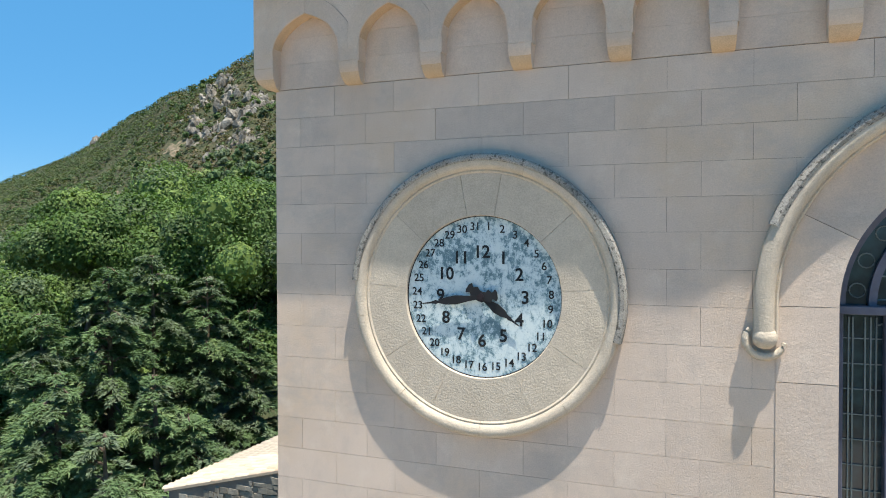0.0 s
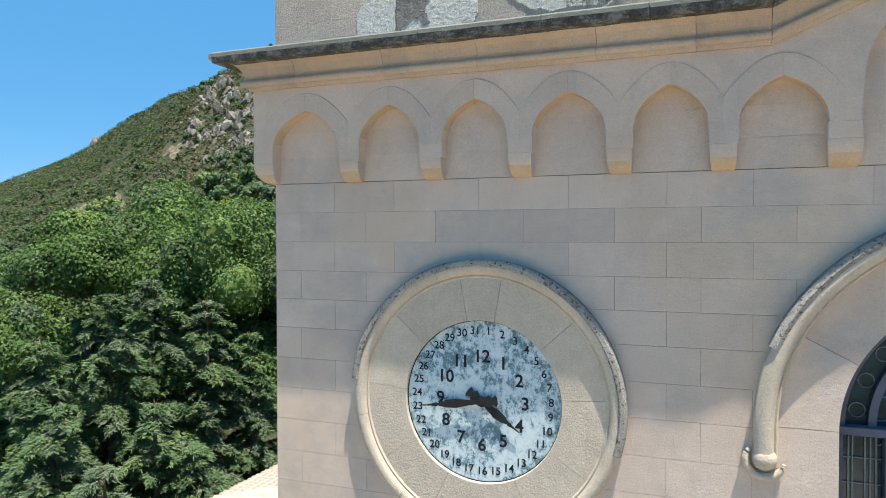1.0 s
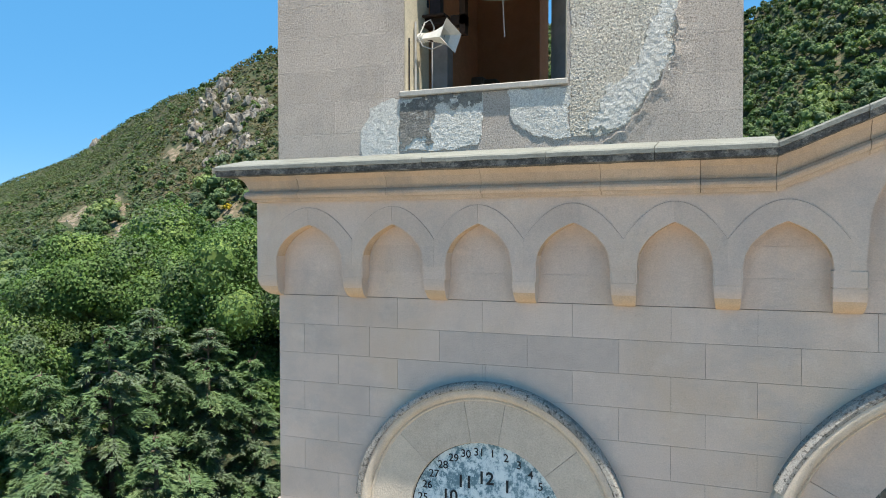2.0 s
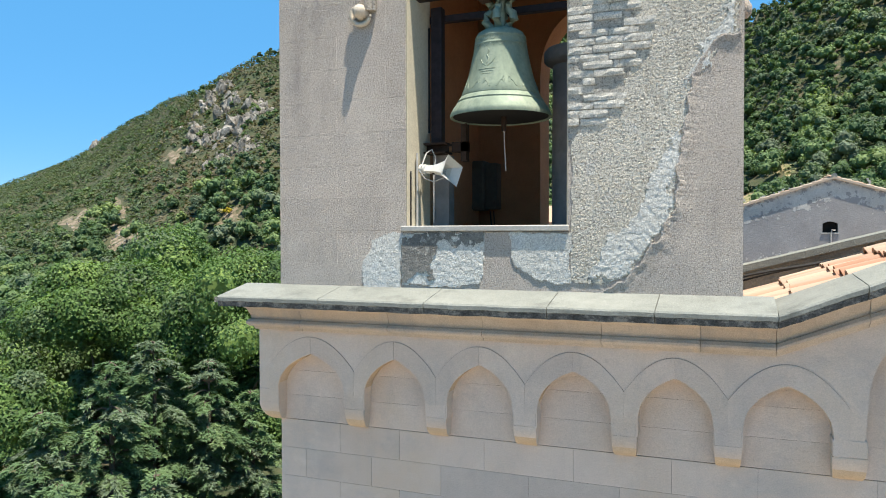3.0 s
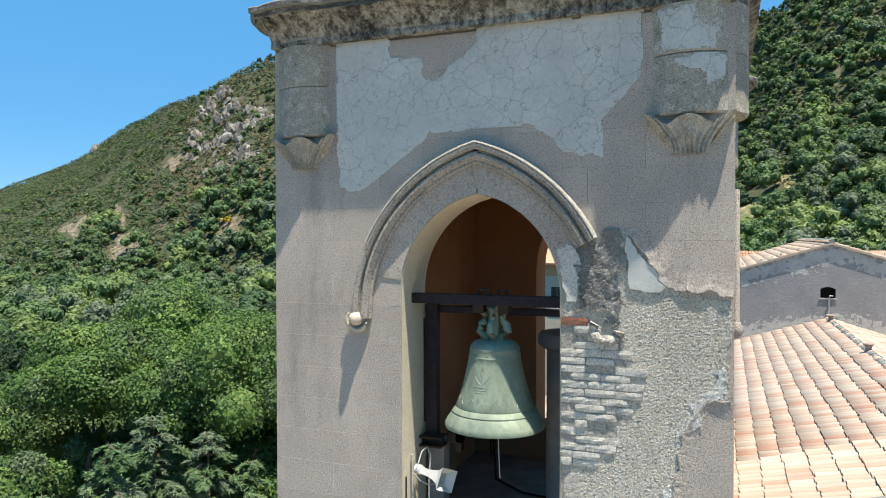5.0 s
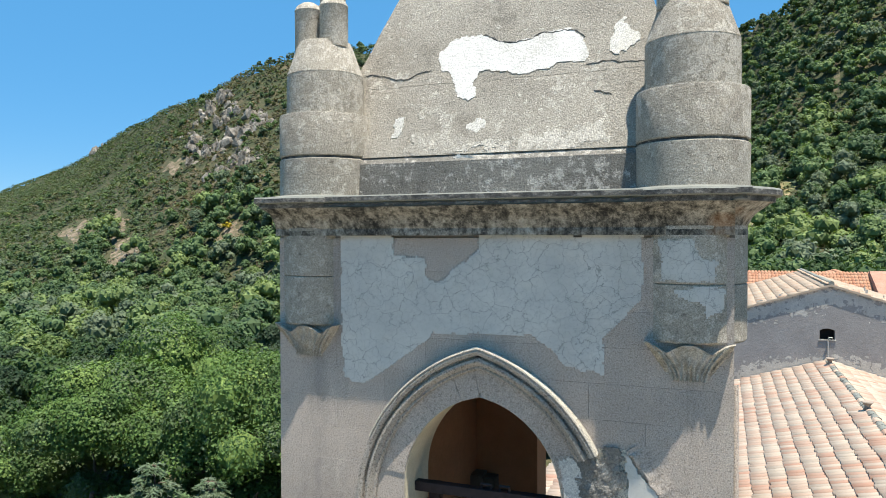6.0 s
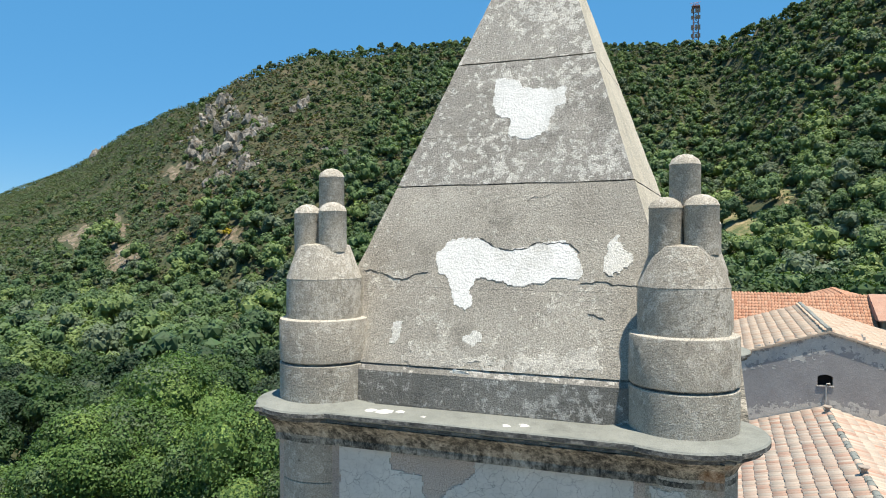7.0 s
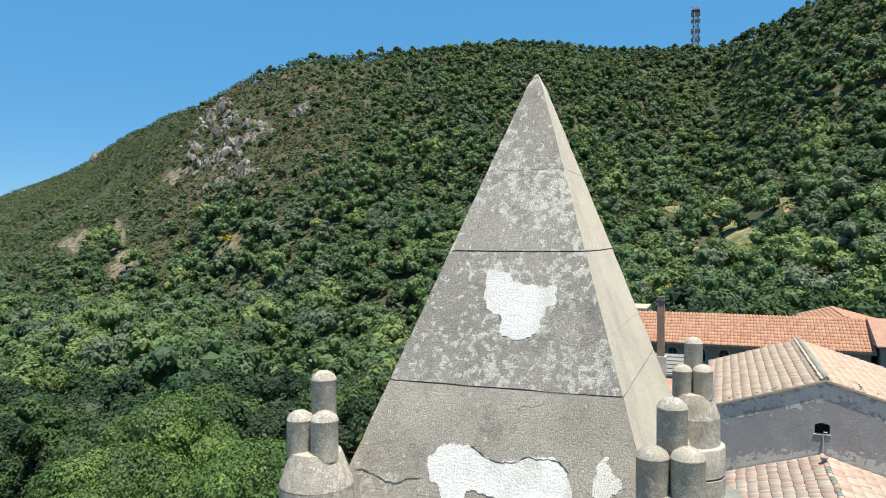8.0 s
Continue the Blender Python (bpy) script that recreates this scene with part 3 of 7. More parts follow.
def clock_half(z):
    return math.sqrt(max(0.0, 1.24 ** 2 - (z - CLOCK[1]) ** 2))


def window_cut(z):
    return 1.6 if z < WIN[1] else math.sqrt(max(0.0, 1.6 ** 2 - (z - WIN[1]) ** 2))


def block(xa, xb, z0, z1, left, right, gap, y0, y1):
    """A flat block whose left and right edges may follow curves."""
    zs = [z0 + gap + (z1 - z0 - 2 * gap) * i / 6 for i in range(7)]
    outline_l = [(max(xa + gap, left(z)), z) for z in zs]
    outline_r = [(min(xb - gap, right(z)), z) for z in zs]
    wide = [r[0] - l[0] for l, r in zip(outline_l, outline_r)]
    if max(wide) < 0.02:
        return None
    keep = [i for i in range(7) if wide[i] > 0.004]
    if len(keep) < 2:
        return None
    return MB().prism([outline_l[i] for i in keep] + [outline_r[i] for i in reversed(keep)], y0, y1)


COURSES = [11.10, 10.80, 10.50, 10.20, 9.905, 9.605, 9.285, 8.972, 8.64, 8.31, 7.99, 7.67, 7.35, 7.03, 6.71, 6.4]
ODD = [X0, -1.579, -0.911, -0.03, 0.816, 1.663, 2.343, 3.2, 4.1, 5.0, 5.9]
EVEN = [X0, -1.98, -1.222, -0.47, 0.399, 1.226, 1.941, 2.665, 3.5, 4.5, 5.4]
blocks = []
for row in range(len(COURSES) - 1):
    z1, z0 = COURSES[row], COURSES[row + 1]
    xs = ODD if row % 2 == 0 else EVEN
    for xa, xb in zip(xs, xs[1:]):
        touches = z0 < CLOCK[1] + 1.24 and z1 > CLOCK[1] - 1.24 and xa < 1.24 and xb > -1.24
        win = z0 < WIN[1] + 1.6
        cut_l = (lambda z: WIN[0] - window_cut(z)) if win else (lambda z: 99)
        if xa > WIN[0] - 1.6 and win and z1 < WIN[1] + 1.2:
            continue
        if touches:
            blocks.append(block(xa, min(xb, 0.0), z0, z1, lambda z: -99, lambda z: -clock_half(z), 0.0013, 0.0, 0.03))
            blocks.append(block(max(xa, 0.0), xb, z0, z1, lambda z: clock_half(z), cut_l, 0.0013, 0.0, 0.03))
        else:
            blocks.append(block(xa, xb, z0, z1, lambda z: -99, cut_l, 0.0013, 0.0, 0.03))
# a plain coat of render below the blocks and behind the arches of the frieze
put("lower_render", MB().box(X0, WIN[0] - 1.15, 0.0, 0.03, GROUND, 6.395).box(WIN[0] + 1.15, 11, 0.0, 0.03, GROUND, 9.0), M_PLASTER, church)
put("lower_render", MB().box(WIN[0] - 1.15, WIN[0] + 1.15, 0.0, 0.01, GROUND, 5.2).strip(span(5.91, 11.0, 0.3), lambda x: 9.0, lambda x: 12.2 + rake_z(x), 0.0, 0.01), M_PLASTER, church)
put("frieze_back", MB().box(X0, 11, 0.0, 0.03, 11.105, 12.25), M_PLASTER, church)
# incised joints behind the arches
for xa, xb in zip([X0, -1.335, -0.462, 0.404, 1.28, 2.11, 2.985], [-1.335, -0.462, 0.404, 1.28, 2.11, 2.985, 3.6]):
    for z0, z1 in ((11.107, 11.36), (11.363, 11.62), (11.623, 12.0)):
        blocks.append(MB().box(xa + 0.0005, xb - 0.0005, -0.004, 0.0, z0, z1))

# frieze of pointed arches on corbels
CORBELS = [-2.33, -1.335, -0.462, 0.404, 1.28, 2.11, 2.985]
FRONT = -0.15


def arch_low(x):
    """Underside of the frieze."""
    for a, b in zip(CORBELS, CORBELS[1:]):
        if a <= x <= b:
            la, lb = a + 0.115 * (1.15 if a > 2.9 else 1), b - 0.11
            if la < x < lb:
                c, h = (la + lb) / 2, (lb - la) / 2
                r = h * 1.9
                return 11.46 + math.sqrt(max(0, r * r - (abs(x - c) + r - h) ** 2)) * (11.825 - 11.46) / math.sqrt(r * r - (r - h) ** 2)
            return 11.3
    if x > CORBELS[-1] + 0.1:
        c, h = 3.55, 0.44
        return 11.75 + 0.55 * math.sqrt(max(0, 1 - ((x - c) / h) ** 2)) if abs(x - c) < h else 11.6
    return 11.3


xs = sorted(set(span(-2.45, 4.3, 0.02) + [c + s for c in CORBELS for s in (-0.1101, -0.1099, 0.1149, 0.1151)]))
frieze = MB().strip(xs, arch_low, lambda x: 12.06 + rake_z(x), FRONT, 0.01)
frieze.box(-2.45, X0 + 0.01, 0.011, DEPTH + 0.15, 11.9, 12.06)
put("arched_frieze", frieze, M_PLASTER, church)
# undersides of the arches, coloured orange for light bounced from below
for a, b in zip(CORBELS, CORBELS[1:]):
    xs = span(a + 0.12, b - 0.115, 0.015)
    put("arch_soffit", MB().strip(xs, lambda x: arch_low(x) - 0.004, lambda x: arch_low(x) + 0.001, FRONT + 0.006, -0.004), M_SOFFIT, church, "ochre arch underside, its orange put in for bounced light", True)
    # raised arch band, its upper edge a fine line on the wall
    c, h = (a + b) / 2, (b - a) / 2 - 0.0005
    def outer(x, c=c, h=h):
        return 11.68 + 0.315 * (1 - min(1.0, abs(x - c) / h) ** 2.0)
    half = b - 0.112 - c
    for s in (-1, 1):
        lo, hi = (c - h, c - 0.001) if s < 0 else (c + 0.001, c + h)
        put("arch_band", MB().strip(span(lo, hi, 0.015), lambda x: max(arch_low(x), 11.42) + 0.002, outer, FRONT - 0.007, FRONT + 0.003), M_PLASTER, church)
        put("incised_line", MB().strip(span(lo, hi, 0.015), lambda x: outer(x) + 0.0005, lambda x: outer(x) + 0.0045, FRONT - 0.003, FRONT + 0.003), M_LINE, church, "incised line over the arch")
def corbel_foot(xl, xr, side=0.0):
    """A rounded foot that curves back to the wall and narrows a little; side: how far its left flank reaches round the corner."""
    mb, n = MB(), 9
    for i in range(n + 1):
        t = 0.5 * math.pi * i / n
        z, y = 11.3 - 0.205 * math.sin(t), min(-0.012, (FRONT - 0.004) * math.cos(t))
        k = 0.2 * (1 - math.cos(t)) * (xr - xl) / 2
        mb.v += [(xl + (k if not side else side * (1 - math.cos(t))), y, z), (xr - k, y, z), (xr - k, 0.0, z), (xl + (k if not side else side * (1 - math.cos(t))), 0.0 if not side else 0.4, z)]
    for i in range(n):
        mb.f += [(4 * i + q, 4 * i + (q + 1) % 4, 4 * i + 4 + (q + 1) % 4, 4 * i + 4 + q) for q in range(4)]
    mb.f += [(0, 1, 2, 3), (4 * n, 4 * n + 1, 4 * n + 2, 4 * n + 3)]
    return mb


for c in CORBELS:
    wide = 0.105 if c < 2.9 else 0.12
    xl, xr = (-2.45, -2.215) if c < -2 else (c - wide, c + wide)
    put("corbel", MB().box(xl, xr, FRONT - 0.004, 0.0, 11.302, 11.44), M_PLASTER, church, bevel=0.006)
    foot = put("corbel_foot", corbel_foot(xl, xr, 0.16 if c < -2 else 0.0), M_PLASTER, church, smooth=True)
    # downward faces take the orange tone that imitates bounced light
    foot.data.materials.append(M_SOFFIT)
    for p in foot.data.polygons:
        p.material_index = 1 if p.normal.z < -0.45 else 0
put("corner_frieze", MB().box(-2.45, X0 + 0.01, FRONT + 0.3, DEPTH, 11.44, 11.9), M_PLASTER, church)

# cornice: cavetto, roll and slab along the tower and up the gable
CORN = [(0.0, 12.06), (-0.19, 12.06), (-0.2, 12.09), (-0.235, 12.095), (-0.255, 12.12), (-0.255, 12.14), (-0.235, 12.165), (-0.215, 12.17), (-0.22, 12.2), (-0.25, 12.27), (-0.31, 12.325), (-0.35, 12.345), (0.0, 12.345)]
EDGES = [-1.9, -0.92, 0.03, 1.1, 1.9, 2.46, 3.1, 4.0, 5.3, 6.93, 8.5, 10.0, 11.5]


def cornice_run(x0, x1, prof, y_end=0.0):
    mb = MB()
    v = [(x0 + (y if x0 < -2 else 0), y, z + rake_z(x0)) for y, z in prof] + [(x1, y, z + rake_z(x1)) for y, z in prof]
    n = len(prof)
    return mb.add(v, [tuple(range(n)), tuple(reversed(range(n, 2 * n)))] + [(i, i + n, (i + 1) % n + n, (i + 1) % n) for i in range(n)])


prev = X0 - 0.0
for e in EDGES:
    put("cornice_moulding", cornice_run(prev + (0.002 if prev > -2 else 0), e - 0.002, CORN), M_OCHRE, church, "ochre stained cornice moulding")
    prev = e
# the left return of the cornice
ret = MB()
v = [(X0 + y, y, z) for y, z in CORN] + [(X0 + y, DEPTH + 0.2, z) for y, z in CORN]
n = len(CORN)
ret.add(v, [tuple(range(n)), tuple(reversed(range(n, 2 * n)))] + [(i, i + n, (i + 1) % n + n, (i + 1) % n) for i in range(n)])
put("cornice_moulding", ret, M_OCHRE, church, "ochre stained cornice moulding")

prev = -2.72
for e in [-1.55, -0.45, 0.68, 1.56, 2.46, 3.05, 4.2, 5.5, 6.93, 8.3, 9.7, 11.2]:
    a, b = prev + (0.003 if prev > -2.7 else 0), e - 0.003
    za, zb = rake_z(a), rake_z(b)
    back = 0.02 if b < 2.5 else 0.3
    top = 12.52 if b < 2.5 else 12.47
    lump = MB()
    m = 12
    for i in range(m + 1):
        t = i / m
        x, dz = a + (b - a) * t, za + (zb - za) * t
        w = 0.008 * noise.noise(Vector((x * 4, 0, 0))) + 0.004 * noise.noise(Vector((x * 17, 2, 0)))
        lump.v += [(x, -0.465 + 1.5 * w, 12.315 + dz + 0.8 * w), (x, -0.472 + w, 12.366 + dz + 0.9 * w), (x, -0.48 + w, 12.37 + dz + 0.9 * w), (x, -0.48 + w, 12.405 + dz + 0.5 * w), (x, -0.465 + w, 12.42 + dz + 0.5 * w), (x, back, top + dz), (x, back, 12.315 + dz)]
    for i in range(m):
        lump.f += [tuple(i * 7 + q for q in (k, (k + 1) % 7)) + ((i + 1) * 7 + (k + 1) % 7, (i + 1) * 7 + k) for k in range(7)]
    lump.f += [tuple(range(7)), tuple(m * 7 + q for q in range(7))]
    slab = put("coping_slab", lump, M_COPING, church, "grey-green stone slab on the cornice")
    slab.data.materials.append(M_EDGE)
    for p in slab.data.polygons:
        if (p.center.y < -0.4 and p.center.z < 12.369 + rake_z(p.center.x)) or p.normal.z < -0.6:
            p.material_index = 1
    prev = e
left = MB().add([(-2.76, -0.475, 12.35), (-2.76, -0.475, 12.405), (X0 + 0.02, 0.024, 12.515), (X0 + 0.02, 0.024, 12.35), (-2.76, DEPTH + 0.4, 12.35), (-2.76, DEPTH + 0.4, 12.405), (X0 + 0.02, DEPTH + 0.4, 12.515), (X0 + 0.02, DEPTH + 0.4, 12.35)],
                [(0, 1, 2, 3), (4, 5, 6, 7), (0, 1, 5, 4), (1, 2, 6, 5), (2, 3, 7, 6), (3, 0, 4, 7)])
put("coping_slab", left, M_COPING, church, "grey-green stone slab on the cornice")

# ring of stone round the clock
ring_out = lambda d: Vector((math.sin(d), 0, math.cos(d)))
BACK = Vector((0, 1, 0))


def arc(cx, cz, r, a0, a1, n):
    return [(Vector((cx, 0, cz)) + r * ring_out(a0 + (a1 - a0) * i / n), ring_out(a0 + (a1 - a0) * i / n), BACK) for i in range(n + 1)]


bounds = [radians(d) for d in (-10, 10, 48, 85, 122, 155, 205, 238, 275, 312, 350)]
for a0, a1 in zip(bounds, bounds[1:]):
    g = 0.0016
    n = max(4, int((a1 - a0) * 14))
    put("voussoir", MB().sweep(arc(*CLOCK, 0.0, a0 + g, a1 - g, n), [(0.765, 0.02), (0.765, -0.036), (0.772, -0.044), (1.17, -0.044), (1.17, 0.02)]), M_RING, church, "wedge stone of the clock surround")
for a0, a1 in zip([radians(20 + 40 * i) for i in range(9)], [radians(60 + 40 * i) for i in range(9)]):
    sec = [(1.165, 0.02), (1.165, -0.045), (1.18, -0.058), (1.195, -0.052), (1.2, -0.06), (1.21, -0.08), (1.235, -0.094), (1.265, -0.097), (1.295, -0.09), (1.312, -0.07), (1.316, -0.035), (1.316, 0.02)]
    put("ring_moulding", MB().sweep(arc(*CLOCK, 0.0, a0 + 0.0012, a1 - 0.0012, 18), sec), M_RING, church, "moulded stone ring round the clock", True)
put("rain_hood", MB().sweep(arc(*CLOCK, 0.0, radians(-84), radians(106), 60), [(1.29, -0.02), (1.275, -0.1), (1.29, -0.113), (1.325, -0.11), (1.345, -0.09), (1.345, 0.02)]), M_HOOD, church, "lichen-grey drip hood over the clock", True)

# window in the nave front
window = thing("window_1", WIN[0], 0, 8.0, "tall round-headed window with blue-grey frame and leaded dark glass", "window", kind="structure")
for i, (d0, d1) in enumerate(((-90, -62), (-62, -31), (-31, -8), (-8, 8), (8, 45), (45, 90))):
    put("voussoir", MB().sweep(arc(*WIN, 0.0, radians(d0) + 0.0016, radians(d1) - 0.0016, 10), [(1.145, 0.42), (1.145, -0.008), (1.62, -0.008), (1.62, 0.03)]), M_PLASTER, church)
zj = 9.0
for h in (0.62, 0.9, 0.62, 0.9, 0.6):
    put("jamb_stone", MB().box(WIN[0] - 1.6, WIN[0] - 1.145, -0.008, 0.42, zj - h + 0.003, zj - 0.003), M_PLASTER, church)
    zj -= h
put("jamb_stone", MB().box(WIN[0] + 1.145, WIN[0] + 1.6, -0.008, 0.42, 5.4, 9.0), M_PLASTER, church)
sec = [(1.585, 0.02), (1.585, -0.05), (1.6, -0.07), (1.615, -0.062), (1.625, -0.1), (1.655, -0.125), (1.69, -0.13), (1.73, -0.12), (1.765, -0.09), (1.775, 0.02)]
hood = arc(*WIN, 0.0, radians(-90), radians(60), 50)
hood = [(Vector((WIN[0], 0, WIN[1] - 0.27)), ring_out(radians(-90)), BACK)] + hood
put("window_hood", MB().sweep(hood, sec), M_RING, church, "moulded drip hood over the window", True)
put("window_hood_top", MB().sweep(arc(*WIN, 0.0, radians(-68), radians(60), 40), [(1.76, -0.02), (1.71, -0.128), (1.74, -0.14), (1.785, -0.115), (1.792, 0.0)]), M_HOOD, church, "lichen-grey weathered top of the hood", True)


def pendant(x, z, scale, parent):
    """A curled label stop: a scroll with a knob in it."""
    mb = MB()
    turn = span(radians(100), radians(308), 0.16)
    n = len(turn)
    mb.tube([(x + scale * 0.15 * math.sin(a), -0.045 - 0.012 * math.cos(a), z + scale * 0.15 * math.cos(a)) for a in turn], [scale * 0.034 * min(1.0, 0.45 + 3 * min(i, n - 1 - i) / n) for i in range(n)], 10)
    mb.tube([(x, 0.0, z + 0.015), (x, -0.05, z + 0.015), (x, -0.09, z + 0.012), (x, -0.12, z + 0.01), (x, -0.137, z + 0.01), (x, -0.144, z + 0.01)], [scale * q for q in (0.098, 0.1, 0.092, 0.07, 0.042, 0.008)], 22)
    return put("label_stop", mb, M_RING, parent, "carved scroll at the foot of the hood", True)


pendant(2.435, 8.73, 0.97, church)
# glass, frame and bars of the window
put("pane", MB().box(WIN[0] - 1.15, WIN[0] + 1.15, 0.34, 0.36, 5.3, 10.2), M_GLASS, window, "dark leaded glass")
for x0, x1, z0, z1, y in ((-1.145, 1.145, 8.93, 9.0, 0.2), (-1.145, -1.08, 5.3, 8.93, 0.26), (-0.79, -0.7, 5.3, 8.93, 0.2), (0.7, 0.79, 5.3, 8.93, 0.2), (-0.05, 0.05, 5.3, 8.93, 0.2)):
    put("window_frame", MB().box(WIN[0] + x0, WIN[0] + x1, y, 0.33, z0, z1), M_FRAME, window, bevel=0.006)
put("window_frame", MB().sweep(arc(*WIN, 0.0, radians(-90), radians(90), 40), [(1.14, 0.24), (1.07, 0.24), (1.07, 0.33), (1.14, 0.33)]), M_FRAME, window)
put("window_frame", MB().sweep(arc(*WIN, 0.0, radians(-90), radians(90), 40), [(0.9, 0.27), (0.84, 0.27), (0.84, 0.33), (0.9, 0.33)]), M_FRAME, window)
for x in (-1.04, -1.01, -0.92, -0.88, -0.84, -0.64, -0.6):
    put("lead_bar", MB().box(WIN[0] + x, WIN[0] + x + 0.012, 0.315, 0.338, 5.3, 8.9), M_LEAD, window)
for i in range(11):
    put("lead_bar", MB().box(WIN[0] - 1.08, WIN[0] - 0.2, 0.318, 0.336, 8.72 - 0.21 * i, 8.728 - 0.21 * i), M_LEAD, window)
for i in range(7):
    a = radians(-84 + 14 * i)
    p, q = Vector((WIN[0], 0.325, WIN[1])) + 0.3 * ring_out(a), Vector((WIN[0], 0.325, WIN[1])) + 0.84 * ring_out(a + 0.3)
    put("lead_bar", MB().tube([p, q], 0.008, 6), M_LEAD, window)
    q2 = Vector((WIN[0], 0.325, WIN[1])) + 0.84 * ring_out(a - 0.3)
    put("lead_bar", MB().tube([p, q2], 0.008, 6), M_LEAD, window)
for i in range(12):
    c = Vector((WIN[0], 0.325, WIN[1])) + 0.98 * ring_out(radians(-83 + 15 * i))
    put("lead_ring", MB().tube([c + 0.06 * Vector((math.cos(a), 0, math.sin(a))) for a in [radians(d) for d in range(0, 361, 30)]], 0.006, 5), M_LEAD, window)
put("back_board", MB().box(WIN[0] - 1.2, WIN[0] + 1.2, 0.5, 0.54, 5.2, 10.3), M_DARK, window)

# ---- clock ----
clock = thing("tower_clock", CLOCK[0], 0, CLOCK[1], "weathered blue-white clock dial with black numerals, set in the wall", "clock")
dial = MB()
ns = 72
dial.prism([(CLOCK[0] + 0.768 * math.sin(2 * math.pi * i / ns), CLOCK[1] + 0.768 * math.cos(2 * math.pi * i / ns)) for i in range(ns)], 0.0, 0.011)
put("dial", dial, M_DIAL, clock, "peeling blue and white enamelled dial")
# dark rim; also imitates the thin shadow line of a recessed dial
put("rim", MB().sweep(arc(*CLOCK, 0.0, 0.0, 2 * math.pi, 96), [(0.757, 0.004), (0.757, -0.006), (0.767, -0.008), (0.767, 0.004)]), M_IRON, clock, "thin dark rim of the dial, also standing in for recess shade", True)


def numeral(text, size, x, z, bold):
    cu = bpy.data.curves.new("numeral", "FONT")
    cu.body, cu.size, cu.align_x, cu.align_y, cu.extrude, cu.offset = text, size, "CENTER", "CENTER", 0.001, bold
    tmp = bpy.data.objects.new("tmp", cu)
    me = bpy.data.meshes.new_from_object(tmp)
    bpy.data.objects.remove(tmp)
    me.name = "numeral"
    me.materials.clear()
    me.materials.append(M_NUMERAL)
    me.transform(pose(x, -0.003, z, 90, 0, 0))
    bm = bmesh.new()
    bm.from_mesh(me)
    while bm.verts:
        bm.verts.ensure_lookup_table()
        seen, edge = {bm.verts[0]}, [bm.verts[0]]
        while edge:
            for e in edge.pop().link_edges:
                for v in e.verts:
                    if v not in seen:
                        seen.add(v)
                        edge.append(v)
        index = {v: i for i, v in enumerate(seen)}
        digit = MB()
        digit.v = [tuple(v.co) for v in seen]
        digit.f = [tuple(index[v] for v in f.verts) for f in bm.faces if f.verts[0] in index]
        put("numeral", digit, M_NUMERAL, clock, "black numeral")
        bmesh.ops.delete(bm, geom=list(seen), context="VERTS")
    bm.free()


for h in range(1, 13):
    a = radians(30 * h)
    numeral(str(h), 0.165, CLOCK[0] + 0.42 * math.sin(a), CLOCK[1] + 0.42 * math.cos(a), 0.0032)
for d in range(1, 32):
    a = radians((d - 0.5) * 360 / 31)
    numeral(str(d), 0.105, CLOCK[0] + 0.665 * math.sin(a), CLOCK[1] + 0.665 * math.cos(a), 0.0012)


def pointer(angle, length, wide, y):
    """A clock hand: a leaf blade with a bead and a forked tail."""
    u, w = ring_out(radians(angle)), ring_out(radians(angle + 90))
    o = Vector((CLOCK[0], 0, CLOCK[1]))
    shape = [(-0.165, 0.03), (-0.15, 0.055), (-0.115, 0.03), (-0.085, 0.06), (-0.05, 0.042), (0.0, 0.05), (0.05, 0.02), (0.12 * length / 0.6, 0.026), (0.24 * length / 0.6, wide), (0.34 * length / 0.6, wide * 0.8), (0.42 * length / 0.6, 0.013), (0.445 * length / 0.6, 0.02), (0.48 * length / 0.6, 0.01), (length, 0.003)]
    pts = [o + u * a + w * b for a, b in shape] + [o + u * a - w * b for a, b in reversed(shape)]
    return MB().prism([(p.x, p.z) for p in pts], y, y + 0.008)


put("hour_pointer", pointer(125, 0.45, 0.046, -0.03), M_NUMERAL, clock, "short black leaf-shaped clock hand")
put("minute_pointer", pointer(262.5, 0.62, 0.044, -0.045), M_NUMERAL, clock, "long black leaf-shaped clock hand")
put("hub", MB().tube([(CLOCK[0], 0.0, CLOCK[1]), (CLOCK[0], -0.055, CLOCK[1])], 0.035, 14), M_IRON, clock)


# ---- belfry ----
belfry = thing("belfry", CX, DEPTH / 2, 12.4, "grey rendered bell stage with a pointed opening and fallen plaster", "bell tower", kind="structure")
SILL, SPRING, BTOP = 13.12, 15.52, 18.06
OX, OH, OC, OR = -0.035, 0.8, 0.165, 0.965     # middle, half width, arc centre offset and radius of the opening


def open_half(z):
    if z < SILL or z > 16.47:
        return 0.0
    if z < SPRING:
        return OH
    return max(0.0, math.sqrt(max(0.0, OR ** 2 - (z - SPRING) ** 2)) - OC)


def arch_top(x):
    d = abs(x - OX)
    return SPRING + math.sqrt(max(0.0, OR ** 2 - (d + OC) ** 2))


def pierced(y0, y1, mat, name, label="", k=1.0):
    """A leaf of the wall with the pointed opening through it; k: its width against the front opening's."""
    h = OH * k
    w = MB().box(X0, OX - h, y0, y1, 12.4, BTOP).box(OX + h, X1, y0, y1, 12.4, BTOP).box(OX - h, OX + h, y0, y1, 12.4, SILL - 0.07)
    w.strip(span(OX - h, OX + h, 0.02), lambda x: arch_top(OX + (x - OX) / k), lambda x: BTOP, y0, y1)
    return put(name, w, mat, belfry, label)


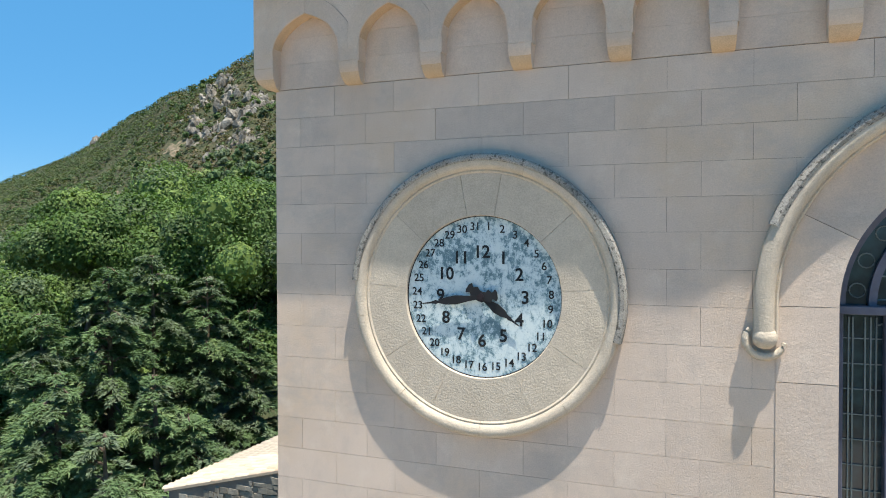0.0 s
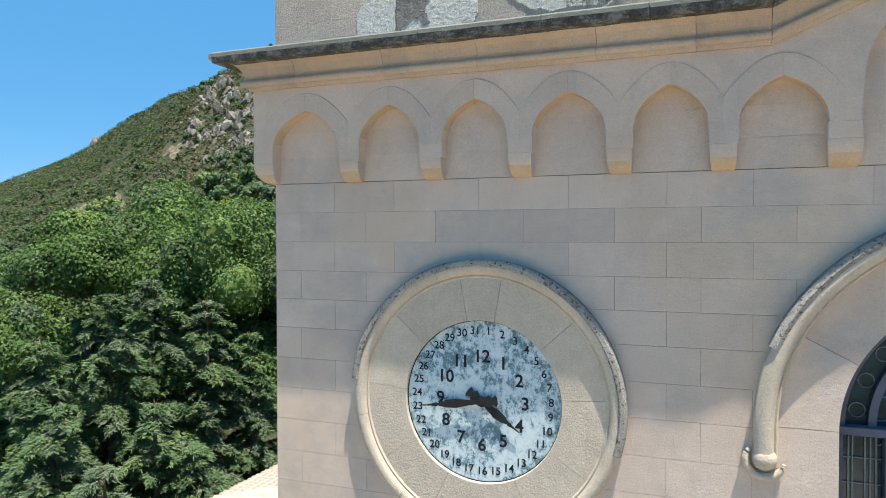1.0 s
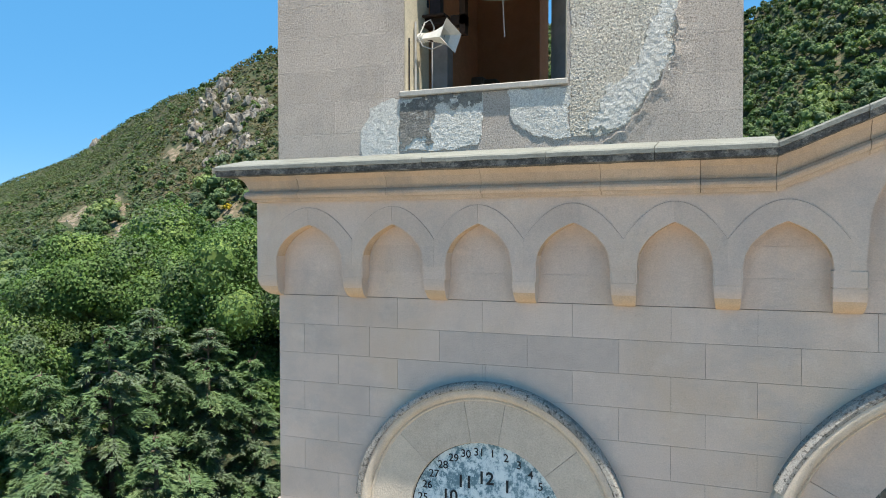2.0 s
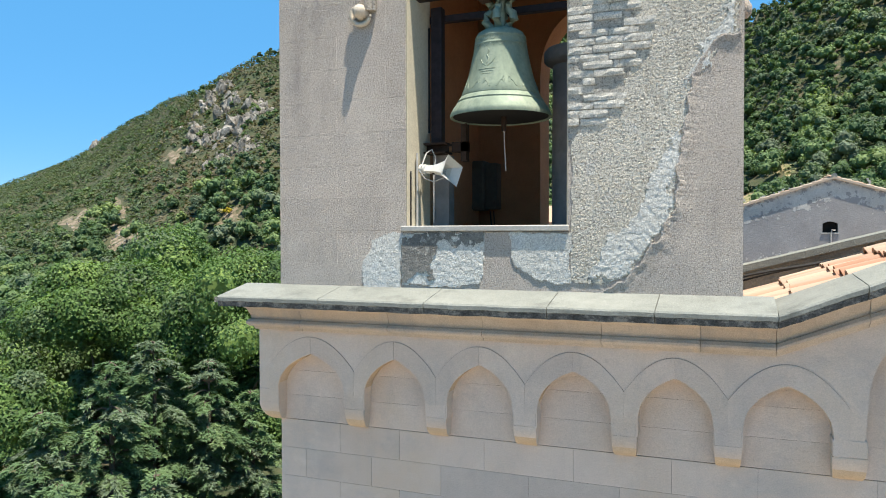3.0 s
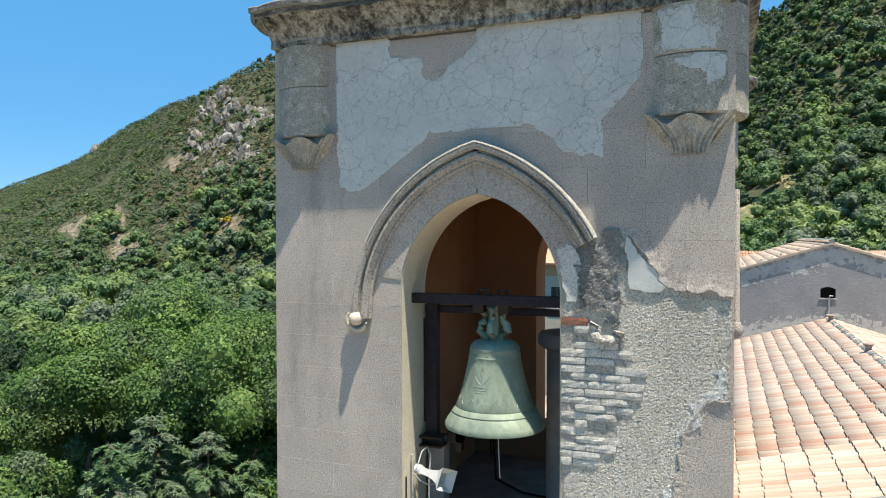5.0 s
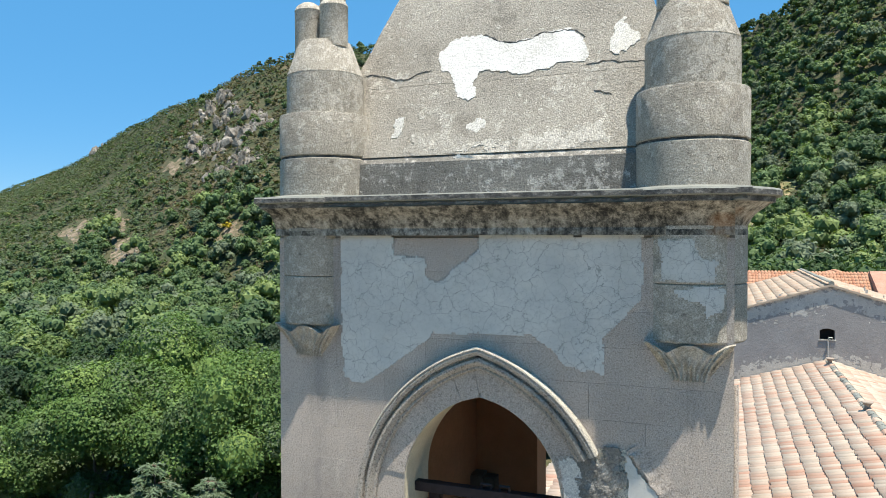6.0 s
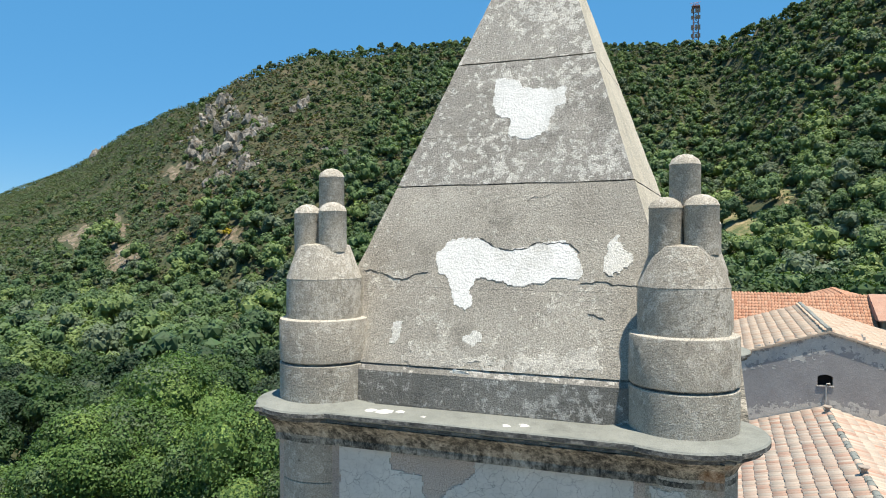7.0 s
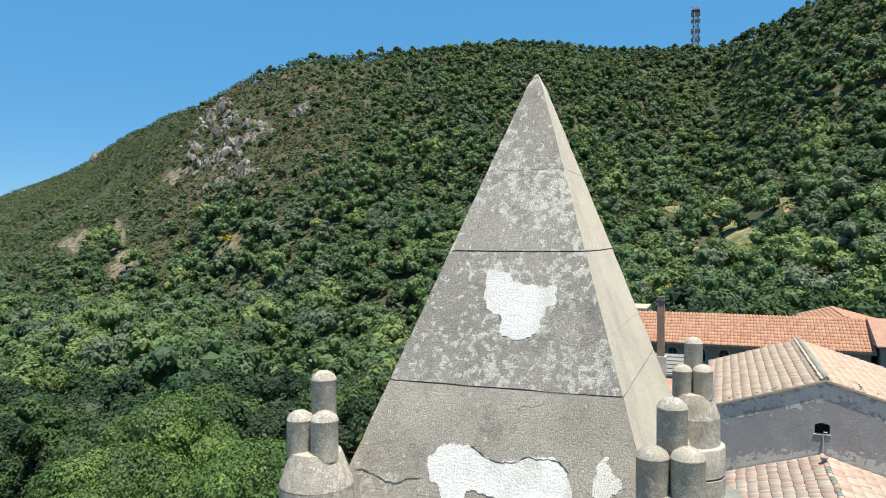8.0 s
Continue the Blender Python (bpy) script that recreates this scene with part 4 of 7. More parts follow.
pierced(0.015, 0.3, M_JOINT, "core", "mortar behind the joints")
pierced(0.302, 0.598, M_REVEAL, "inner_leaf", "cream plastered inner edge of the opening")
pierced(DEPTH - 0.6, DEPTH, M_INSIDE, "back_leaf", "orange-brown plastered inner wall", 0.72)
put("side_leaf", MB().box(X0 + 0.002, X0 + 0.6, 0.6, DEPTH - 0.602, 12.4, BTOP).box(X0 + 0.002, X0 + 0.6, DEPTH + 0.002, BACKY, 12.4, BTOP).box(X1 - 0.6, X1 - 0.002, DEPTH + 0.002, BACKY, 12.4, BTOP).box(X0 + 0.602, X1 - 0.602, DEPTH + 0.002, BACKY, 16.7, BTOP), M_CEMENT, belfry)


def side_pierced(x0, x1, z0, z1, y0, y1):
    """A piece of the east wall with the pointed opening through it."""
    m = DEPTH / 2
    w = MB().box(y0, m - OH, x0, x1, z0, z1).box(m + OH, y1, x0, x1, z0, z1).box(m - OH, m + OH, x0, x1, z0, SILL)
    w.strip(span(m - OH, m + OH, 0.04), lambda y: arch_top(OX + y - m), lambda y: z1, x0, x1)
    w.v = [(y, x, z) for x, y, z in w.v]
    return w


put("side_leaf", side_pierced(X1 - 0.6, X1 - 0.002, 12.4, BTOP, 0.6, DEPTH - 0.602), M_CEMENT, belfry)
put("inner_lining", MB().box(X0 + 0.6, X0 + 0.66, 0.62, DEPTH - 0.61, 12.5, 17.8), M_INSIDE, belfry, "orange-brown plastered inner wall")
put("inner_lining", side_pierced(X1 - 0.66, X1 - 0.601, 12.5, 17.8, 0.62, DEPTH - 0.61), M_INSIDE, belfry, "orange-brown plastered inner wall")
put("inner_vault", MB().box(X0 + 0.66, X1 - 0.66, 0.62, DEPTH - 0.61, 17.7, 17.8), M_INSIDE, belfry, "orange-brown plastered ceiling of the bell stage")
put("front_lining", MB().box(X0 + 0.66, OX - OH - 0.1, 0.6, 0.64, 12.5, 17.7).box(OX + OH + 0.1, X1 - 0.66, 0.6, 0.64, 12.5, 17.7), M_INSIDE, belfry)
put("chamber_floor", MB().box(X0 + 0.6, X1 - 0.6, 0.3, DEPTH - 0.3, 12.42, 12.56), M_FLOOR, belfry, "dusty dark floor")
put("skirting", MB().box(X0 + 0.66, X0 + 0.69, 0.7, DEPTH - 0.62, 13.1, 13.16).box(X0 + 0.69, OX - OH, DEPTH - 0.64, DEPTH - 0.61, 13.1, 13.16), M_SILL, belfry, "pale stone skirting")
# cream faced reveal of the opening
rev = MB()
zs = span(SILL, 16.468, 0.05)
for s in (-1, 1):
    pts = [(OX + s * open_half(z), z) for z in zs]
    v = [(x + s * 0.002, y, z) for y in (0.01, 0.6) for x, z in pts] + [(x - s * 0.012, y, z) for y in (0.004, 0.6) for x, z in pts]
    n = len(pts)
    f = []
    for i in range(n - 1):
        f += [(i, i + 1, i + n + 1, i + n), (2 * n + i, 2 * n + i + n, 2 * n + i + n + 1, 2 * n + i + 1), (i, 2 * n + i, 2 * n + i + 1, i + 1), (n + i, n + i + 1, 3 * n + i + 1, 3 * n + i)]
    rev.add(v, f)
put("opening_reveal", rev, M_REVEAL, belfry, "cream plastered reveal of the opening")

rows = [12.42 + 0.328 * i for i in range(18)]
for r, (z0, z1) in enumerate(zip(rows, rows[1:])):
    z1 = min(z1, BTOP)
    xs = [X0, -1.6, -0.6, 0.45, 1.5, X1] if r % 2 else [X0, -1.05, 0.0, 1.0, 1.85, X1]
    for xa, xb in zip(xs, xs[1:]):
        if z1 > SILL - 0.06 and z0 < 16.47 and xa < OX + OH and xb > OX - OH:
            za = max(z0, SILL - 0.06) if z0 < SILL else z0
            cut = (lambda z: open_half(max(z, SILL + 0.01)))
            if z0 < SILL - 0.06:
                blocks.append(block(xa, xb, z0, SILL - 0.06, lambda z: -99, lambda z: 99, 0.0009, 0.0, 0.03))
            blocks.append(block(xa, min(xb, OX), za, z1, lambda z: -99, lambda z: OX - cut(z), 0.0009, 0.0, 0.03))
            blocks.append(block(max(xa, OX), xb, za, z1, lambda z: OX + cut(z), lambda z: 99, 0.0009, 0.0, 0.03))
        else:
            blocks.append(block(xa, xb, z0, z1, lambda z: -99, lambda z: 99, 0.0009, 0.0, 0.03))
put("sill_slab", MB().box(OX - OH - 0.04, OX + OH + 0.01, -0.035, 0.62, SILL - 0.055, SILL), M_SILL, belfry, "worn white marble sill", bevel=0.008)

# voussoirs and hood of the pointed opening
HC, HR = 0.455, 1.765           # hood: arc centre offset and radius, springing at 15.25


def hood_arc(side, r, z_low, n=26, top=True):
    """Path along one side of the pointed hood, from its foot to its apex."""
    c = Vector((OX - side * HC, 0, 15.25))
    a1 = math.acos(HC / HR)
    a0 = math.asin((z_low - 15.25) / HR)
    return [(c + 0.0 * BACK, Vector((side * math.cos(a), 0, math.sin(a))), BACK) for a in [a0 + (a1 - a0) * i / n for i in range(n + 1)]]


SEC_HOOD = [(-0.2, 0.012), (-0.2, -0.035), (-0.185, -0.05), (-0.165, -0.045), (-0.155, -0.065), (-0.125, -0.085), (-0.1, -0.078), (-0.092, -0.04), (-0.075, -0.04), (-0.065, -0.085), (-0.035, -0.1), (-0.01, -0.092), (0.0, -0.06), (0.0, 0.012)]
for side, low in ((-1, 15.25), (1, 16.05)):
    sec = [(HR + a, b) for a, b in SEC_HOOD]
    put("hood_mould", MB().sweep(hood_arc(side, HR, low), sec), M_HOODMOULD, belfry, "moulded pointed hood darkened by weather", True)
    put("hood_weathering", MB().sweep(hood_arc(side, HR, max(low, 16.0)), [(HR - 0.012, -0.09), (HR - 0.008, -0.103), (HR + 0.006, -0.098), (HR + 0.01, 0.0), (HR - 0.01, 0.0)]), M_ROUGH, belfry, "weathered pale top of the hood", True)
pendant(-1.3, 15.23, 0.72, belfry)
for side in (-1, 1):
    angs = [0.12, 0.5, 0.86, 1.2, 1.395]
    c = Vector((OX - side * OC, 0, SPRING))
    for a0, a1 in zip(angs, angs[1:]):
        inner = [c + OR * Vector((side * math.cos(a), 0, math.sin(a))) for a in span(a0 + 0.002, a1 - 0.002, 0.05)]
        hc = Vector((OX - side * HC, 0, 15.25))
        outer_pts = []
        for p in inner:
            d = (p - c).normalized()
            lo, hi = 0.0, 1.2
            for _ in range(24):
                mid = (lo + hi) / 2
                lo, hi = (mid, hi) if (p + d * mid - hc).length < HR - 0.19 else (lo, mid)
            outer_pts.append(p + d * lo)
        put("voussoir", MB().prism([(p.x, p.z) for p in inner] + [(p.x, p.z) for p in reversed(outer_pts)], -0.008, 0.02), M_CEMENT, belfry)


def flat(x, z):
    return 0.0


# undercoat where the render has come away
BIG = [(0.79, 12.6), (1.08, 12.58), (1.29, 12.68), (1.65, 13.2), (1.74, 13.8), (1.83, 14.42), (2.19, 14.7), (2.19, 15.52), (1.71, 15.62), (1.5, 15.85), (1.33, 16.1), (1.05, 16.1), (0.98, 16.02), (0.8, 15.75)]
BRICKS = [(0.72, 15.32), (1.09, 15.32), (1.10, 15.19), (1.29, 15.12), (1.33, 14.92), (1.36, 14.82), (1.34, 14.67), (1.32, 14.53), (1.29, 14.33), (1.20, 14.21), (1.06, 14.11), (0.90, 13.99), (0.73, 13.86)]
def off_bricks(x, z):
    w = Vector((x * 7, z * 7, 1.5))
    return not inside(x + 0.07 * noise.fractal(w, 0.8, 2.2, 4), z + 0.07 * noise.fractal(w + Vector((5, 3, 1)), 0.8, 2.2, 4), BRICKS) and x > OX + open_half(z) + 0.004


patch("undercoat", BIG, M_ROUGH, belfry, flat, 0.011, 0.004, 0.0055, 52, 0.05, "rough pale undercoat where render has fallen", off_bricks)
for edge_band in ([(0.95, 12.66), (1.08, 12.61), (1.27, 12.7), (1.58, 13.13), (1.69, 13.6), (1.72, 13.95), (1.6, 13.85), (1.52, 13.5), (1.34, 13.2), (1.12, 12.95)], [(1.74, 14.24), (1.84, 14.42), (2.02, 14.66), (2.17, 14.72), (2.17, 15.02), (2.03, 14.86), (1.86, 14.6)]):
    patch("lime_coat", edge_band, M_WHITE, belfry, lambda x, z: -0.007, 0.011, 0.002, 0.006, 22, 0.1, "smooth white lime coat along the broken edge")
patch("black_crust", [(0.9, 15.95), (1.02, 16.06), (1.34, 16.12), (1.32, 15.8), (1.24, 15.5), (1.3, 15.3), (1.2, 15.2), (1.12, 15.42), (0.98, 15.45), (0.88, 15.7)], M_CRUST, belfry, lambda x, z: -0.012, 0.012, 0.002, 0.02, 9, 0.2, "sooty weathered crust below the broken hood")
patch("white_smear", [(1.36, 16.06), (1.45, 15.95), (1.6, 15.72), (1.68, 15.6), (1.5, 15.58), (1.38, 15.62), (1.33, 15.85)], M_PAINT, belfry, lambda x, z: -0.018, 0.008, 0.003, 0.002, 14, 0.07, "white lime smear on the broken render")
patch("smooth_patch", [(0.72, 15.88), (0.8, 16.0), (0.92, 15.9), (0.95, 15.72), (0.9, 15.5), (0.82, 15.48)], M_WHITE, belfry, lambda x, z: -0.014, 0.012, 0.003, 0.002, 14, 0.05, "smooth pale plaster patch beside the opening", lambda x, z: x > OX + open_half(z) + 0.004)
turn = span(radians(95), radians(300), 0.16)
put("broken_label_stop", MB().tube([(1.17 + 0.115 * math.sin(a), -0.03, 15.24 + 0.105 * math.cos(a)) for a in turn], [0.036 * (1 + 0.3 * math.sin(5 * a)) for a in turn], 9), M_ROUGH, belfry, "broken scroll left of the fallen hood", True)
# torn edge of the sound render, proud of the undercoat
def torn_lip(line, lip=0.026, reach=0.2):
    """A broken lip along a line of (x, z): sheer towards the undercoat on its left, easing back to the wall on its right."""
    pts = []
    for (x0, z0), (x1, z1) in zip(line, line[1:]):
        n = max(2, int(math.hypot(x1 - x0, z1 - z0) / 0.018))
        nx, nz = (z1 - z0), -(x1 - x0)
        m = math.hypot(nx, nz)
        for i in range(n):
            t = i / n
            x, z = x0 + (x1 - x0) * t, z0 + (z1 - z0) * t
            w = 0.05 * noise.fractal(Vector((x * 6, z * 6, 2.0)), 0.7, 2.2, 5)
            pts.append((x + w * nx / m, z + w * nz / m, nx / m, nz / m))
    mb = MB()
    for x, z, nx, nz in pts:
        y = -lip * (0.8 + 0.4 * noise.noise(Vector((x * 9, z * 9, 5.0))))
        xo, xm = min(x + nx * reach, X1 - 0.006), min(x + nx * reach * 0.4, X1 - 0.006)
        mb.v += [(x, 0.01, z), (x, y, z), (min(x + nx * 0.012, X1 - 0.006), y - 0.003, z + nz * 0.012), (xm, 0.45 * y, z + nz * reach * 0.4), (xo, -0.0006, z + nz * reach), (xo, 0.01, z + nz * reach)]
    for i in range(len(pts) - 1):
        mb.f += [(6 * i + q, 6 * i + (q + 1) % 6, 6 * i + 6 + (q + 1) % 6, 6 * i + 6 + q) for q in range(6)]
    mb.f += [tuple(range(6)), tuple(6 * (len(pts) - 1) + q for q in range(6))]
    return put("torn_edge", mb, M_CEMENT, belfry, "broken edge of the sound render")


torn_lip([(2.2, 14.7), (2.02, 14.66), (1.83, 14.42), (1.76, 14.1), (1.72, 13.7), (1.68, 13.3), (1.55, 13.0), (1.3, 12.68), (1.08, 12.56)][::-1][:-1] + [(2.2, 14.71)], 0.02, 0.16)
torn_lip([(1.33, 16.12), (1.48, 15.9), (1.62, 15.68), (1.71, 15.61), (1.95, 15.58), (2.2, 15.53)][::-1], 0.03, 0.18)
for cx, pts in ((1.86, [(1.6, 17.98), (1.64, 17.64), (2.05, 17.62), (2.1, 17.8), (1.95, 17.85), (1.85, 17.99)]), (1.86, [(1.74, 17.58), (2.16, 17.58), (2.16, 17.4), (2.02, 17.28), (1.94, 17.46), (1.8, 17.5)])):
    patch("old_paint", pts, M_PAINT, belfry, lambda x, z, cx=cx: 0.36 - math.sqrt(max(0.01, 0.47 ** 2 - (x - cx) ** 2)), 0.016, 0.004, 0.003, 8, 0.05, "pale old paint left on the corner shaft")
patch("undercoat_left", [(-1.31, 12.49), (-1.3, 12.75), (-1.2, 12.98), (-1.0, 13.05), (-0.86, 13.05), (-0.9, 12.5)], M_WHITE, belfry, flat, 0.013, 0.006, 0.005, 20, 0.03, "pale lime undercoat below the sill")
patch("undercoat_middle", [(-0.87, 12.55), (-0.86, 13.05), (-0.03, 13.05), (-0.03, 12.7), (-0.1, 12.58), (-0.3, 12.53)], M_WHITE, belfry, flat, 0.013, 0.005, 0.005, 20, 0.03, "rough pale undercoat where render has fallen")
patch("soot_stain", [(-0.87, 13.06), (-0.03, 13.06), (-0.06, 12.92), (-0.3, 12.97), (-0.5, 12.86), (-0.62, 12.62), (-0.78, 12.56), (-0.86, 12.6)], M_CRUST, belfry, lambda x, z: -0.01, 0.012, 0.002, 0.004, 14, 0.16, "soot stain on the undercoat")
patch("undercoat_right", [(0.2, 13.05), (0.27, 12.75), (0.5, 12.6), (0.79, 12.58), (0.79, 13.05)], M_WHITE, belfry, flat, 0.013, 0.006, 0.005, 20, 0.03, "pale lime undercoat below the sill")
patch("old_paint", [(-1.54, 18.03), (-1.54, 17.3), (-1.5, 16.55), (-1.3, 16.5), (-0.93, 16.74), (-0.5, 17.06), (0.5, 17.09), (0.8, 16.82), (1.14, 16.76), (1.14, 17.12), (1.48, 17.45), (1.48, 18.03), (0.6, 18.03), (-0.02, 18.03), (-0.05, 17.88), (-0.46, 17.56), (-0.6, 17.62), (-0.6, 17.8), (-0.92, 17.82), (-0.98, 18.03)], M_PAINT, belfry, flat, 0.02, 0.006, 0.006, 5, 0.03, "cracked blue-white paint on render")

patch("brick_bed", BRICKS, M_BED, belfry, flat, 0.016, 0.003, 0.006, 14, 0.05, "pale mortar between the bricks", lambda x, z: x > OX + open_half(z) + 0.004)
# bricks laid bare beside the opening
zb, r = 13.86, 0
while zb < 15.36:
    xb = OX + OH - 0.01 - (0.12 if r % 2 else 0.0)
    while xb < 1.5:
        w = random.choice((0.12, 0.25, 0.25, 0.26)) * random.uniform(0.93, 1.06)
        if inside(xb + w / 2, zb + 0.03, [(x + 0.05, z) for x, z in BRICKS]) and not (random.random() < 0.1):
            xa = max(xb, OX + OH + 0.002)
            d = random.uniform(0.009, 0.021)
            n, mb = 6, MB()
            x1, z0, z1 = xb + w - random.uniform(0.006, 0.014), zb + random.uniform(0, 0.005), zb + 0.06 + random.uniform(-0.005, 0.004)
            for i in range(n):
                t = i / (n - 1)
                bow = 0.003 if 0 < i < n - 1 else 0.0
                jit = lambda s: random.uniform(-s, s)
                x = xa + (x1 - xa) * t
                mb.v += [(x, 0.02, z0), (x + jit(0.004), -d - bow + jit(0.0025), z0 + jit(0.003) - bow), (x + jit(0.008), -d - bow - 0.003 + jit(0.0035), (z0 + z1) / 2 + jit(0.006)), (x + jit(0.004), -d - bow + jit(0.0025), z1 + jit(0.003) + bow), (x, 0.02, z1)]
            mb.f += [(5 * i + q, 5 * i + q + 1, 5 * i + q + 6, 5 * i + q + 5) for i in range(n - 1) for q in range(4)] + [(0, 1, 2, 3, 4), tuple(5 * (n - 1) + q for q in range(5))]
            red = zb > 15.2 and xb < 1.0
            put("brick", mb, M_REDBRICK if red else M_BRICKWORK, belfry, "bare red brick" if red else "")
        xb += w
    zb += 0.0705
    r += 1

# corner shafts with leaf capitals, top cornice
CORNERS = [(-1.93, 0.36), (1.86, 0.36), (-1.93, BACKY - 0.36), (1.86, BACKY - 0.36)]
for cx, cy in CORNERS:
    put("corner_shaft", MB().lathe([(0.45, 0.0), (0.47, 0.02), (0.47, 0.5), (0.462, 0.507)], cx, cy, 40, 17.09), M_TURRET, belfry, smooth=True)
    put("corner_shaft", MB().lathe([(0.462, 0.004), (0.47, 0.012), (0.47, 0.51)], cx, cy, 40, 17.598), M_TURRET, belfry, smooth=True)


def capital(cx):
    """A fluted fan of three leaves that spreads from the wall to the shaft above."""
    nu, nv = 72, 14
    v, f = [], []
    for j in range(nv + 1):
        t = j / nv
        for i in range(nu + 1):
            u = -1 + 2 * i / nu
            leaf = 0.5 + 0.5 * math.cos(2 * math.pi * u)
            x = cx + u * (0.15 + 0.22 * t ** 1.7)
            z = 16.765 + (0.235 + 0.085 * leaf ** 0.6 + 0.015 * abs(u)) * t
            y = -0.03 - (0.06 + 0.04 * leaf) * t ** 2.0 * (1 - 0.25 * u * u) - 0.016 * (1 - 0.5 * t) * math.cos(9 * math.pi * u) - 0.03 * leaf * (1 - u * u) * math.sin(math.pi * min(1, t * 1.05)) ** 6
            v.append((x, max(y, -0.125), z))
    m = nu + 1
    for j in range(nv):
        f += [(j * m + i, j * m + i + 1, (j + 1) * m + i + 1, (j + 1) * m + i) for i in range(nu)]
    n = len(v)
    v += [(x, min(0.0, y + 0.09), z) for x, y, z in v[-m:]] + [(x, 0.02, z) for x, y, z in v[:m]]
    f += [(nv * m + i, nv * m + i + 1, n + i + 1, n + i) for i in range(nu)] + [(n + i, n + i + 1, n + m + i + 1, n + m + i) for i in range(nu)]
    f += [tuple(j * m for j in range(nv + 1)) + (n, n + m), tuple(j * m + nu for j in range(nv + 1)) + (n + nu, n + m + nu)]
    put("capital", MB().add(v, f), M_TURRET, belfry, "carved leaf capital under the corner shaft", True)


capital(-1.92)
capital(1.86)
COR2 = [(0.472, 18.02), (0.472, 18.06), (0.465, 18.09), (0.48, 18.12), (0.505, 18.17), (0.55, 18.22), (0.61, 18.26), (0.66, 18.3)]
band = MB()
for (a, b) in (((X0, 0.0), (X1, 0.0)), ((X0, BACKY), (X1, BACKY))):
    s = -1 if a[1] == 0 else 1
    prof = [(a[1] + s * (r - 0.4), z) for r, z in COR2] + [(a[1] - s * 0.2, 18.3), (a[1] - s * 0.2, 18.02)]
    n = len(prof)
    band.add([(a[0], y, z) for y, z in prof] + [(b[0], y, z) for y, z in prof], [tuple(range(n)), tuple(reversed(range(n, 2 * n)))] + [(i, i + n, (i + 1) % n + n, (i + 1) % n) for i in range(n)])
for x, s in ((X0, -1), (X1, 1)):
    prof = [(x + s * (r - 0.43), z) for r, z in COR2] + [(x - s * 0.2, 18.3), (x - s * 0.2, 18.02)]
    n = len(prof)
    band.add([(q, 0.2, z) for q, z in prof] + [(q, BACKY - 0.2, z) for q, z in prof], [tuple(range(n)), tuple(reversed(range(n, 2 * n)))] + [(i, i + n, (i + 1) % n + n, (i + 1) % n) for i in range(n)])
put("top_cornice", band, M_STAINED, belfry, "blackened moulded top cornice")
for cx, cy in CORNERS:
    put("cornice_corner", MB().lathe(COR2 + [(0.2, 18.3)], cx, cy, 44), M_STAINED, belfry, "rounded corner of the top cornice", True)
slab = put("roof_slab", MB().box(X0 - 0.09, X1 + 0.09, -0.25, BACKY + 0.25, 18.302, 18.348).box(X0 - 0.13, X1 + 0.13, -0.285, BACKY + 0.285, 18.349, 18.415).box(X0 + 0.4, X1 - 0.4, 0.5, BACKY - 0.5, 18.416, 18.46), M_COPING, belfry, "grey slab over the bell stage", bevel=0.012)
slab.data.materials.append(M_EDGE)
for p in slab.data.polygons:
    p.material_index = 1 if abs(p.normal.z) < 0.5 and p.center.z < 18.415 else 0
for cx, cy in CORNERS:
    slab = put("slab_corner", MB().lathe([(0.69, 18.299), (0.7, 18.345), (0.735, 18.347), (0.745, 18.355), (0.745, 18.395), (0.73, 18.412), (0.48, 18.445)], cx, cy, 48), M_COPING, belfry, "rounded grey slab corner", True)
    slab.data.materials.append(M_EDGE)
    for p in slab.data.polygons:
        p.material_index = 1 if abs(p.normal.z) < 0.5 else 0
for x, y, w in ((-1.15, -0.05, 0.07), (-1.0, -0.06, 0.1), (-0.85, 0.0, 0.05), (0.45, -0.05, 0.05), (-0.55, -0.1, 0.03), (0.3, -0.12, 0.04)):
    put("mortar_crumb", MB().lathe([(w, 0.0), (w * 0.8, 0.008), (w * 0.3, 0.012)], x, y, 7, 18.414, 0.9), M_WHITE, belfry, "fallen white plaster crumb")
# hood seen edge-on along the right side
put("side_hood", MB().tube([(X1 + 0.03, 1.0 + 0.02 * i, 15.2 + 0.12 * i) for i in range(12)], 0.03, 8), M_CEMENT, belfry, "edge of the hood on the side face", True)
put("side_stop", MB().lathe([(0.02, -0.09), (0.055, -0.05), (0.06, 0.02), (0.035, 0.07)], X1 + 0.03, 1.0, 16, 15.17), M_CEMENT, belfry, smooth=True)

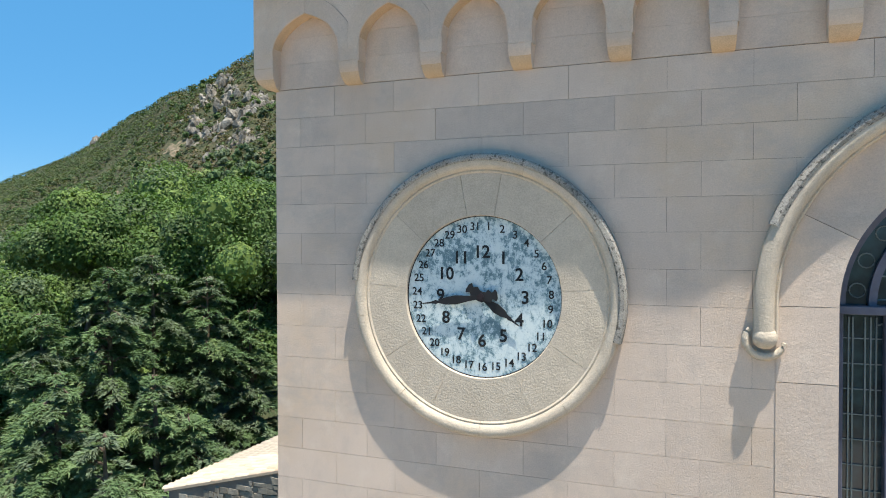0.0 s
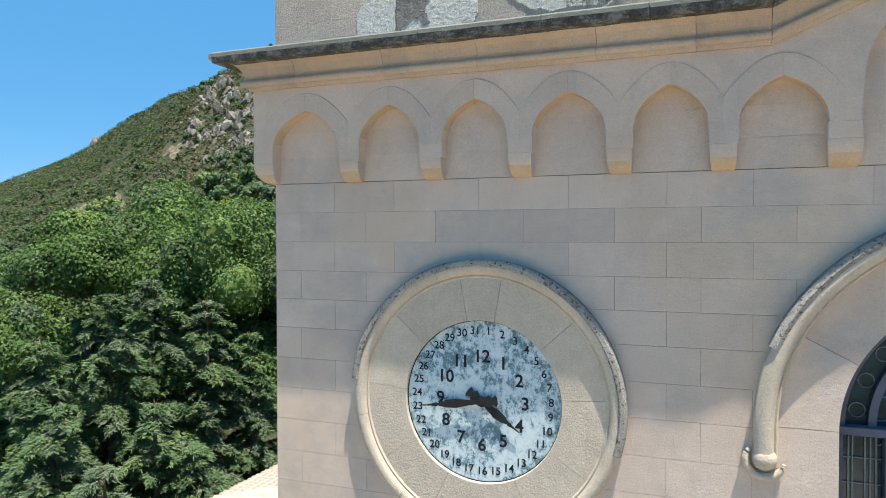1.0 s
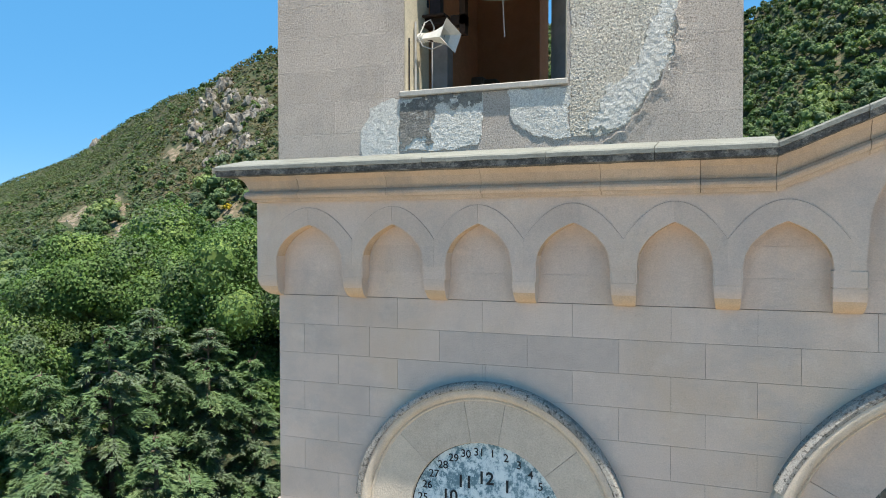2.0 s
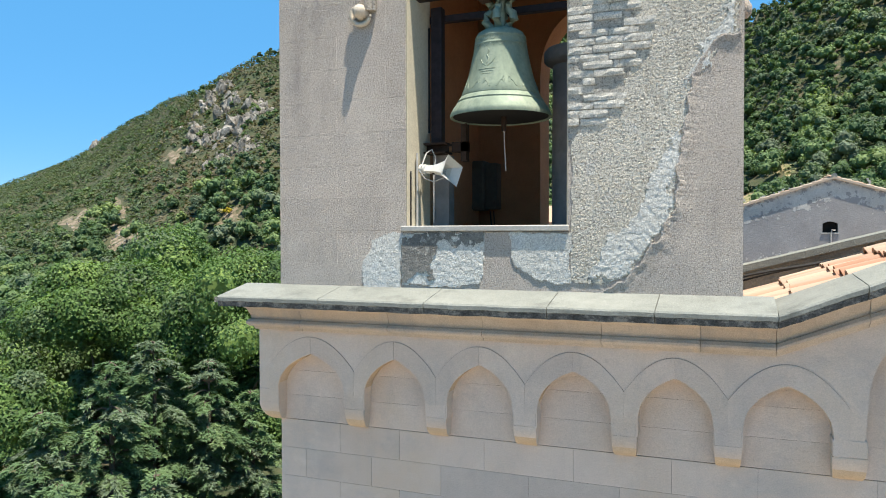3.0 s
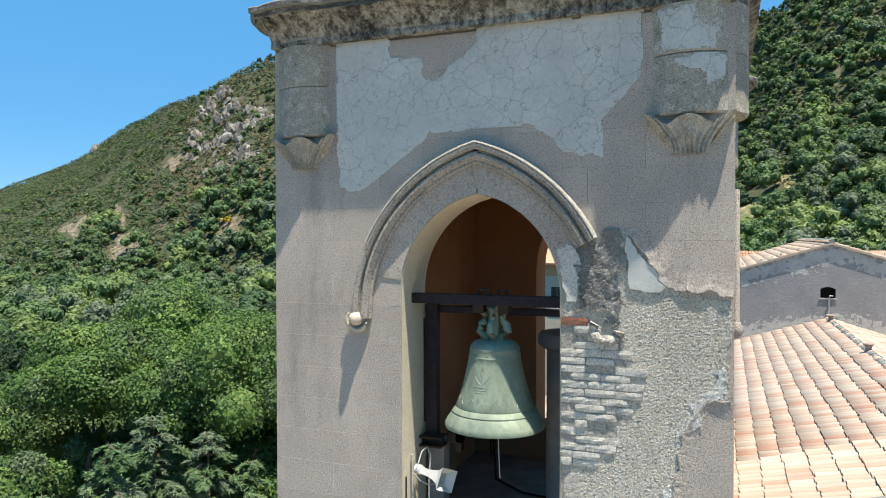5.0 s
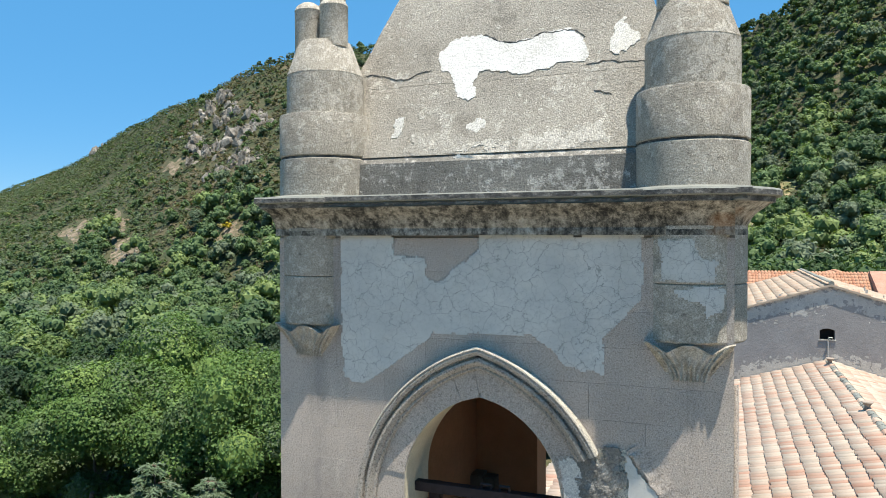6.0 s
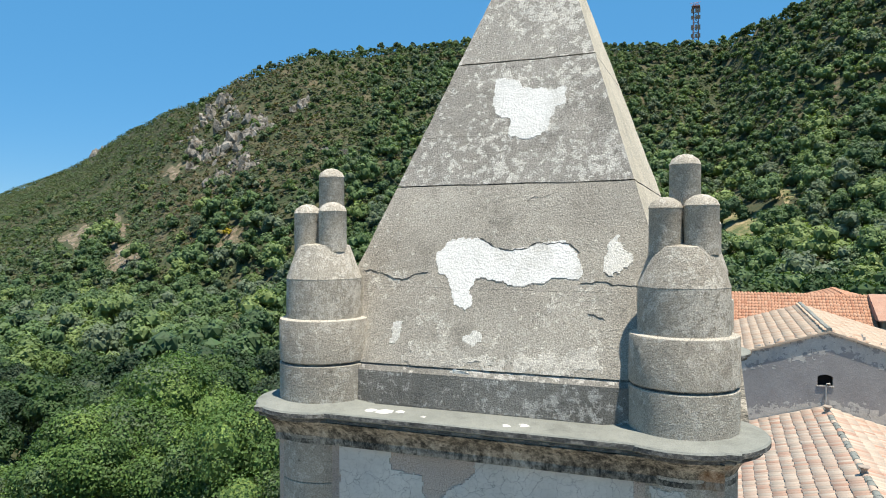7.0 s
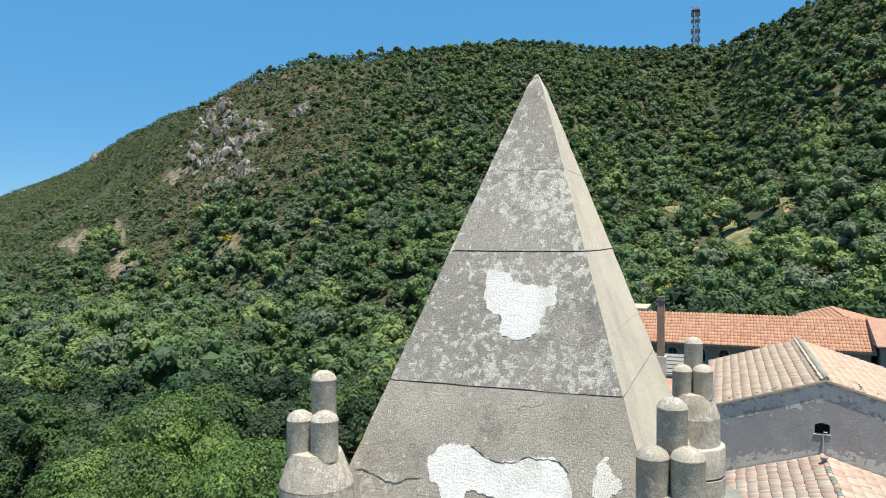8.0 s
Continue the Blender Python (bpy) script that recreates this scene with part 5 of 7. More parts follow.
# ---- pinnacles ----
def pinnacle(name):
    p = thing(name, 0, 0, 0, "grey cement corner pinnacle with three small domed turrets", "pinnacle", "pinnacles at the tower corners")
    wob = 0.012
    put("drum", MB().lathe([(0.49, 18.4), (0.49, 18.818), (0.48, 18.828)], 0, 0, 44, 0, wob), M_TURRET, p, smooth=True)
    put("groove", MB().lathe([(0.468, 18.823), (0.468, 18.857)], 0, 0, 40), M_EDGE, p, "blackened groove", True)
    put("drum", MB().lathe([(0.48, 18.852), (0.49, 18.862), (0.49, 19.278), (0.482, 19.299)], 0, 0, 44, 0, wob), M_TURRET, p, smooth=True)
    put("ledge", MB().lathe([(0.484, 19.292), (0.483, 19.300), (0.4, 19.313)], 0, 0, 44, 0, wob), M_ROUGH, p, "pale worn line on the ledge", True)
    put("drum", MB().lathe([(0.415, 19.307), (0.412, 19.738)], 0, 0, 44, 0, wob), M_TURRET, p, smooth=True)
    put("cone", MB().lathe([(0.414, 19.738), (0.4, 19.777), (0.3, 20.061), (0.28, 20.100), (0.1, 20.129)], 0, 0, 44, 0, wob), M_TURRET, p, smooth=True)
    for x, y, top, r in ((-0.155, -0.08, 20.550, 0.15), (0.155, -0.08, 20.569, 0.152), (0.0, 0.17, 20.961, 0.142)):
        put("turret", MB().lathe([(r, 20.031), (r, top - 0.11), (r + 0.004, top - 0.1), (r * 0.86, top - 0.05), (r * 0.45, top - 0.01), (0.02, top)], x, y, 28, 0, wob), M_TURRET, p, "small domed turret", True)
    return p


first = pinnacle("pinnacle")
for cx, cy in CORNERS[1:]:
    copy_thing(first, pose(cx, cy, 0 if cy < 1 else -0.1))
first.matrix_basis = pose(CORNERS[0][0], CORNERS[0][1], 0)

# ---- spire ----
SPX, SPY, APEX, SLOPE, DEEP = -0.03, 2.87, 24.76, 0.342, 1.27      # DEEP: depth of the plan against its width
spire = thing("spire", SPX, SPY, 18.4, "grey cement pyramid spire with lichen and white repairs", "spire")


def spire_half(z):
    return SLOPE * (APEX + 0.0 - z)


def spire_y(x, z):
    return SPY - DEEP * spire_half(z)


put("plinth", MB().add([(SPX + sx * h, SPY + sy * h * DEEP, z) for h, z in ((2.07, 18.42), (2.06, 18.77), (2.0, 18.85)) for sx, sy in ((-1, -1), (1, -1), (1, 1), (-1, 1))],
    [(0, 1, 5, 4), (1, 2, 6, 5), (2, 3, 7, 6), (3, 0, 4, 7), (4, 5, 9, 8), (5, 6, 10, 9), (6, 7, 11, 10), (7, 4, 8, 11), (8, 9, 10, 11)]), M_PLINTH, spire, "blackened plinth of the spire")
for z0, z1 in ((18.84, 19.636), (19.639, 20.77), (20.786, 21.36), (21.363, 22.294), (22.31, 23.315), (23.32, 24.64)):
    h0, h1 = spire_half(z0), max(0.05, spire_half(z1))
    n = 14
    v, f = [], []
    for k in range(n + 1):
        z = z0 + (z1 - z0) * k / n
        h = max(0.04, spire_half(z)) * (1 if z < 24.5 else 1 - 4 * (z - 24.5))
        for side in range(4):
            for i in range(n):
                t = -1 + 2 * i / n
                x, y = ((t, -1), (1, t), (-t, 1), (-1, -t))[side]
                w = 1 + 0.006 * noise.noise(Vector((x * h * 5 + side, y * h * 5, z * 5))) / max(h, 0.2)
                edge = 0.014 * noise.fractal(Vector((x * h * 2.2 + side, y * h * 2.2, z0 if k == 0 else z1)), 0.6, 2.1, 4) if k in (0, n) and 19 < z < 23 else 0.0
                v.append((SPX + x * h * w, SPY + DEEP * y * h * w, z + edge))
    m = 4 * n
    for k in range(n):
        f += [(k * m + i, k * m + (i + 1) % m, (k + 1) * m + (i + 1) % m, (k + 1) * m + i) for i in range(m)]
    f += [tuple(range(m)), tuple(n * m + i for i in range(m))]
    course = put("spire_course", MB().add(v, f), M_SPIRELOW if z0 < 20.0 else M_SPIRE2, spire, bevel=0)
    # faces turned to +x get the cream tone that carries their sunlight
    course.data.materials.append(M_SUNSIDE)
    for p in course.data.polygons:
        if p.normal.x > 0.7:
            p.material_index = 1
put("spire_core", MB().add([(SPX + sx * (spire_half(z) - 0.03), SPY + sy * (DEEP * spire_half(z) - 0.03), z) for z in (18.86, 23.6) for sx, sy in ((-1, -1), (1, -1), (1, 1), (-1, 1))],
    [(0, 1, 5, 4), (1, 2, 6, 5), (2, 3, 7, 6), (3, 0, 4, 7)]), M_EDGE, spire, "dark joint filling")
wlab = "bright white lime repair"


def crack(line, r=0.006):
    """A dark open crack along a line of (x, z) on the front of the spire."""
    pts = []
    for (x0, z0), (x1, z1) in zip(line, line[1:]):
        n = max(2, int(math.hypot(x1 - x0, z1 - z0) / 0.03))
        for i in range(n):
            x, z = x0 + (x1 - x0) * i / n, z0 + (z1 - z0) * i / n
            z += 0.035 * noise.fractal(Vector((x * 7, z * 7, 1.0)), 0.7, 2.2, 4)
            pts.append((x, spire_y(x, z) - 0.004, z))
    put("crack", MB().tube(pts, [r * (0.4 + 1.2 * abs(noise.noise(Vector((i * 0.35, 0, 0))))) for i in range(len(pts))], 5), M_EDGE, spire, "dark open crack in the cement")


crack([(-0.28, 20.16), (-0.07, 20.08), (0.1, 20.04), (0.3, 20.1), (0.51, 20.14), (0.72, 20.12), (0.84, 19.97)], 0.013)
crack([(-1.62, 19.82), (-1.35, 19.76), (-1.1, 19.72), (-0.8, 19.82)], 0.009)
crack([(0.85, 19.72), (1.1, 19.74), (1.35, 19.7), (1.55, 19.72)], 0.007)
crack([(0.95, 19.42), (1.1, 19.4), (1.15, 19.36)], 0.007)
crack([(-1.25, 20.02), (-1.28, 20.3), (-1.22, 20.55)], 0.003)
crack([(0.2, 20.35), (0.22, 20.6), (0.55, 20.66)], 0.003)
patch("lime_repair", [(-0.76, 19.89), (-0.75, 20.03), (-0.60, 20.14), (-0.41, 20.18), (-0.22, 20.14), (-0.07, 20.06), (0.10, 20.02), (0.30, 20.08), (0.51, 20.12), (0.72, 20.10), (0.84, 19.95), (0.89, 19.83), (0.81, 19.74), (0.61, 19.78), (0.50, 19.70), (0.26, 19.66), (0.04, 19.71), (-0.22, 19.76), (-0.29, 19.64), (-0.24, 19.50), (-0.32, 19.42), (-0.44, 19.46), (-0.51, 19.61), (-0.60, 19.74), (-0.71, 19.78)], M_LIME, spire, spire_y, 0.012, 0.005, 0.003, 14, 0.05, wlab)
patch("lime_repair", [(1.05, 19.90), (1.12, 20.13), (1.21, 20.21), (1.27, 20.07), (1.36, 19.93), (1.26, 19.82), (1.12, 19.80)], M_WHITE, spire, spire_y, 0.012, 0.005, 0.003, 8, 0.05, wlab)
patch("lime_repair", [(-0.35, 21.79), (-0.34, 22.08), (-0.09, 22.07), (-0.04, 21.91), (0.52, 21.88), (0.52, 21.69), (0.38, 21.63), (0.36, 21.36), (0.17, 21.30), (-0.10, 21.32), (-0.10, 21.56), (-0.27, 21.61)], M_LIME, spire, spire_y, 0.012, 0.005, 0.003, 14, 0.05, wlab)
patch("lime_repair", [(-1.15, 19.05), (-1.13, 19.25), (-1.03, 19.27), (-1.03, 19.14), (-1.06, 19.06)], M_WHITE, spire, spire_y, 0.012, 0.004, 0.003, 8, 0.06, wlab)
patch("lime_repair", [(-0.32, 19.12), (-0.20, 19.25), (-0.12, 19.17), (-0.19, 19.06)], M_WHITE, spire, spire_y, 0.012, 0.004, 0.003, 8, 0.06, wlab)
patch("lime_repair", [(-0.44, 18.79), (-0.36, 18.84), (-0.10, 18.77), (-0.19, 18.74)], M_WHITE, spire, lambda x, z: spire_y(x, max(z, 18.88)) - 0.03, 0.014, 0.006, 0.01, 8, 0.03, wlab)
patch("pale_coat", [(-0.93, 18.86), (-0.98, 19.00), (-0.74, 19.05), (-0.64, 19.25), (-0.89, 19.35), (-0.69, 19.56), (-0.54, 19.35), (-0.44, 19.00), (-0.05, 18.91), (0.44, 18.95), (0.94, 19.15), (1.13, 18.91), (0.25, 18.84)], M_PALECOAT, spire, spire_y, 0.014, 0.003, 0.003, 9, 0.16, "pale worn coat on the spire")


# ---- bell and what hangs in the opening ----
bell = thing("bell", 0.013, 0.4, 14.18, "large green-patinated bronze bell with relief ornament, hung in the opening", "bell")
BX, BY, BZ = 0.013, 0.4, 14.18
BELL = [(0.5, 0.02), (0.525, 0.0), (0.53, 0.03), (0.515, 0.06), (0.5, 0.09), (0.46, 0.15), (0.45, 0.16), (0.452, 0.175), (0.42, 0.22), (0.41, 0.225), (0.412, 0.24), (0.375, 0.33), (0.34, 0.45), (0.31, 0.58), (0.285, 0.7), (0.272, 0.76), (0.276, 0.775), (0.27, 0.79), (0.262, 0.85), (0.266, 0.86), (0.258, 0.88), (0.235, 0.915), (0.19, 0.945), (0.1, 0.965), (0.02, 0.97)]
BELL = [(0.945 * r, 0.9 * z) for r, z in BELL]
put("bell_body", MB().lathe(BELL, BX, BY, 64, BZ), M_BRONZE, bell, smooth=True)
put("bell_inside", MB().lathe([(0.47, 0.012), (0.4, 0.14), (0.31, 0.38), (0.23, 0.68), (0.1, 0.82)], BX, BY, 48, BZ), M_DARK, bell, "dark hollow of the bell", True)


def bell_r(h):
    for (r0, h0), (r1, h1) in zip(BELL[1:], BELL[2:]):
        if h0 <= h <= h1:
            return r0 + (r1 - r0) * (h - h0) / max(1e-6, h1 - h0)
    return 0.3


def relief(name, a, h, shape, r=0.006):
    pts = []
    for da, dh in shape:
        rr = bell_r(h + dh) + 0.001
        t = a + da / rr
        pts.append((BX + rr * math.sin(t), BY - rr * math.cos(t), BZ + h + dh))
    put(name, MB().tube(pts, 0.42 * r, 5), M_BRONZE, bell, smooth=True)


for i in range(22):
    a = 2 * math.pi * i / 22
    relief("relief_curl", a, 0.745, [(0.022 * math.cos(t), 0.022 * math.sin(t)) for t in span(0, 5.5, 0.5)], 0.005)
    relief("relief_drop", a, 0.67, [(-0.03, 0.02), (0.0, -0.015), (0.03, 0.02)], 0.005)
for i in range(9):
    a = 2 * math.pi * i / 9 - 0.25
    for s in (-1, 1):
        relief("relief_scroll", a, 0.26, [(s * (0.02 + 0.085 * t), 0.03 * math.sin(5 * t) + 0.02) for t in span(0, 1, 0.1)], 0.007)
        relief("relief_leaf", a, 0.3, [(s * (0.015 + 0.025 * t), 0.045 * math.sin(3.1 * t)) for t in span(0, 1, 0.2)], 0.005)
relief("relief_figure", -0.15, 0.55, [(0, -0.06), (0.015, -0.02), (-0.01, 0.02), (0.01, 0.05), (0, 0.08)], 0.014)
for s in (-1, 1):
    relief("relief_figure", -0.15, 0.46, [(s * 0.01, 0.0), (s * 0.05, 0.03), (s * 0.075, 0.07)], 0.008)
for k in range(3):
    relief("relief_line", -0.15, 0.43 - 0.024 * k, [(t, 0.0) for t in span(-0.09 + 0.02 * k, 0.09 - 0.02 * k, 0.02)], 0.006)
loop_line = [(0.03, 0.85), (0.1, 0.89), (0.145, 0.95), (0.13, 1.01), (0.085, 1.05), (0.085, 1.1), (0.12, 1.15), (0.13, 1.19)]
for dx, dy in ((-1, -0.2), (1, -0.2), (0, -1), (0, 1)):
    put("crown_loop", MB().tube([(BX + dx * q, BY + dy * q, BZ + h) for q, h in loop_line], [0.04, 0.044, 0.046, 0.042, 0.036, 0.036, 0.04, 0.044], 10), M_BRONZE, bell, "bronze loop of the crown", True)
put("crown_post", MB().tube([(BX, BY, BZ + 0.85), (BX, BY, BZ + 1.2)], 0.05, 10), M_BRONZE, bell, smooth=True)
for s in (-1, 1):
    put("hanger_block", MB().box(BX + s * 0.13 - 0.055, BX + s * 0.13 + 0.055, BY - 0.15, BY - 0.02, BZ + 1.13, BZ + 1.22), M_RUST, bell, "wooden hanger block", bevel=0.006)
put("clapper", MB().tube([(BX + 0.03, BY, BZ + 0.2), (BX + 0.035, BY - 0.01, BZ - 0.03), (BX + 0.04, BY - 0.02, BZ - 0.13)], [0.015, 0.03, 0.02], 10), M_RUST, bell, "rusty iron clapper", True)
put("clapper_cord", MB().tube([(BX + 0.04, BY - 0.02, BZ - 0.13), (BX + 0.045, BY - 0.02, BZ - 0.26), (BX + 0.06, BY - 0.02, BZ - 0.52)], 0.006, 6), M_PALECABLE, bell)

frame_ = thing("bell_carrier", -0.06, 0.5, 13.2, "dark iron carrier of the bell with cross beam and post", "bell carrier")
put("beam", MB().box(-0.875, 0.8, 0.24, 0.34, 15.39, 15.49), M_IRON, frame_, bevel=0.005)
put("beam", MB().box(-0.84, 0.76, 0.62, 0.7, 15.26, 15.33), M_IRON, frame_, bevel=0.005)
for x in (-0.06, 0.13):
    put("clamp", MB().tube([(x - 0.05, 0.27, 15.49), (x - 0.05, 0.27, 15.54), (x + 0.05, 0.27, 15.54), (x + 0.05, 0.27, 15.49)], 0.014, 6), M_IRON, frame_)
put("post", MB().box(-0.78, -0.66, 0.52, 0.62, 13.95, 15.39), M_IRON, frame_, bevel=0.005)
put("post_rod", MB().box(-0.84, -0.81, 0.55, 0.58, 14.1, 15.2), M_IRON, frame_)
put("bracket", MB().box(-0.86, -0.58, 0.42, 0.62, 13.87, 13.89).box(-0.86, -0.58, 0.42, 0.62, 13.96, 13.98).box(-0.86, -0.58, 0.5, 0.52, 13.89, 13.96), M_RUST, frame_, "rusty iron bracket")
put("striker", MB().box(-0.58, -0.42, 0.6, 0.72, 13.9, 14.0).box(-0.48, -0.42, 0.6, 0.7, 13.8, 14.2), M_RUST, frame_, "iron bell striker")
put("lower_post", MB().box(-0.8, -0.62, 0.62, 0.78, 12.56, 13.87), M_PIER, frame_, "grey painted post")
pier = thing("round_pier", 0.62, 1.33, 12.56, "round grey plastered pier with a projecting cap", "pier")
put("shaft", MB().lathe([(0.3, 12.56), (0.29, 14.86)], 0.62, 1.33, 36), M_PIER, pier, smooth=True)
put("cap", MB().lathe([(0.3, 14.84), (0.37, 14.88), (0.385, 14.9), (0.385, 14.98), (0.36, 15.02)], 0.62, 1.33, 36), M_PIER, pier, smooth=True)

horn = thing("horn_loudspeaker", -0.78, 0.15, 13.65, "grey-white square horn loudspeaker fixed to the reveal", "loudspeaker")
H0, HD = Vector((-0.73, 0.24, 13.69)), Vector((0.4, -0.12, -0.03)).normalized()
HS = HD.cross(Vector((0, 0, 1))).normalized()
HU = HS.cross(HD)
HS, HU = math.cos(0.4) * HS + math.sin(0.4) * HU, math.cos(0.4) * HU - math.sin(0.4) * HS


def horn_ring(d, w, h, up=0.0):
    c = H0 + HD * d + HU * up
    return [c + HS * sx * w + HU * sy * h for sx, sy in ((-1, -1), (1, -1), (1, 1), (-1, 1))]


rings = [horn_ring(*q) for q in ((0.0, 0.03, 0.03), (0.12, 0.034, 0.034), (0.2, 0.05, 0.045, 0.0), (0.28, 0.075, 0.065, -0.005), (0.35, 0.135, 0.11, -0.01), (0.345, 0.127, 0.102, -0.01), (0.28, 0.066, 0.056, -0.005), (0.2, 0.04, 0.035, 0.0))]
v = [p for r in rings for p in r]
f = [(4 * i + k, 4 * i + (k + 1) % 4, 4 * i + 4 + (k + 1) % 4, 4 * i + 4 + k) for i in range(7) for k in range(4)] + [(0, 1, 2, 3), (28, 29, 30, 31)]
put("horn", MB().add(v, f), M_HORN, horn)
put("driver", MB().tube([H0 - HD * 0.05, H0 + HD * 0.02], 0.05, 14), M_HORN, horn, smooth=True)
put("bracket", MB().tube([H0 + Vector((-0.09, 0.02, 0)), H0, H0 + HD * 0.12 + Vector((0, 0, -0.04))], 0.014, 6), M_RUST, horn, "rusty bracket")
put("cable", MB().tube([(-0.76, 0.15, 13.68), (-0.72, 0.2, 13.6), (-0.62, 0.2, 13.56), (-0.5, 0.2, 13.6), (-0.48, 0.18, 13.68)], 0.006, 6), M_PALECABLE, horn, "pale looped cable")
put("cable", MB().tube([(-0.75, 0.2, 13.72), (-0.74, 0.3, 13.86), (-0.7, 0.35, 13.9), (-0.66, 0.35, 13.82), (-0.66, 0.3, 13.6), (-0.66, 0.3, 13.15)], 0.007, 6), M_PALECABLE, horn, "pale looped cable")
put("conduit", MB().tube([(-0.8, 0.2, 13.12), (-0.8, 0.2, 13.85)], 0.012, 8), M_PALECABLE, horn, "pale conduit")
put("conduit", MB().tube([(-0.815, 0.08, 13.12), (-0.815, 0.08, 13.66)], 0.008, 8), M_CABLE, horn)

cabinet = thing("control_cabinet", -1.4, 4.4, 13.4, "dull grey electrical cabinet on the inner wall", "cabinet")
put("body", MB().box(-1.65, -1.44, 4.3, 4.58, 13.42, 14.2), M_BOX, cabinet, bevel=0.01)
put("door", MB().box(-1.63, -1.46, 4.275, 4.298, 13.44, 14.18), M_BOX, cabinet, bevel=0.005)
put("side_box", MB().box(-1.43, -1.24, 4.34, 4.58, 13.44, 14.16), M_BOX, cabinet, bevel=0.01)
put("lead_in", MB().tube([(-1.4, 4.5, 13.42), (-1.38, 4.5, 13.2), (-1.3, 4.45, 12.57)], 0.012, 6).tube([(-1.34, 4.5, 13.42), (-1.33, 4.5, 13.2), (-1.24, 4.4, 12.57)], 0.01, 6), M_CABLE, cabinet)
cab = thing("floor_cable", -0.4, 2.4, 12.95, "black cable lying on the belfry floor", "cable")
put("run", MB().tube([(-1.2, 4.3, 12.575), (-0.9, 3.4, 12.575), (-0.4, 3.0, 12.575), (0.2, 2.9, 12.575), (0.6, 2.6, 12.575)], 0.014, 6), M_CABLE, cab)

# ---- nave roofs ----
nave = thing("nave", NAVE_X, 15, GROUND, "church nave behind the front, under old clay tiles", "church nave", kind="structure")


def nave_z(x):
    return 12.22 - 0.31 * abs(x - NAVE_X)


put("wall", MB().box(2.25, 2.7, 2.9, 31.0, GROUND, 10.85).box(10.6, 11.0, 2.9, 31, GROUND, 10.85), M_PLASTER, nave)
deck = MB().add([(x, y, nave_z(x) - d) for d in (0.02, 0.15) for y in (2.86, 31.1) for x in (1.9, NAVE_X, 11.36)], [(0, 1, 4, 3), (1, 2, 5, 4), (6, 7, 10, 9), (7, 8, 11, 10), (0, 3, 9, 6), (2, 5, 11, 8)])
put("roof_deck", deck, M_TILEY, nave)
front_z = lambda x: 12.42 + RAKE * (x - 2.46) if x < NAVE_X + 0.3 else 12.42 + RAKE * (2 * NAVE_X + 0.6 - 2.46 - x)
strip_deck = MB().strip(span(1.9, 11.2, 0.3), lambda x: front_z(x) - 0.2, lambda x: front_z(x) - 0.03, 0.3, 2.5)
put("front_deck", strip_deck, M_TILEY, nave)
put("cross_wall", MB().strip(span(2.23, 11.0, 0.25), lambda x: 10.5, lambda x: 12.6 + 0.27 * (x - 2.28) if x < NAVE_X else 13.77 - 0.27 * (x - NAVE_X), 2.5, 2.8), M_RUBBLE, nave, "dark weathered face of the cross wall")
put("cross_coping", MB().strip(span(2.24, 11.0, 0.2), lambda x: 12.604 + 0.27 * (x - 2.28) if x < NAVE_X else 13.78 - 0.27 * (x - NAVE_X), lambda x: (12.68 if x < NAVE_X else 12.68) + 0.27 * (min(x, 2 * NAVE_X - x) - 2.28) + 0.006 * noise.noise(Vector((x * 9, 0, 0))), 2.42, 2.95), M_COPING, nave, "grey coping of the cross wall")
wires = thing("roof_cable", 3.5, 2.4, 12.55, "black cables slung along the cross wall", "cable")
put("run", MB().tube([(x, 2.36, 12.56 + 0.27 * (x - 2.28) - 0.05 * math.sin((x - 2.28) * 1.7) ** 2) for x in span(2.24, 6.6, 0.15)], 0.018, 6), M_CABLE, wires)
put("run", MB().tube([(x, 2.39, 12.5 + 0.27 * (x - 2.28) + 0.02 * math.sin(x * 3)) for x in span(2.24, 6.6, 0.15)], 0.012, 6), M_CABLE, wires)


def tile_shape(length, w0, w1, h, seg=6):
    """One half-round clay tile, its low end at the origin, rising along +x, with thickness."""
    v, f = [], []
    for x, w in ((0.0, w0), (length, w1)):
        for o in (0.0, 0.02):
            for k in range(seg + 1):
                a = math.pi * k / seg
                v.append((x, -(w - o) * math.cos(a), (h - o) * math.sin(a) * (w / w0)))
    m = seg + 1
    for k in range(seg):
        f += [(k, k + 1, 2 * m + k + 1, 2 * m + k), (m + k + 1, m + k, 3 * m + k, 3 * m + k + 1), (k + 1, k, m + k, m + k + 1)]
    return v, f


TILE_LEN, TILE_EXP, TILE_PITCH = 0.56, 0.47, 0.235
tv, tf = tile_shape(TILE_LEN, 0.118, 0.1, 0.072)
tile_me = MB().add(tv, tf).data("tile", M_TILE, True)
tile_me2 = MB().add(tv, tf).data("tile", M_TILE2, True)


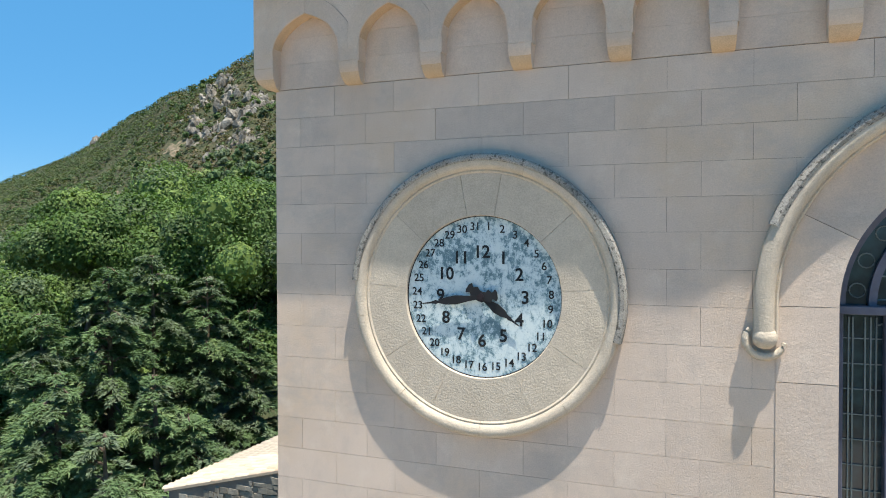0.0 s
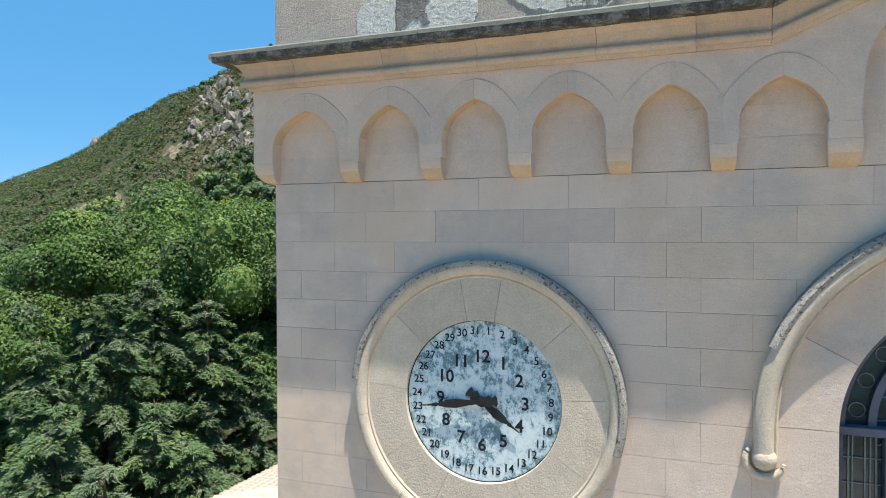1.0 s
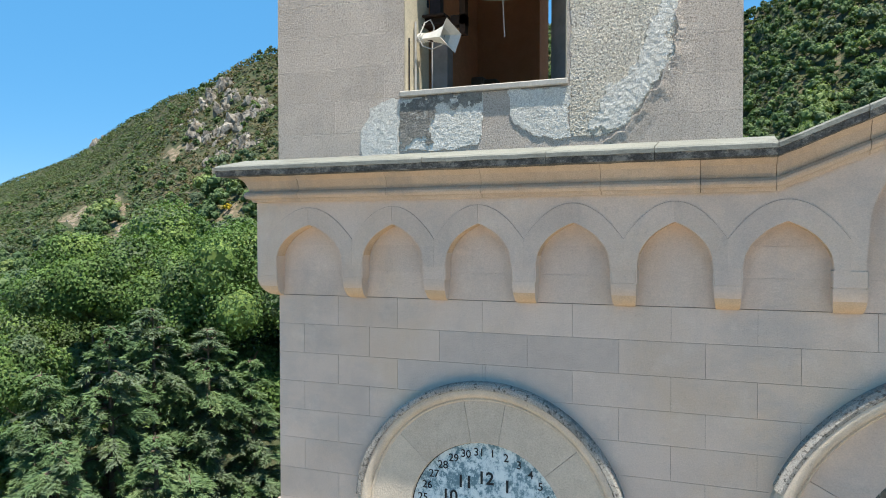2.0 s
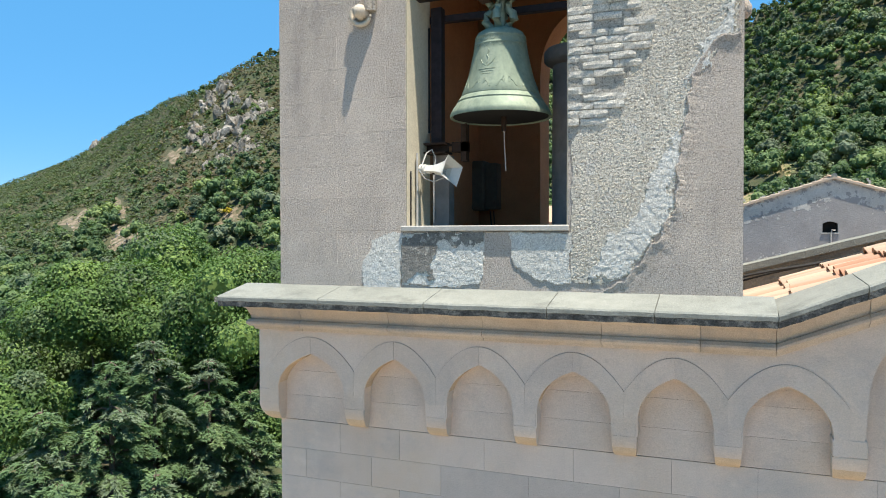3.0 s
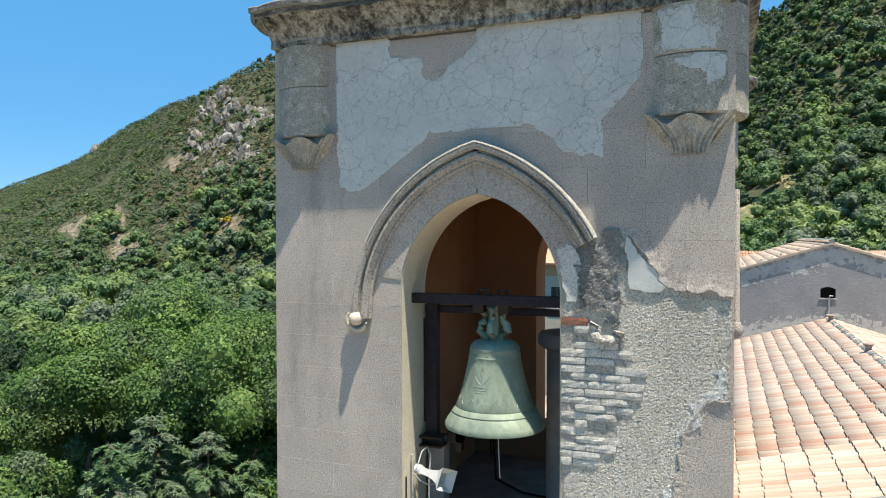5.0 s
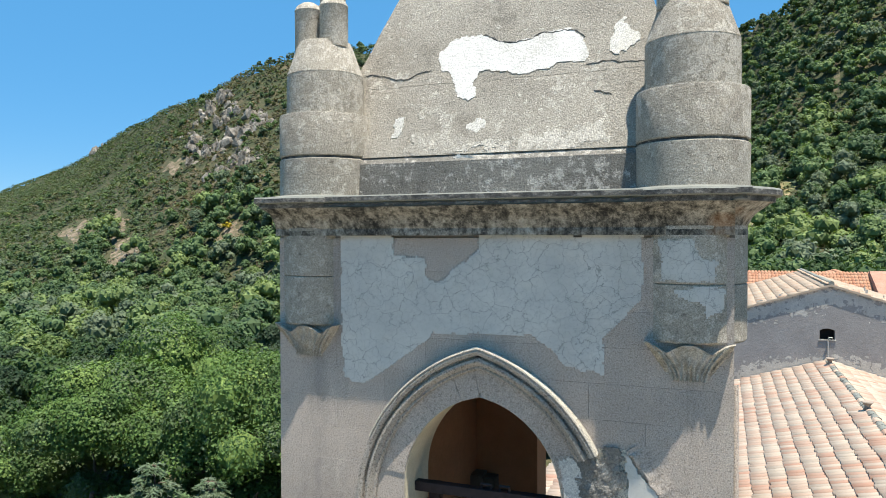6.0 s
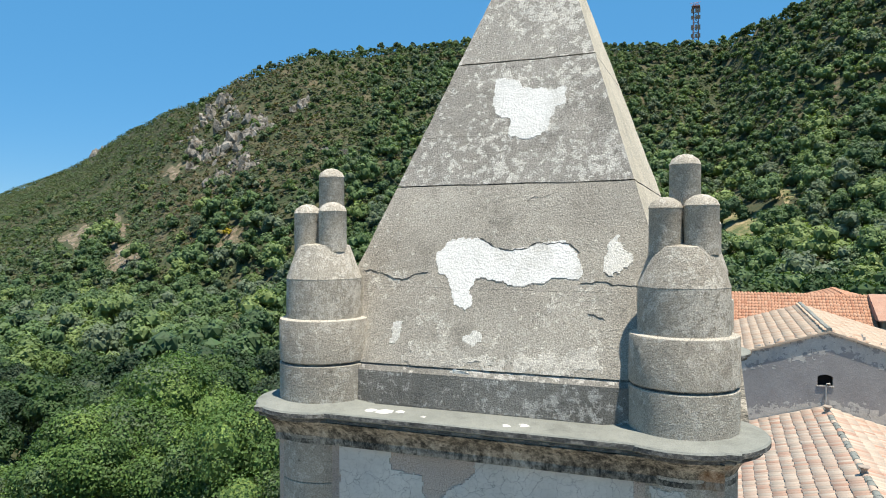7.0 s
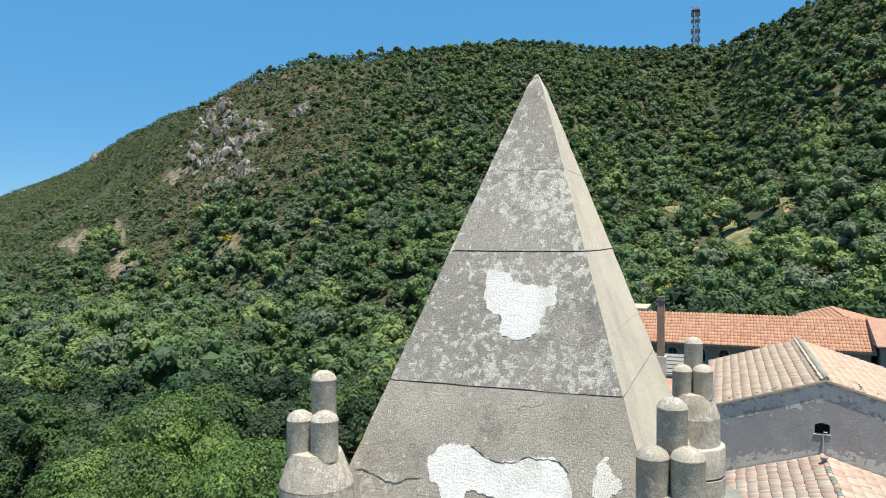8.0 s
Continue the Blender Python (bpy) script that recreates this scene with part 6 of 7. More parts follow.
def lay(z_at, x0, x1, y0, y1, side, near, me, parent, field_mat, slope, exp=TILE_EXP, pitch=TILE_PITCH, scale=1.0):
    """Lay tiles course by course up a slope that rises along +x (side 1) or -x (side -1). near(x, y): a tile of its own there."""
    V, Q = [], []
    base = np.array(tv) * scale
    tilt = math.atan(slope)
    rng = random.Random(5)
    ny = int((y1 - y0) / pitch)
    nx = int((x1 - x0) / (exp * math.cos(tilt))) + 1
    for i in range(nx):
        for k in range(ny):
            d = i * exp * math.cos(tilt)
            x = x0 + d + rng.uniform(-0.025, 0.025) if side > 0 else x1 - d + rng.uniform(-0.025, 0.025)
            y = y0 + (k + 0.5) * pitch + rng.uniform(-0.012, 0.012)
            lift = 0.0 + rng.uniform(0, 0.012)
            m = Matrix.Translation((x, y, z_at(x) + lift)) @ Euler((rng.uniform(-0.05, 0.05), -tilt + 0.075 + rng.uniform(-0.02, 0.02), (0 if side > 0 else math.pi) + rng.uniform(-0.04, 0.04))).to_matrix().to_4x4()
            if near(x, y):
                ob = new("tile", me)
                ob.matrix_basis = m
                under(ob, parent)
            else:
                a = np.array(m)
                V.append(base @ a[:3, :3].T + a[:3, 3])
    if V:
        nb = len(tv)
        F = [tuple(j + q * nb for j in f4) for q in range(len(V)) for f4 in tf]
        mesh = cloud_mesh("tile_field", np.concatenate(V), F, field_mat)
        tagged(put("tile_field", mesh, field_mat, parent, "rows of half-round clay tiles"), kind="stuff")


lay(front_z, 2.26, 6.9, 0.34, 2.42, 1, lambda x, y: x < 4.8, tile_me2, nave, M_TILEJ, RAKE, 0.42)
lay(nave_z, 2.0, NAVE_X - 0.2, 2.95, 31.0, 1, lambda x, y: y < 11.0 and 2.4 < x < 5.4, tile_me, nave, M_TILEJ, 0.31)
lay(nave_z, NAVE_X + 0.2, 11.3, 2.95, 31.0, -1, lambda x, y: False, tile_me, nave, M_TILEJ, 0.31)
for i in range(58):
    y = 3.0 + 0.48 * i
    mb = MB().add(*tile_shape(0.56, 0.14, 0.12, 0.11))
    ob = put("ridge_tile", mb, M_COPING if i % 3 else M_TILE, nave, smooth=True)
    ob.matrix_basis = pose(NAVE_X + random.uniform(-0.02, 0.02), y, 12.2, -2, 0, 90)
for y in (29.6, 20.6, 12.0):
    mb = MB().lathe([(0.1, 0.0), (0.09, 0.22), (0.14, 0.3), (0.19, 0.34), (0.17, 0.37)], NAVE_X - 0.05, y, 14, 12.15, 0.1)
    put("vent_pot", mb, M_CONVENT, nave, "brown clay vent pot at the ridge", True)

# ---- houses behind ----
gable = thing("gable_house", 6.8, 38, GROUND, "grey rendered gable house with an old tiled roof", "house")
GX, GY0, GY1, GZ, GS = 6.8, 31.2, 45.0, 15.62, 0.315
gw = MB()
gl, gr = 1.7, 13.5
vx, vz0, vz1, vw = 6.66, 13.13, 13.65, 0.32
top = lambda x: GZ - GS * abs(x - GX)
gw.strip(span(gl, vx - vw, 0.3), lambda x: GROUND, top, GY0, GY0 + 0.4)
gw.strip(span(vx - vw, vx + vw, 0.1), lambda x: vz1 - 0.1 * ((x - vx) / vw) ** 2, top, GY0, GY0 + 0.4)
gw.box(vx - vw, vx + vw, GY0, GY0 + 0.4, GROUND, vz0)
gw.strip(span(vx + vw, gr, 0.3), lambda x: GROUND, top, GY0, GY0 + 0.4)
put("wall", gw, M_GREYWALL, gable)
put("side_wall", MB().box(gl, gl + 0.4, GY0 + 0.4, GY1, GROUND, top(gl) - 0.1), M_GREYWALL, gable)
put("side_wall", MB().box(gr - 0.4, gr, GY0 + 0.4, GY1, GROUND, top(gr) - 0.1), M_GREYWALL, gable)
put("rear_wall", MB().strip(span(gl, gr, 0.3), lambda x: GROUND, top, GY1 - 0.4, GY1), M_GREYWALL, gable)
put("vent_hole", MB().box(vx - vw + 0.02, vx + vw - 0.02, GY0 + 0.25, GY0 + 0.3, vz0, vz1), M_DARK, gable, "dark attic vent")
put("vent_sill", MB().box(vx - vw - 0.05, vx + vw + 0.05, GY0 - 0.05, GY0 + 0.2, vz0 - 0.05, vz0), M_PALEWALL, gable)
put("pipe", MB().tube([(vx + 0.2, GY0 - 0.05, vz0 + 0.1), (vx + 0.05, GY0 - 0.12, vz0 + 0.12), (vx + 0.02, GY0 - 0.1, vz0 - 0.1), (vx + 0.02, GY0 - 0.06, vz0 - 0.9)], 0.03, 8), M_PALEWALL, gable)
# pale band under the verge and along the roof below
patch("verge_wash", [(gl, top(gl) - 0.02), (GX, GZ - 0.02), (gr, top(gr) - 0.02), (gr, top(gr) - 0.7), (9.0, 14.1), (GX + 0.6, 14.9), (GX, 14.75), (4.6, 14.2), (gl, top(gl) - 0.75)], M_PALEWALL, gable, lambda x, z: GY0, 0.05, 0.003, 0.004, 2, 0.5, "pale washed band under the verge")
patch("foot_wash", [(2.0, 10.9), (2.0, 11.4), (3.6, 11.75), (4.5, 12.1), (5.6, 12.15), (6.3, 12.4), (8.0, 12.3), (11, 11.5), (11, 10.9)], M_PALEWALL, gable, lambda x, z: GY0, 0.05, 0.003, 0.004, 2, 0.5, "pale washed foot of the gable")
roofg = MB().add([(x, y, top(x) + d) for d in (0.0, 0.1) for y in (GY0 - 0.12, GY1 + 0.15) for x in (gl - 0.3, GX, gr + 0.3)], [(0, 1, 4, 3), (1, 2, 5, 4), (6, 7, 10, 9), (7, 8, 11, 10), (0, 3, 9, 6), (2, 5, 11, 8), (0, 1, 7, 6), (1, 2, 8, 7), (3, 4, 10, 9), (4, 5, 11, 10)])
put("roof", roofg, M_TILEY, gable)
lay(lambda x: top(x) + 0.1, gl - 0.3, GX - 0.1, GY0 - 0.1, GY1 + 0.1, 1, lambda x, y: False, tile_me, gable, M_TILEY, GS)
lay(lambda x: top(x) + 0.1, GX + 0.1, gr + 0.3, GY0 - 0.1, GY1 + 0.1, -1, lambda x, y: False, tile_me, gable, M_TILEY, GS)
put("ridge", MB().tube([(GX + 0.05 * noise.noise(Vector((y, 0, 0))), y, GZ + 0.14) for y in span(GY0 - 0.1, GY1 + 0.1, 0.5)], 0.13, 8), M_COPING, gable, "mortared ridge")

convent = thing("convent_wing", 4, 72, GROUND, "long brown building with red tiled roof and small arched windows", "building")
CY0, CY1, CZE, CZR = 68.0, 76.0, 11.75, 14.25
CA, CB = -7.5, 14.8
holes = [(x, 10.72, 0.42) for x in (-4.9, -2.4, 0.24, 2.35, 4.9, 7.4, 9.9, 12.6)]
prev = CA
for hx, hz, hw in holes:
    put("wall_bay", MB().box(prev, hx - hw, CY0, CY0 + 0.5, 0, CZE), M_CONVENT, convent)
    put("wall_bay", MB().box(hx - hw, hx + hw, CY0, CY0 + 0.5, 0, hz - 0.6), M_CONVENT, convent)
    put("window_head", MB().strip(span(hx - hw, hx + hw, 0.06), lambda x, hx=hx, hw=hw, hz=hz: hz + 0.3 + 0.3 * math.sqrt(max(0, 1 - ((x - hx) / hw) ** 2)), lambda x: CZE, CY0, CY0 + 0.5), M_CONVENT, convent)
    prev = hx + hw
put("wall_bay", MB().box(prev, CB, CY0, CY0 + 0.5, 0, CZE), M_CONVENT, convent)
for x0, x1, y0, y1 in ((CA, CA + 0.5, CY0 + 0.5, CY1), (CB - 0.5, CB, CY0 + 0.5, CY1), (CA, CB, CY1, CY1 + 0.5)):
    put("wall", MB().box(x0, x1, y0, y1, 0, CZE), M_CONVENT, convent)
for hx, hz, hw in holes:
    w = put("window", MB().box(hx - hw, hx + hw, CY0 + 0.3, CY0 + 0.34, hz - 0.6, hz + 0.6), M_GLASS, convent, "small arched window")
    sub("frame", MB().box(hx - 0.03, hx + 0.03, CY0 + 0.25, CY0 + 0.29, hz - 0.6, hz + 0.58).box(hx - hw, hx + hw, CY0 + 0.25, CY0 + 0.29, hz + 0.1, hz + 0.16), M_WOODSTEP, w)
    sub("surround", MB().sweep(arc(hx, hz + 0.3, 0.0, radians(-90), radians(90), 14), [(0.43, CY0 - 0.03), (0.58, CY0 - 0.03), (0.58, CY0 + 0.02), (0.43, CY0 + 0.02)]), M_ORANGEWALL, w)
mid = (CY0 + CY1) / 2
put("roof", MB().add([(x, y, z + d) for d in (0, 0.12) for x in (CA - 0.4, CB + 0.4) for y, z in ((CY0 - 0.5, CZE), (mid, CZR), (CY1 + 1, CZE - 0.3))], [(0, 1, 4, 3), (1, 2, 5, 4), (6, 7, 10, 9), (7, 8, 11, 10), (0, 3, 9, 6), (2, 5, 11, 8), (0, 1, 7, 6), (1, 2, 8, 7), (3, 4, 10, 9), (4, 5, 11, 10)]), M_TILER, convent)
V, rngc = [], random.Random(9)
cs = (CZR - CZE) / (mid - CY0 + 0.5)
base = np.array(tv) * np.array([1.0, 1.25, 1.25])
for i in range(int((CB - CA + 0.8) / 0.3)):
    for k in range(10):
        y = CY0 - 0.5 + k * 0.46
        a = np.array(Matrix.Translation((CA - 0.4 + (i + 0.5) * 0.3, y, CZE + 0.12 + cs * (y - CY0 + 0.5))) @ Euler((0, -math.atan(cs) + 0.03, 0)).to_matrix().to_4x4())
        rot = np.array(Euler((0, 0, math.pi / 2)).to_matrix())
        tl = np.array(Euler((math.atan(cs) - 0.03, 0, 0)).to_matrix())
        V.append(base @ rot.T @ tl.T + a[:3, 3])
F = [tuple(j + q * len(tv) for j in f4) for q in range(len(V)) for f4 in tf]
tagged(put("tile_field", cloud_mesh("tile_field", np.concatenate(V), F, M_TILER), M_TILER, convent, "rows of red clay tiles"), kind="stuff")
put("eaves", MB().box(CA - 0.4, CB + 0.4, CY0 - 0.48, CY0 - 0.02, CZE - 0.14, CZE - 0.02), M_CONVENT, convent)

wing = thing("end_pavilion", 20, 72, GROUND, "brick pavilion with red tiled roof and an arched opening", "building")
put("wall", MB().box(15.4, 17.2, 67.0, 76, 0, 12.6).strip(span(17.2, 19.4, 0.1), lambda x: 10.6 + 1.1 * math.sqrt(max(0, 1 - ((x - 18.3) / 1.1) ** 2)), lambda x: 12.6, 67.0, 76).box(19.4, 27, 67.0, 76, 0, 12.6).box(17.2, 19.4, 67, 76, 0, 8.8), M_CONVENT, wing)
put("arch_glass", MB().box(17.2, 19.4, 67.6, 67.7, 8.8, 11.8), M_DARK, wing, "dark arched opening")
put("arch_ring", MB().sweep(arc(18.3, 10.6, 0.0, radians(-90), radians(90), 20), [(1.08, 66.95), (1.32, 66.95), (1.32, 67.1), (1.08, 67.1)]), M_ORANGEWALL, wing, "brick arch")
put("roof", MB().add([(x, y, z) for x in (15.0, 27.4) for y, z in ((66.5, 12.5), (66.5, 12.62), (71.5, 14.6), (76.5, 12.6))], [(0, 1, 5, 4), (1, 2, 6, 5), (2, 3, 7, 6), (0, 4, 7, 3), (0, 1, 2, 3), (4, 5, 6, 7)]), M_REDROOF, wing)
gab2 = thing("rear_roof", 11, 82, GROUND, "pinkish tiled gable roof behind the long building", "building")
put("wall", MB().strip(span(9.5, 19.5, 0.5), lambda x: 0, lambda x: 13.5 - 0.27 * abs(x - 14.5), 80, 81), M_PALEWALL, gab2)
put("roof", MB().add([(x, y, 13.65 - 0.27 * abs(x - 14.5) + d) for d in (0, 0.15) for y in (79.7, 92) for x in (9.2, 14.5, 19.8)], [(0, 1, 4, 3), (1, 2, 5, 4), (6, 7, 10, 9), (7, 8, 11, 10), (0, 3, 9, 6), (2, 5, 11, 8), (0, 1, 7, 6), (1, 2, 8, 7)]), M_TILER, gab2)
lay(lambda x: 13.8 - 0.27 * abs(x - 14.5), 9.2, 14.4, 79.8, 92, 1, lambda x, y: False, tile_me, gab2, M_TILER, 0.27, 0.47, 0.26)
lay(lambda x: 13.8 - 0.27 * abs(x - 14.5), 14.6, 19.8, 79.8, 92, -1, lambda x, y: False, tile_me, gab2, M_TILER, 0.27, 0.47, 0.26)

chimney = thing("chimney", -2.1, 49.85, 4, "tall slim brown brick chimney with a sooty top", "chimney")
put("shaft", MB().box(-2.36, -1.84, 49.6, 50.12, 4, 17.55), M_BROWNBRICK, chimney, bevel=0.01)
put("cap", MB().box(-2.42, -1.78, 49.54, 50.18, 17.552, 17.64).box(-2.36, -1.84, 49.6, 50.12, 17.642, 17.85), M_EDGE, chimney, "sooty chimney top")
put("foot", MB().box(-2.5, -1.7, 49.46, 50.26, 4, 13.35), M_PALEWALL, chimney, "pale mortar collar")
shed = thing("low_outbuildings", 0, 50, 4, "low outbuildings under grey and dark red roofs", "outbuilding")
put("wall", MB().box(-7, 1.6, 46.0, 54.0, GROUND, 10.7), M_RUBBLE, shed)
put("roof", MB().add([(x, y, z) for x in (-7.3, 1.69) for y, z in ((45.6, 10.75), (45.6, 10.9), (49.6, 11.75))], [(0, 1, 4, 3), (1, 2, 5, 4), (0, 3, 5, 2), (0, 1, 2), (3, 4, 5)]), M_REDROOF, shed)
put("roof", MB().add([(x, y, z) for x in (-7.3, -0.35) for y, z in ((49.7, 11.9), (49.7, 12.05), (54.4, 12.85))], [(0, 1, 4, 3), (1, 2, 5, 4), (0, 3, 5, 2), (0, 1, 2), (3, 4, 5)]), M_GREYROOF, shed, "grey sheet roof")
for k in range(5):
    put("sheet_step", MB().box(-7.32, -0.33, 49.9 + 0.9 * k, 50.05 + 0.9 * k, 12.0 + 0.153 * k, 12.17 + 0.153 * k), M_GREYROOF, shed)
yard_wall = thing("yard_wall", 2, 56, GROUND, "rubble stone wall beside the outbuildings", "wall")
put("wall", MB().box(-1.0, 5.5, 56.0, 56.6, GROUND, 11.6), M_RUBBLE, yard_wall)
rngw = random.Random(5)
for row in range(9):
    x = -1.0
    while x < 5.0:
        w = rngw.uniform(0.25, 0.6)
        put("stone", MB().box(x + 0.02, x + w - 0.02, 55.9 - rngw.uniform(0.0, 0.08), 56.0, 8.9 + 0.3 * row + 0.02, 9.18 + 0.3 * row), M_RUBBLE, yard_wall, bevel=0.02)
        x += w
far_house = thing("far_cottage", -9, 92, 8, "ruined pale cottage at the edge of the wood", "cottage")
put("wall", MB().box(-12, -7.5, 92, 98, 4, 12.6), M_PALEWALL, far_house)
put("roof", MB().box(-12.3, -7.2, 91.7, 98.3, 12.6, 12.8), M_TILEY, far_house)

# low rubble building beside the tower
hut = thing("rubble_outbuilding", -10, 11, GROUND, "rubble stone outbuilding with a pale tiled lean-to roof", "outbuilding")
HY = 9.0
hz = lambda x: 2.7 + 0.2586 * (x + 12.14)
put("wall", MB().strip(span(-12.0, -4.0, 0.4), lambda x: -4, lambda x: hz(x) - 0.12, HY, HY + 8.3), M_JOINT, hut)
rng = random.Random(3)
zb = 0.5
while zb < 6.6:
    h = rng.uniform(0.1, 0.2)
    x = -12.2
    while x < -6.3:
        w = rng.uniform(0.12, 0.34)
        if zb + h < hz(x) - 0.16 and zb > hz(x) - 2.2:
            mb = MB().box(x, x + w - 0.02, HY - rng.uniform(0.02, 0.06), HY + 0.05, zb, zb + h - 0.02)
            mb.v = [(a + rng.uniform(-0.03, 0.03), b, c + rng.uniform(-0.025, 0.025)) for a, b, c in mb.v]
            put("stone", mb, M_RUBBLE, hut)
        x += w
    zb += h
M_TILEC = tiles("cream_clay_tile", (0.52, 0.42, 0.325), (0.58, 0.49, 0.385), (0.48, 0.34, 0.25), (0.45, 0.4, 0.33), 0.5)
tile_cream = MB().add(tv, tf).data("tile", M_TILEC, True)
put("roof", MB().strip(span(-12.12, -4.0, 0.4), lambda x: hz(x) - 0.12, lambda x: hz(x) - 0.05, HY - 0.06, HY + 8.5), M_TILEY, hut)
lay(lambda x: hz(x) - 0.05, -12.2, -5.5, HY - 0.06, HY + 8.5, 1, lambda x, y: y < HY + 2.2, tile_cream, hut, M_TILEC, 0.2586, 0.42)

# ---- seen through the bell stage ----
annex = thing("tower_annex", 0, 9, GROUND, "low annex behind the tower under pale clay tiles", "annex")
put("wall", MB().box(-2.2, 1.85, 5.85, 14.0, GROUND, 11.7), M_PLASTER, annex)
ax = lambda x: 11.75 + 0.16 * (x + 2.2)
put("roof", MB().strip(span(-2.25, 1.88, 0.4), lambda x: ax(x) - 0.03, lambda x: ax(x), 5.84, 14.2), M_TILEY, annex)
lay(ax, -2.25, 1.8, 5.9, 14.2, 1, lambda x, y: False, tile_me, annex, M_TILEJ, 0.16)
house = thing("ochre_house", -10.5, 50, 4, "ochre house with cream lower wall and pinkish tiled roof", "house")
HX0, HX1, HYF, HYB = -14.5, -7.6, 47.0, 55.0
wx, wz = -9.6, 11.4
put("wall", MB().box(HX0, wx - 0.45, HYF, HYF + 0.4, 2, 13.0).box(wx + 0.45, HX1, HYF, HYF + 0.4, 2, 13.0).box(wx - 0.45, wx + 0.45, HYF, HYF + 0.4, 2, wz - 0.8).box(wx - 0.45, wx + 0.45, HYF, HYF + 0.4, wz + 0.8, 13.0), M_REVEAL, house, "cream plastered wall")
put("upper_band", MB().box(HX0 - 0.02, HX1 + 0.02, HYF - 0.03, HYF + 0.4, 13.004, 13.9), M_ORANGEWALL, house, "ochre painted band under the eaves")
put("side_wall", MB().box(HX0, HX0 + 0.4, HYF + 0.4, HYB, 2, 13.9), M_REVEAL, house)
put("side_wall", MB().box(HX1 - 0.4, HX1, HYF + 0.4, HYB, 2, 13.9), M_REVEAL, house)
put("rear_wall", MB().box(HX0, HX1, HYB, HYB + 0.4, 2, 13.9), M_REVEAL, house)
wnd = put("window", MB().box(wx - 0.45, wx + 0.45, HYF + 0.2, HYF + 0.24, wz - 0.8, wz + 0.8), M_GLASS, house)
sub("frame", MB().box(wx - 0.04, wx + 0.04, HYF + 0.15, HYF + 0.2, wz - 0.8, wz + 0.8), M_WOODSTEP, wnd)
sub("sill", MB().box(wx - 0.55, wx + 0.55, HYF - 0.1, HYF + 0.1, wz - 0.9, wz - 0.8), M_PALEWALL, wnd)
put("roof", MB().add([(x, y, z + d) for d in (0, 0.12) for x in (HX0 - 0.4, HX1 + 0.4) for y, z in ((HYF - 0.5, 13.9), ((HYF + HYB) / 2, 15.3), (HYB + 0.9, 13.9))], [(0, 1, 4, 3), (1, 2, 5, 4), (6, 7, 10, 9), (7, 8, 11, 10), (0, 3, 9, 6), (2, 5, 11, 8), (0, 1, 7, 6), (1, 2, 8, 7), (3, 4, 10, 9), (4, 5, 11, 10)]), M_TILER, house)


# ---- land ----
EYE0 = Vector((2.15, -6.45, 0))
AHEAD = Vector((-0.365, 0.931, 0)).normalized()
RIGHT = Vector((AHEAD.y, -AHEAD.x, 0))
# for each bearing: tangent of the bearing, tangent of the skyline's height, distance of the ridge, foot of the slope, its height, steepening
HILLS = np.array([
    (-0.75, 0.035, 640, 235, -2, 1.0), (-0.617, 0.056, 620, 235, -1, 1.0), (-0.49, 0.113, 600, 225, 0, 1.0), (-0.38, 0.177, 450, 215, 0, 1.0), (-0.27, 0.224, 400, 205, 0, 1.0),
    (-0.176, 0.255, 400, 180, -2, 1.15), (-0.066, 0.27, 415, 140, -3, 1.35), (0.17, 0.276, 430, 105, 3, 1.6), (0.31, 0.268, 425, 95, 6, 1.9), (0.383, 0.262, 420, 90, 7, 2.1),
    (0.473, 0.315, 335, 88, 7, 2.2), (0.56, 0.365, 310, 88, 7, 2.2), (0.62, 0.39, 300, 88, 7, 2.2), (0.75, 0.4, 300, 88, 7, 2.2)])


def land(x, y, rough=True):
    """Height of the ground; arrays."""
    x, y = np.asarray(x, float), np.asarray(y, float)
    d = (x - EYE0.x) * AHEAD.x + (y - EYE0.y) * AHEAD.y
    u = (x - EYE0.x) * RIGHT.x + (y - EYE0.y) * RIGHT.y
    a = np.clip(u / np.maximum(d, 1.0), -0.75, 0.75)
    s, dr, d0, z0, p = (np.interp(a, HILLS[:, 0], HILLS[:, i]) for i in range(1, 6))
    zr = 18.5 + s * dr
    t = (d - d0) / (dr - d0)
    up = z0 + (zr - z0) * np.clip(t, 0, 1) ** p
    up = np.where(t > 1, zr - 0.12 * (d - dr) - 0.0006 * np.minimum(d - dr, 400) ** 2, up)
    left = np.clip((0.1 - a) / 0.5, 0, 1)
    near = GROUND + (z0 - GROUND - 6 * left) * np.clip(d / d0, 0, 1) + 6 * left * np.clip((d / d0 - 0.6) / 0.4, 0, 1)
    z = np.where(t > 0, up, np.where(d > 0, near, GROUND))
    if rough:
        far = np.clip((d - 40) / 150, 0, 1)
        z = z + far * (1.6 * np.sin(x * 0.043 + 1.3 * np.sin(y * 0.031)) + 1.2 * np.sin(y * 0.061 + 2 * np.sin(x * 0.027)))
    return np.maximum(z, -60)


na, nr = 360, 130
radius = np.concatenate([[0.0], np.geomspace(4, 4500, nr - 1)])
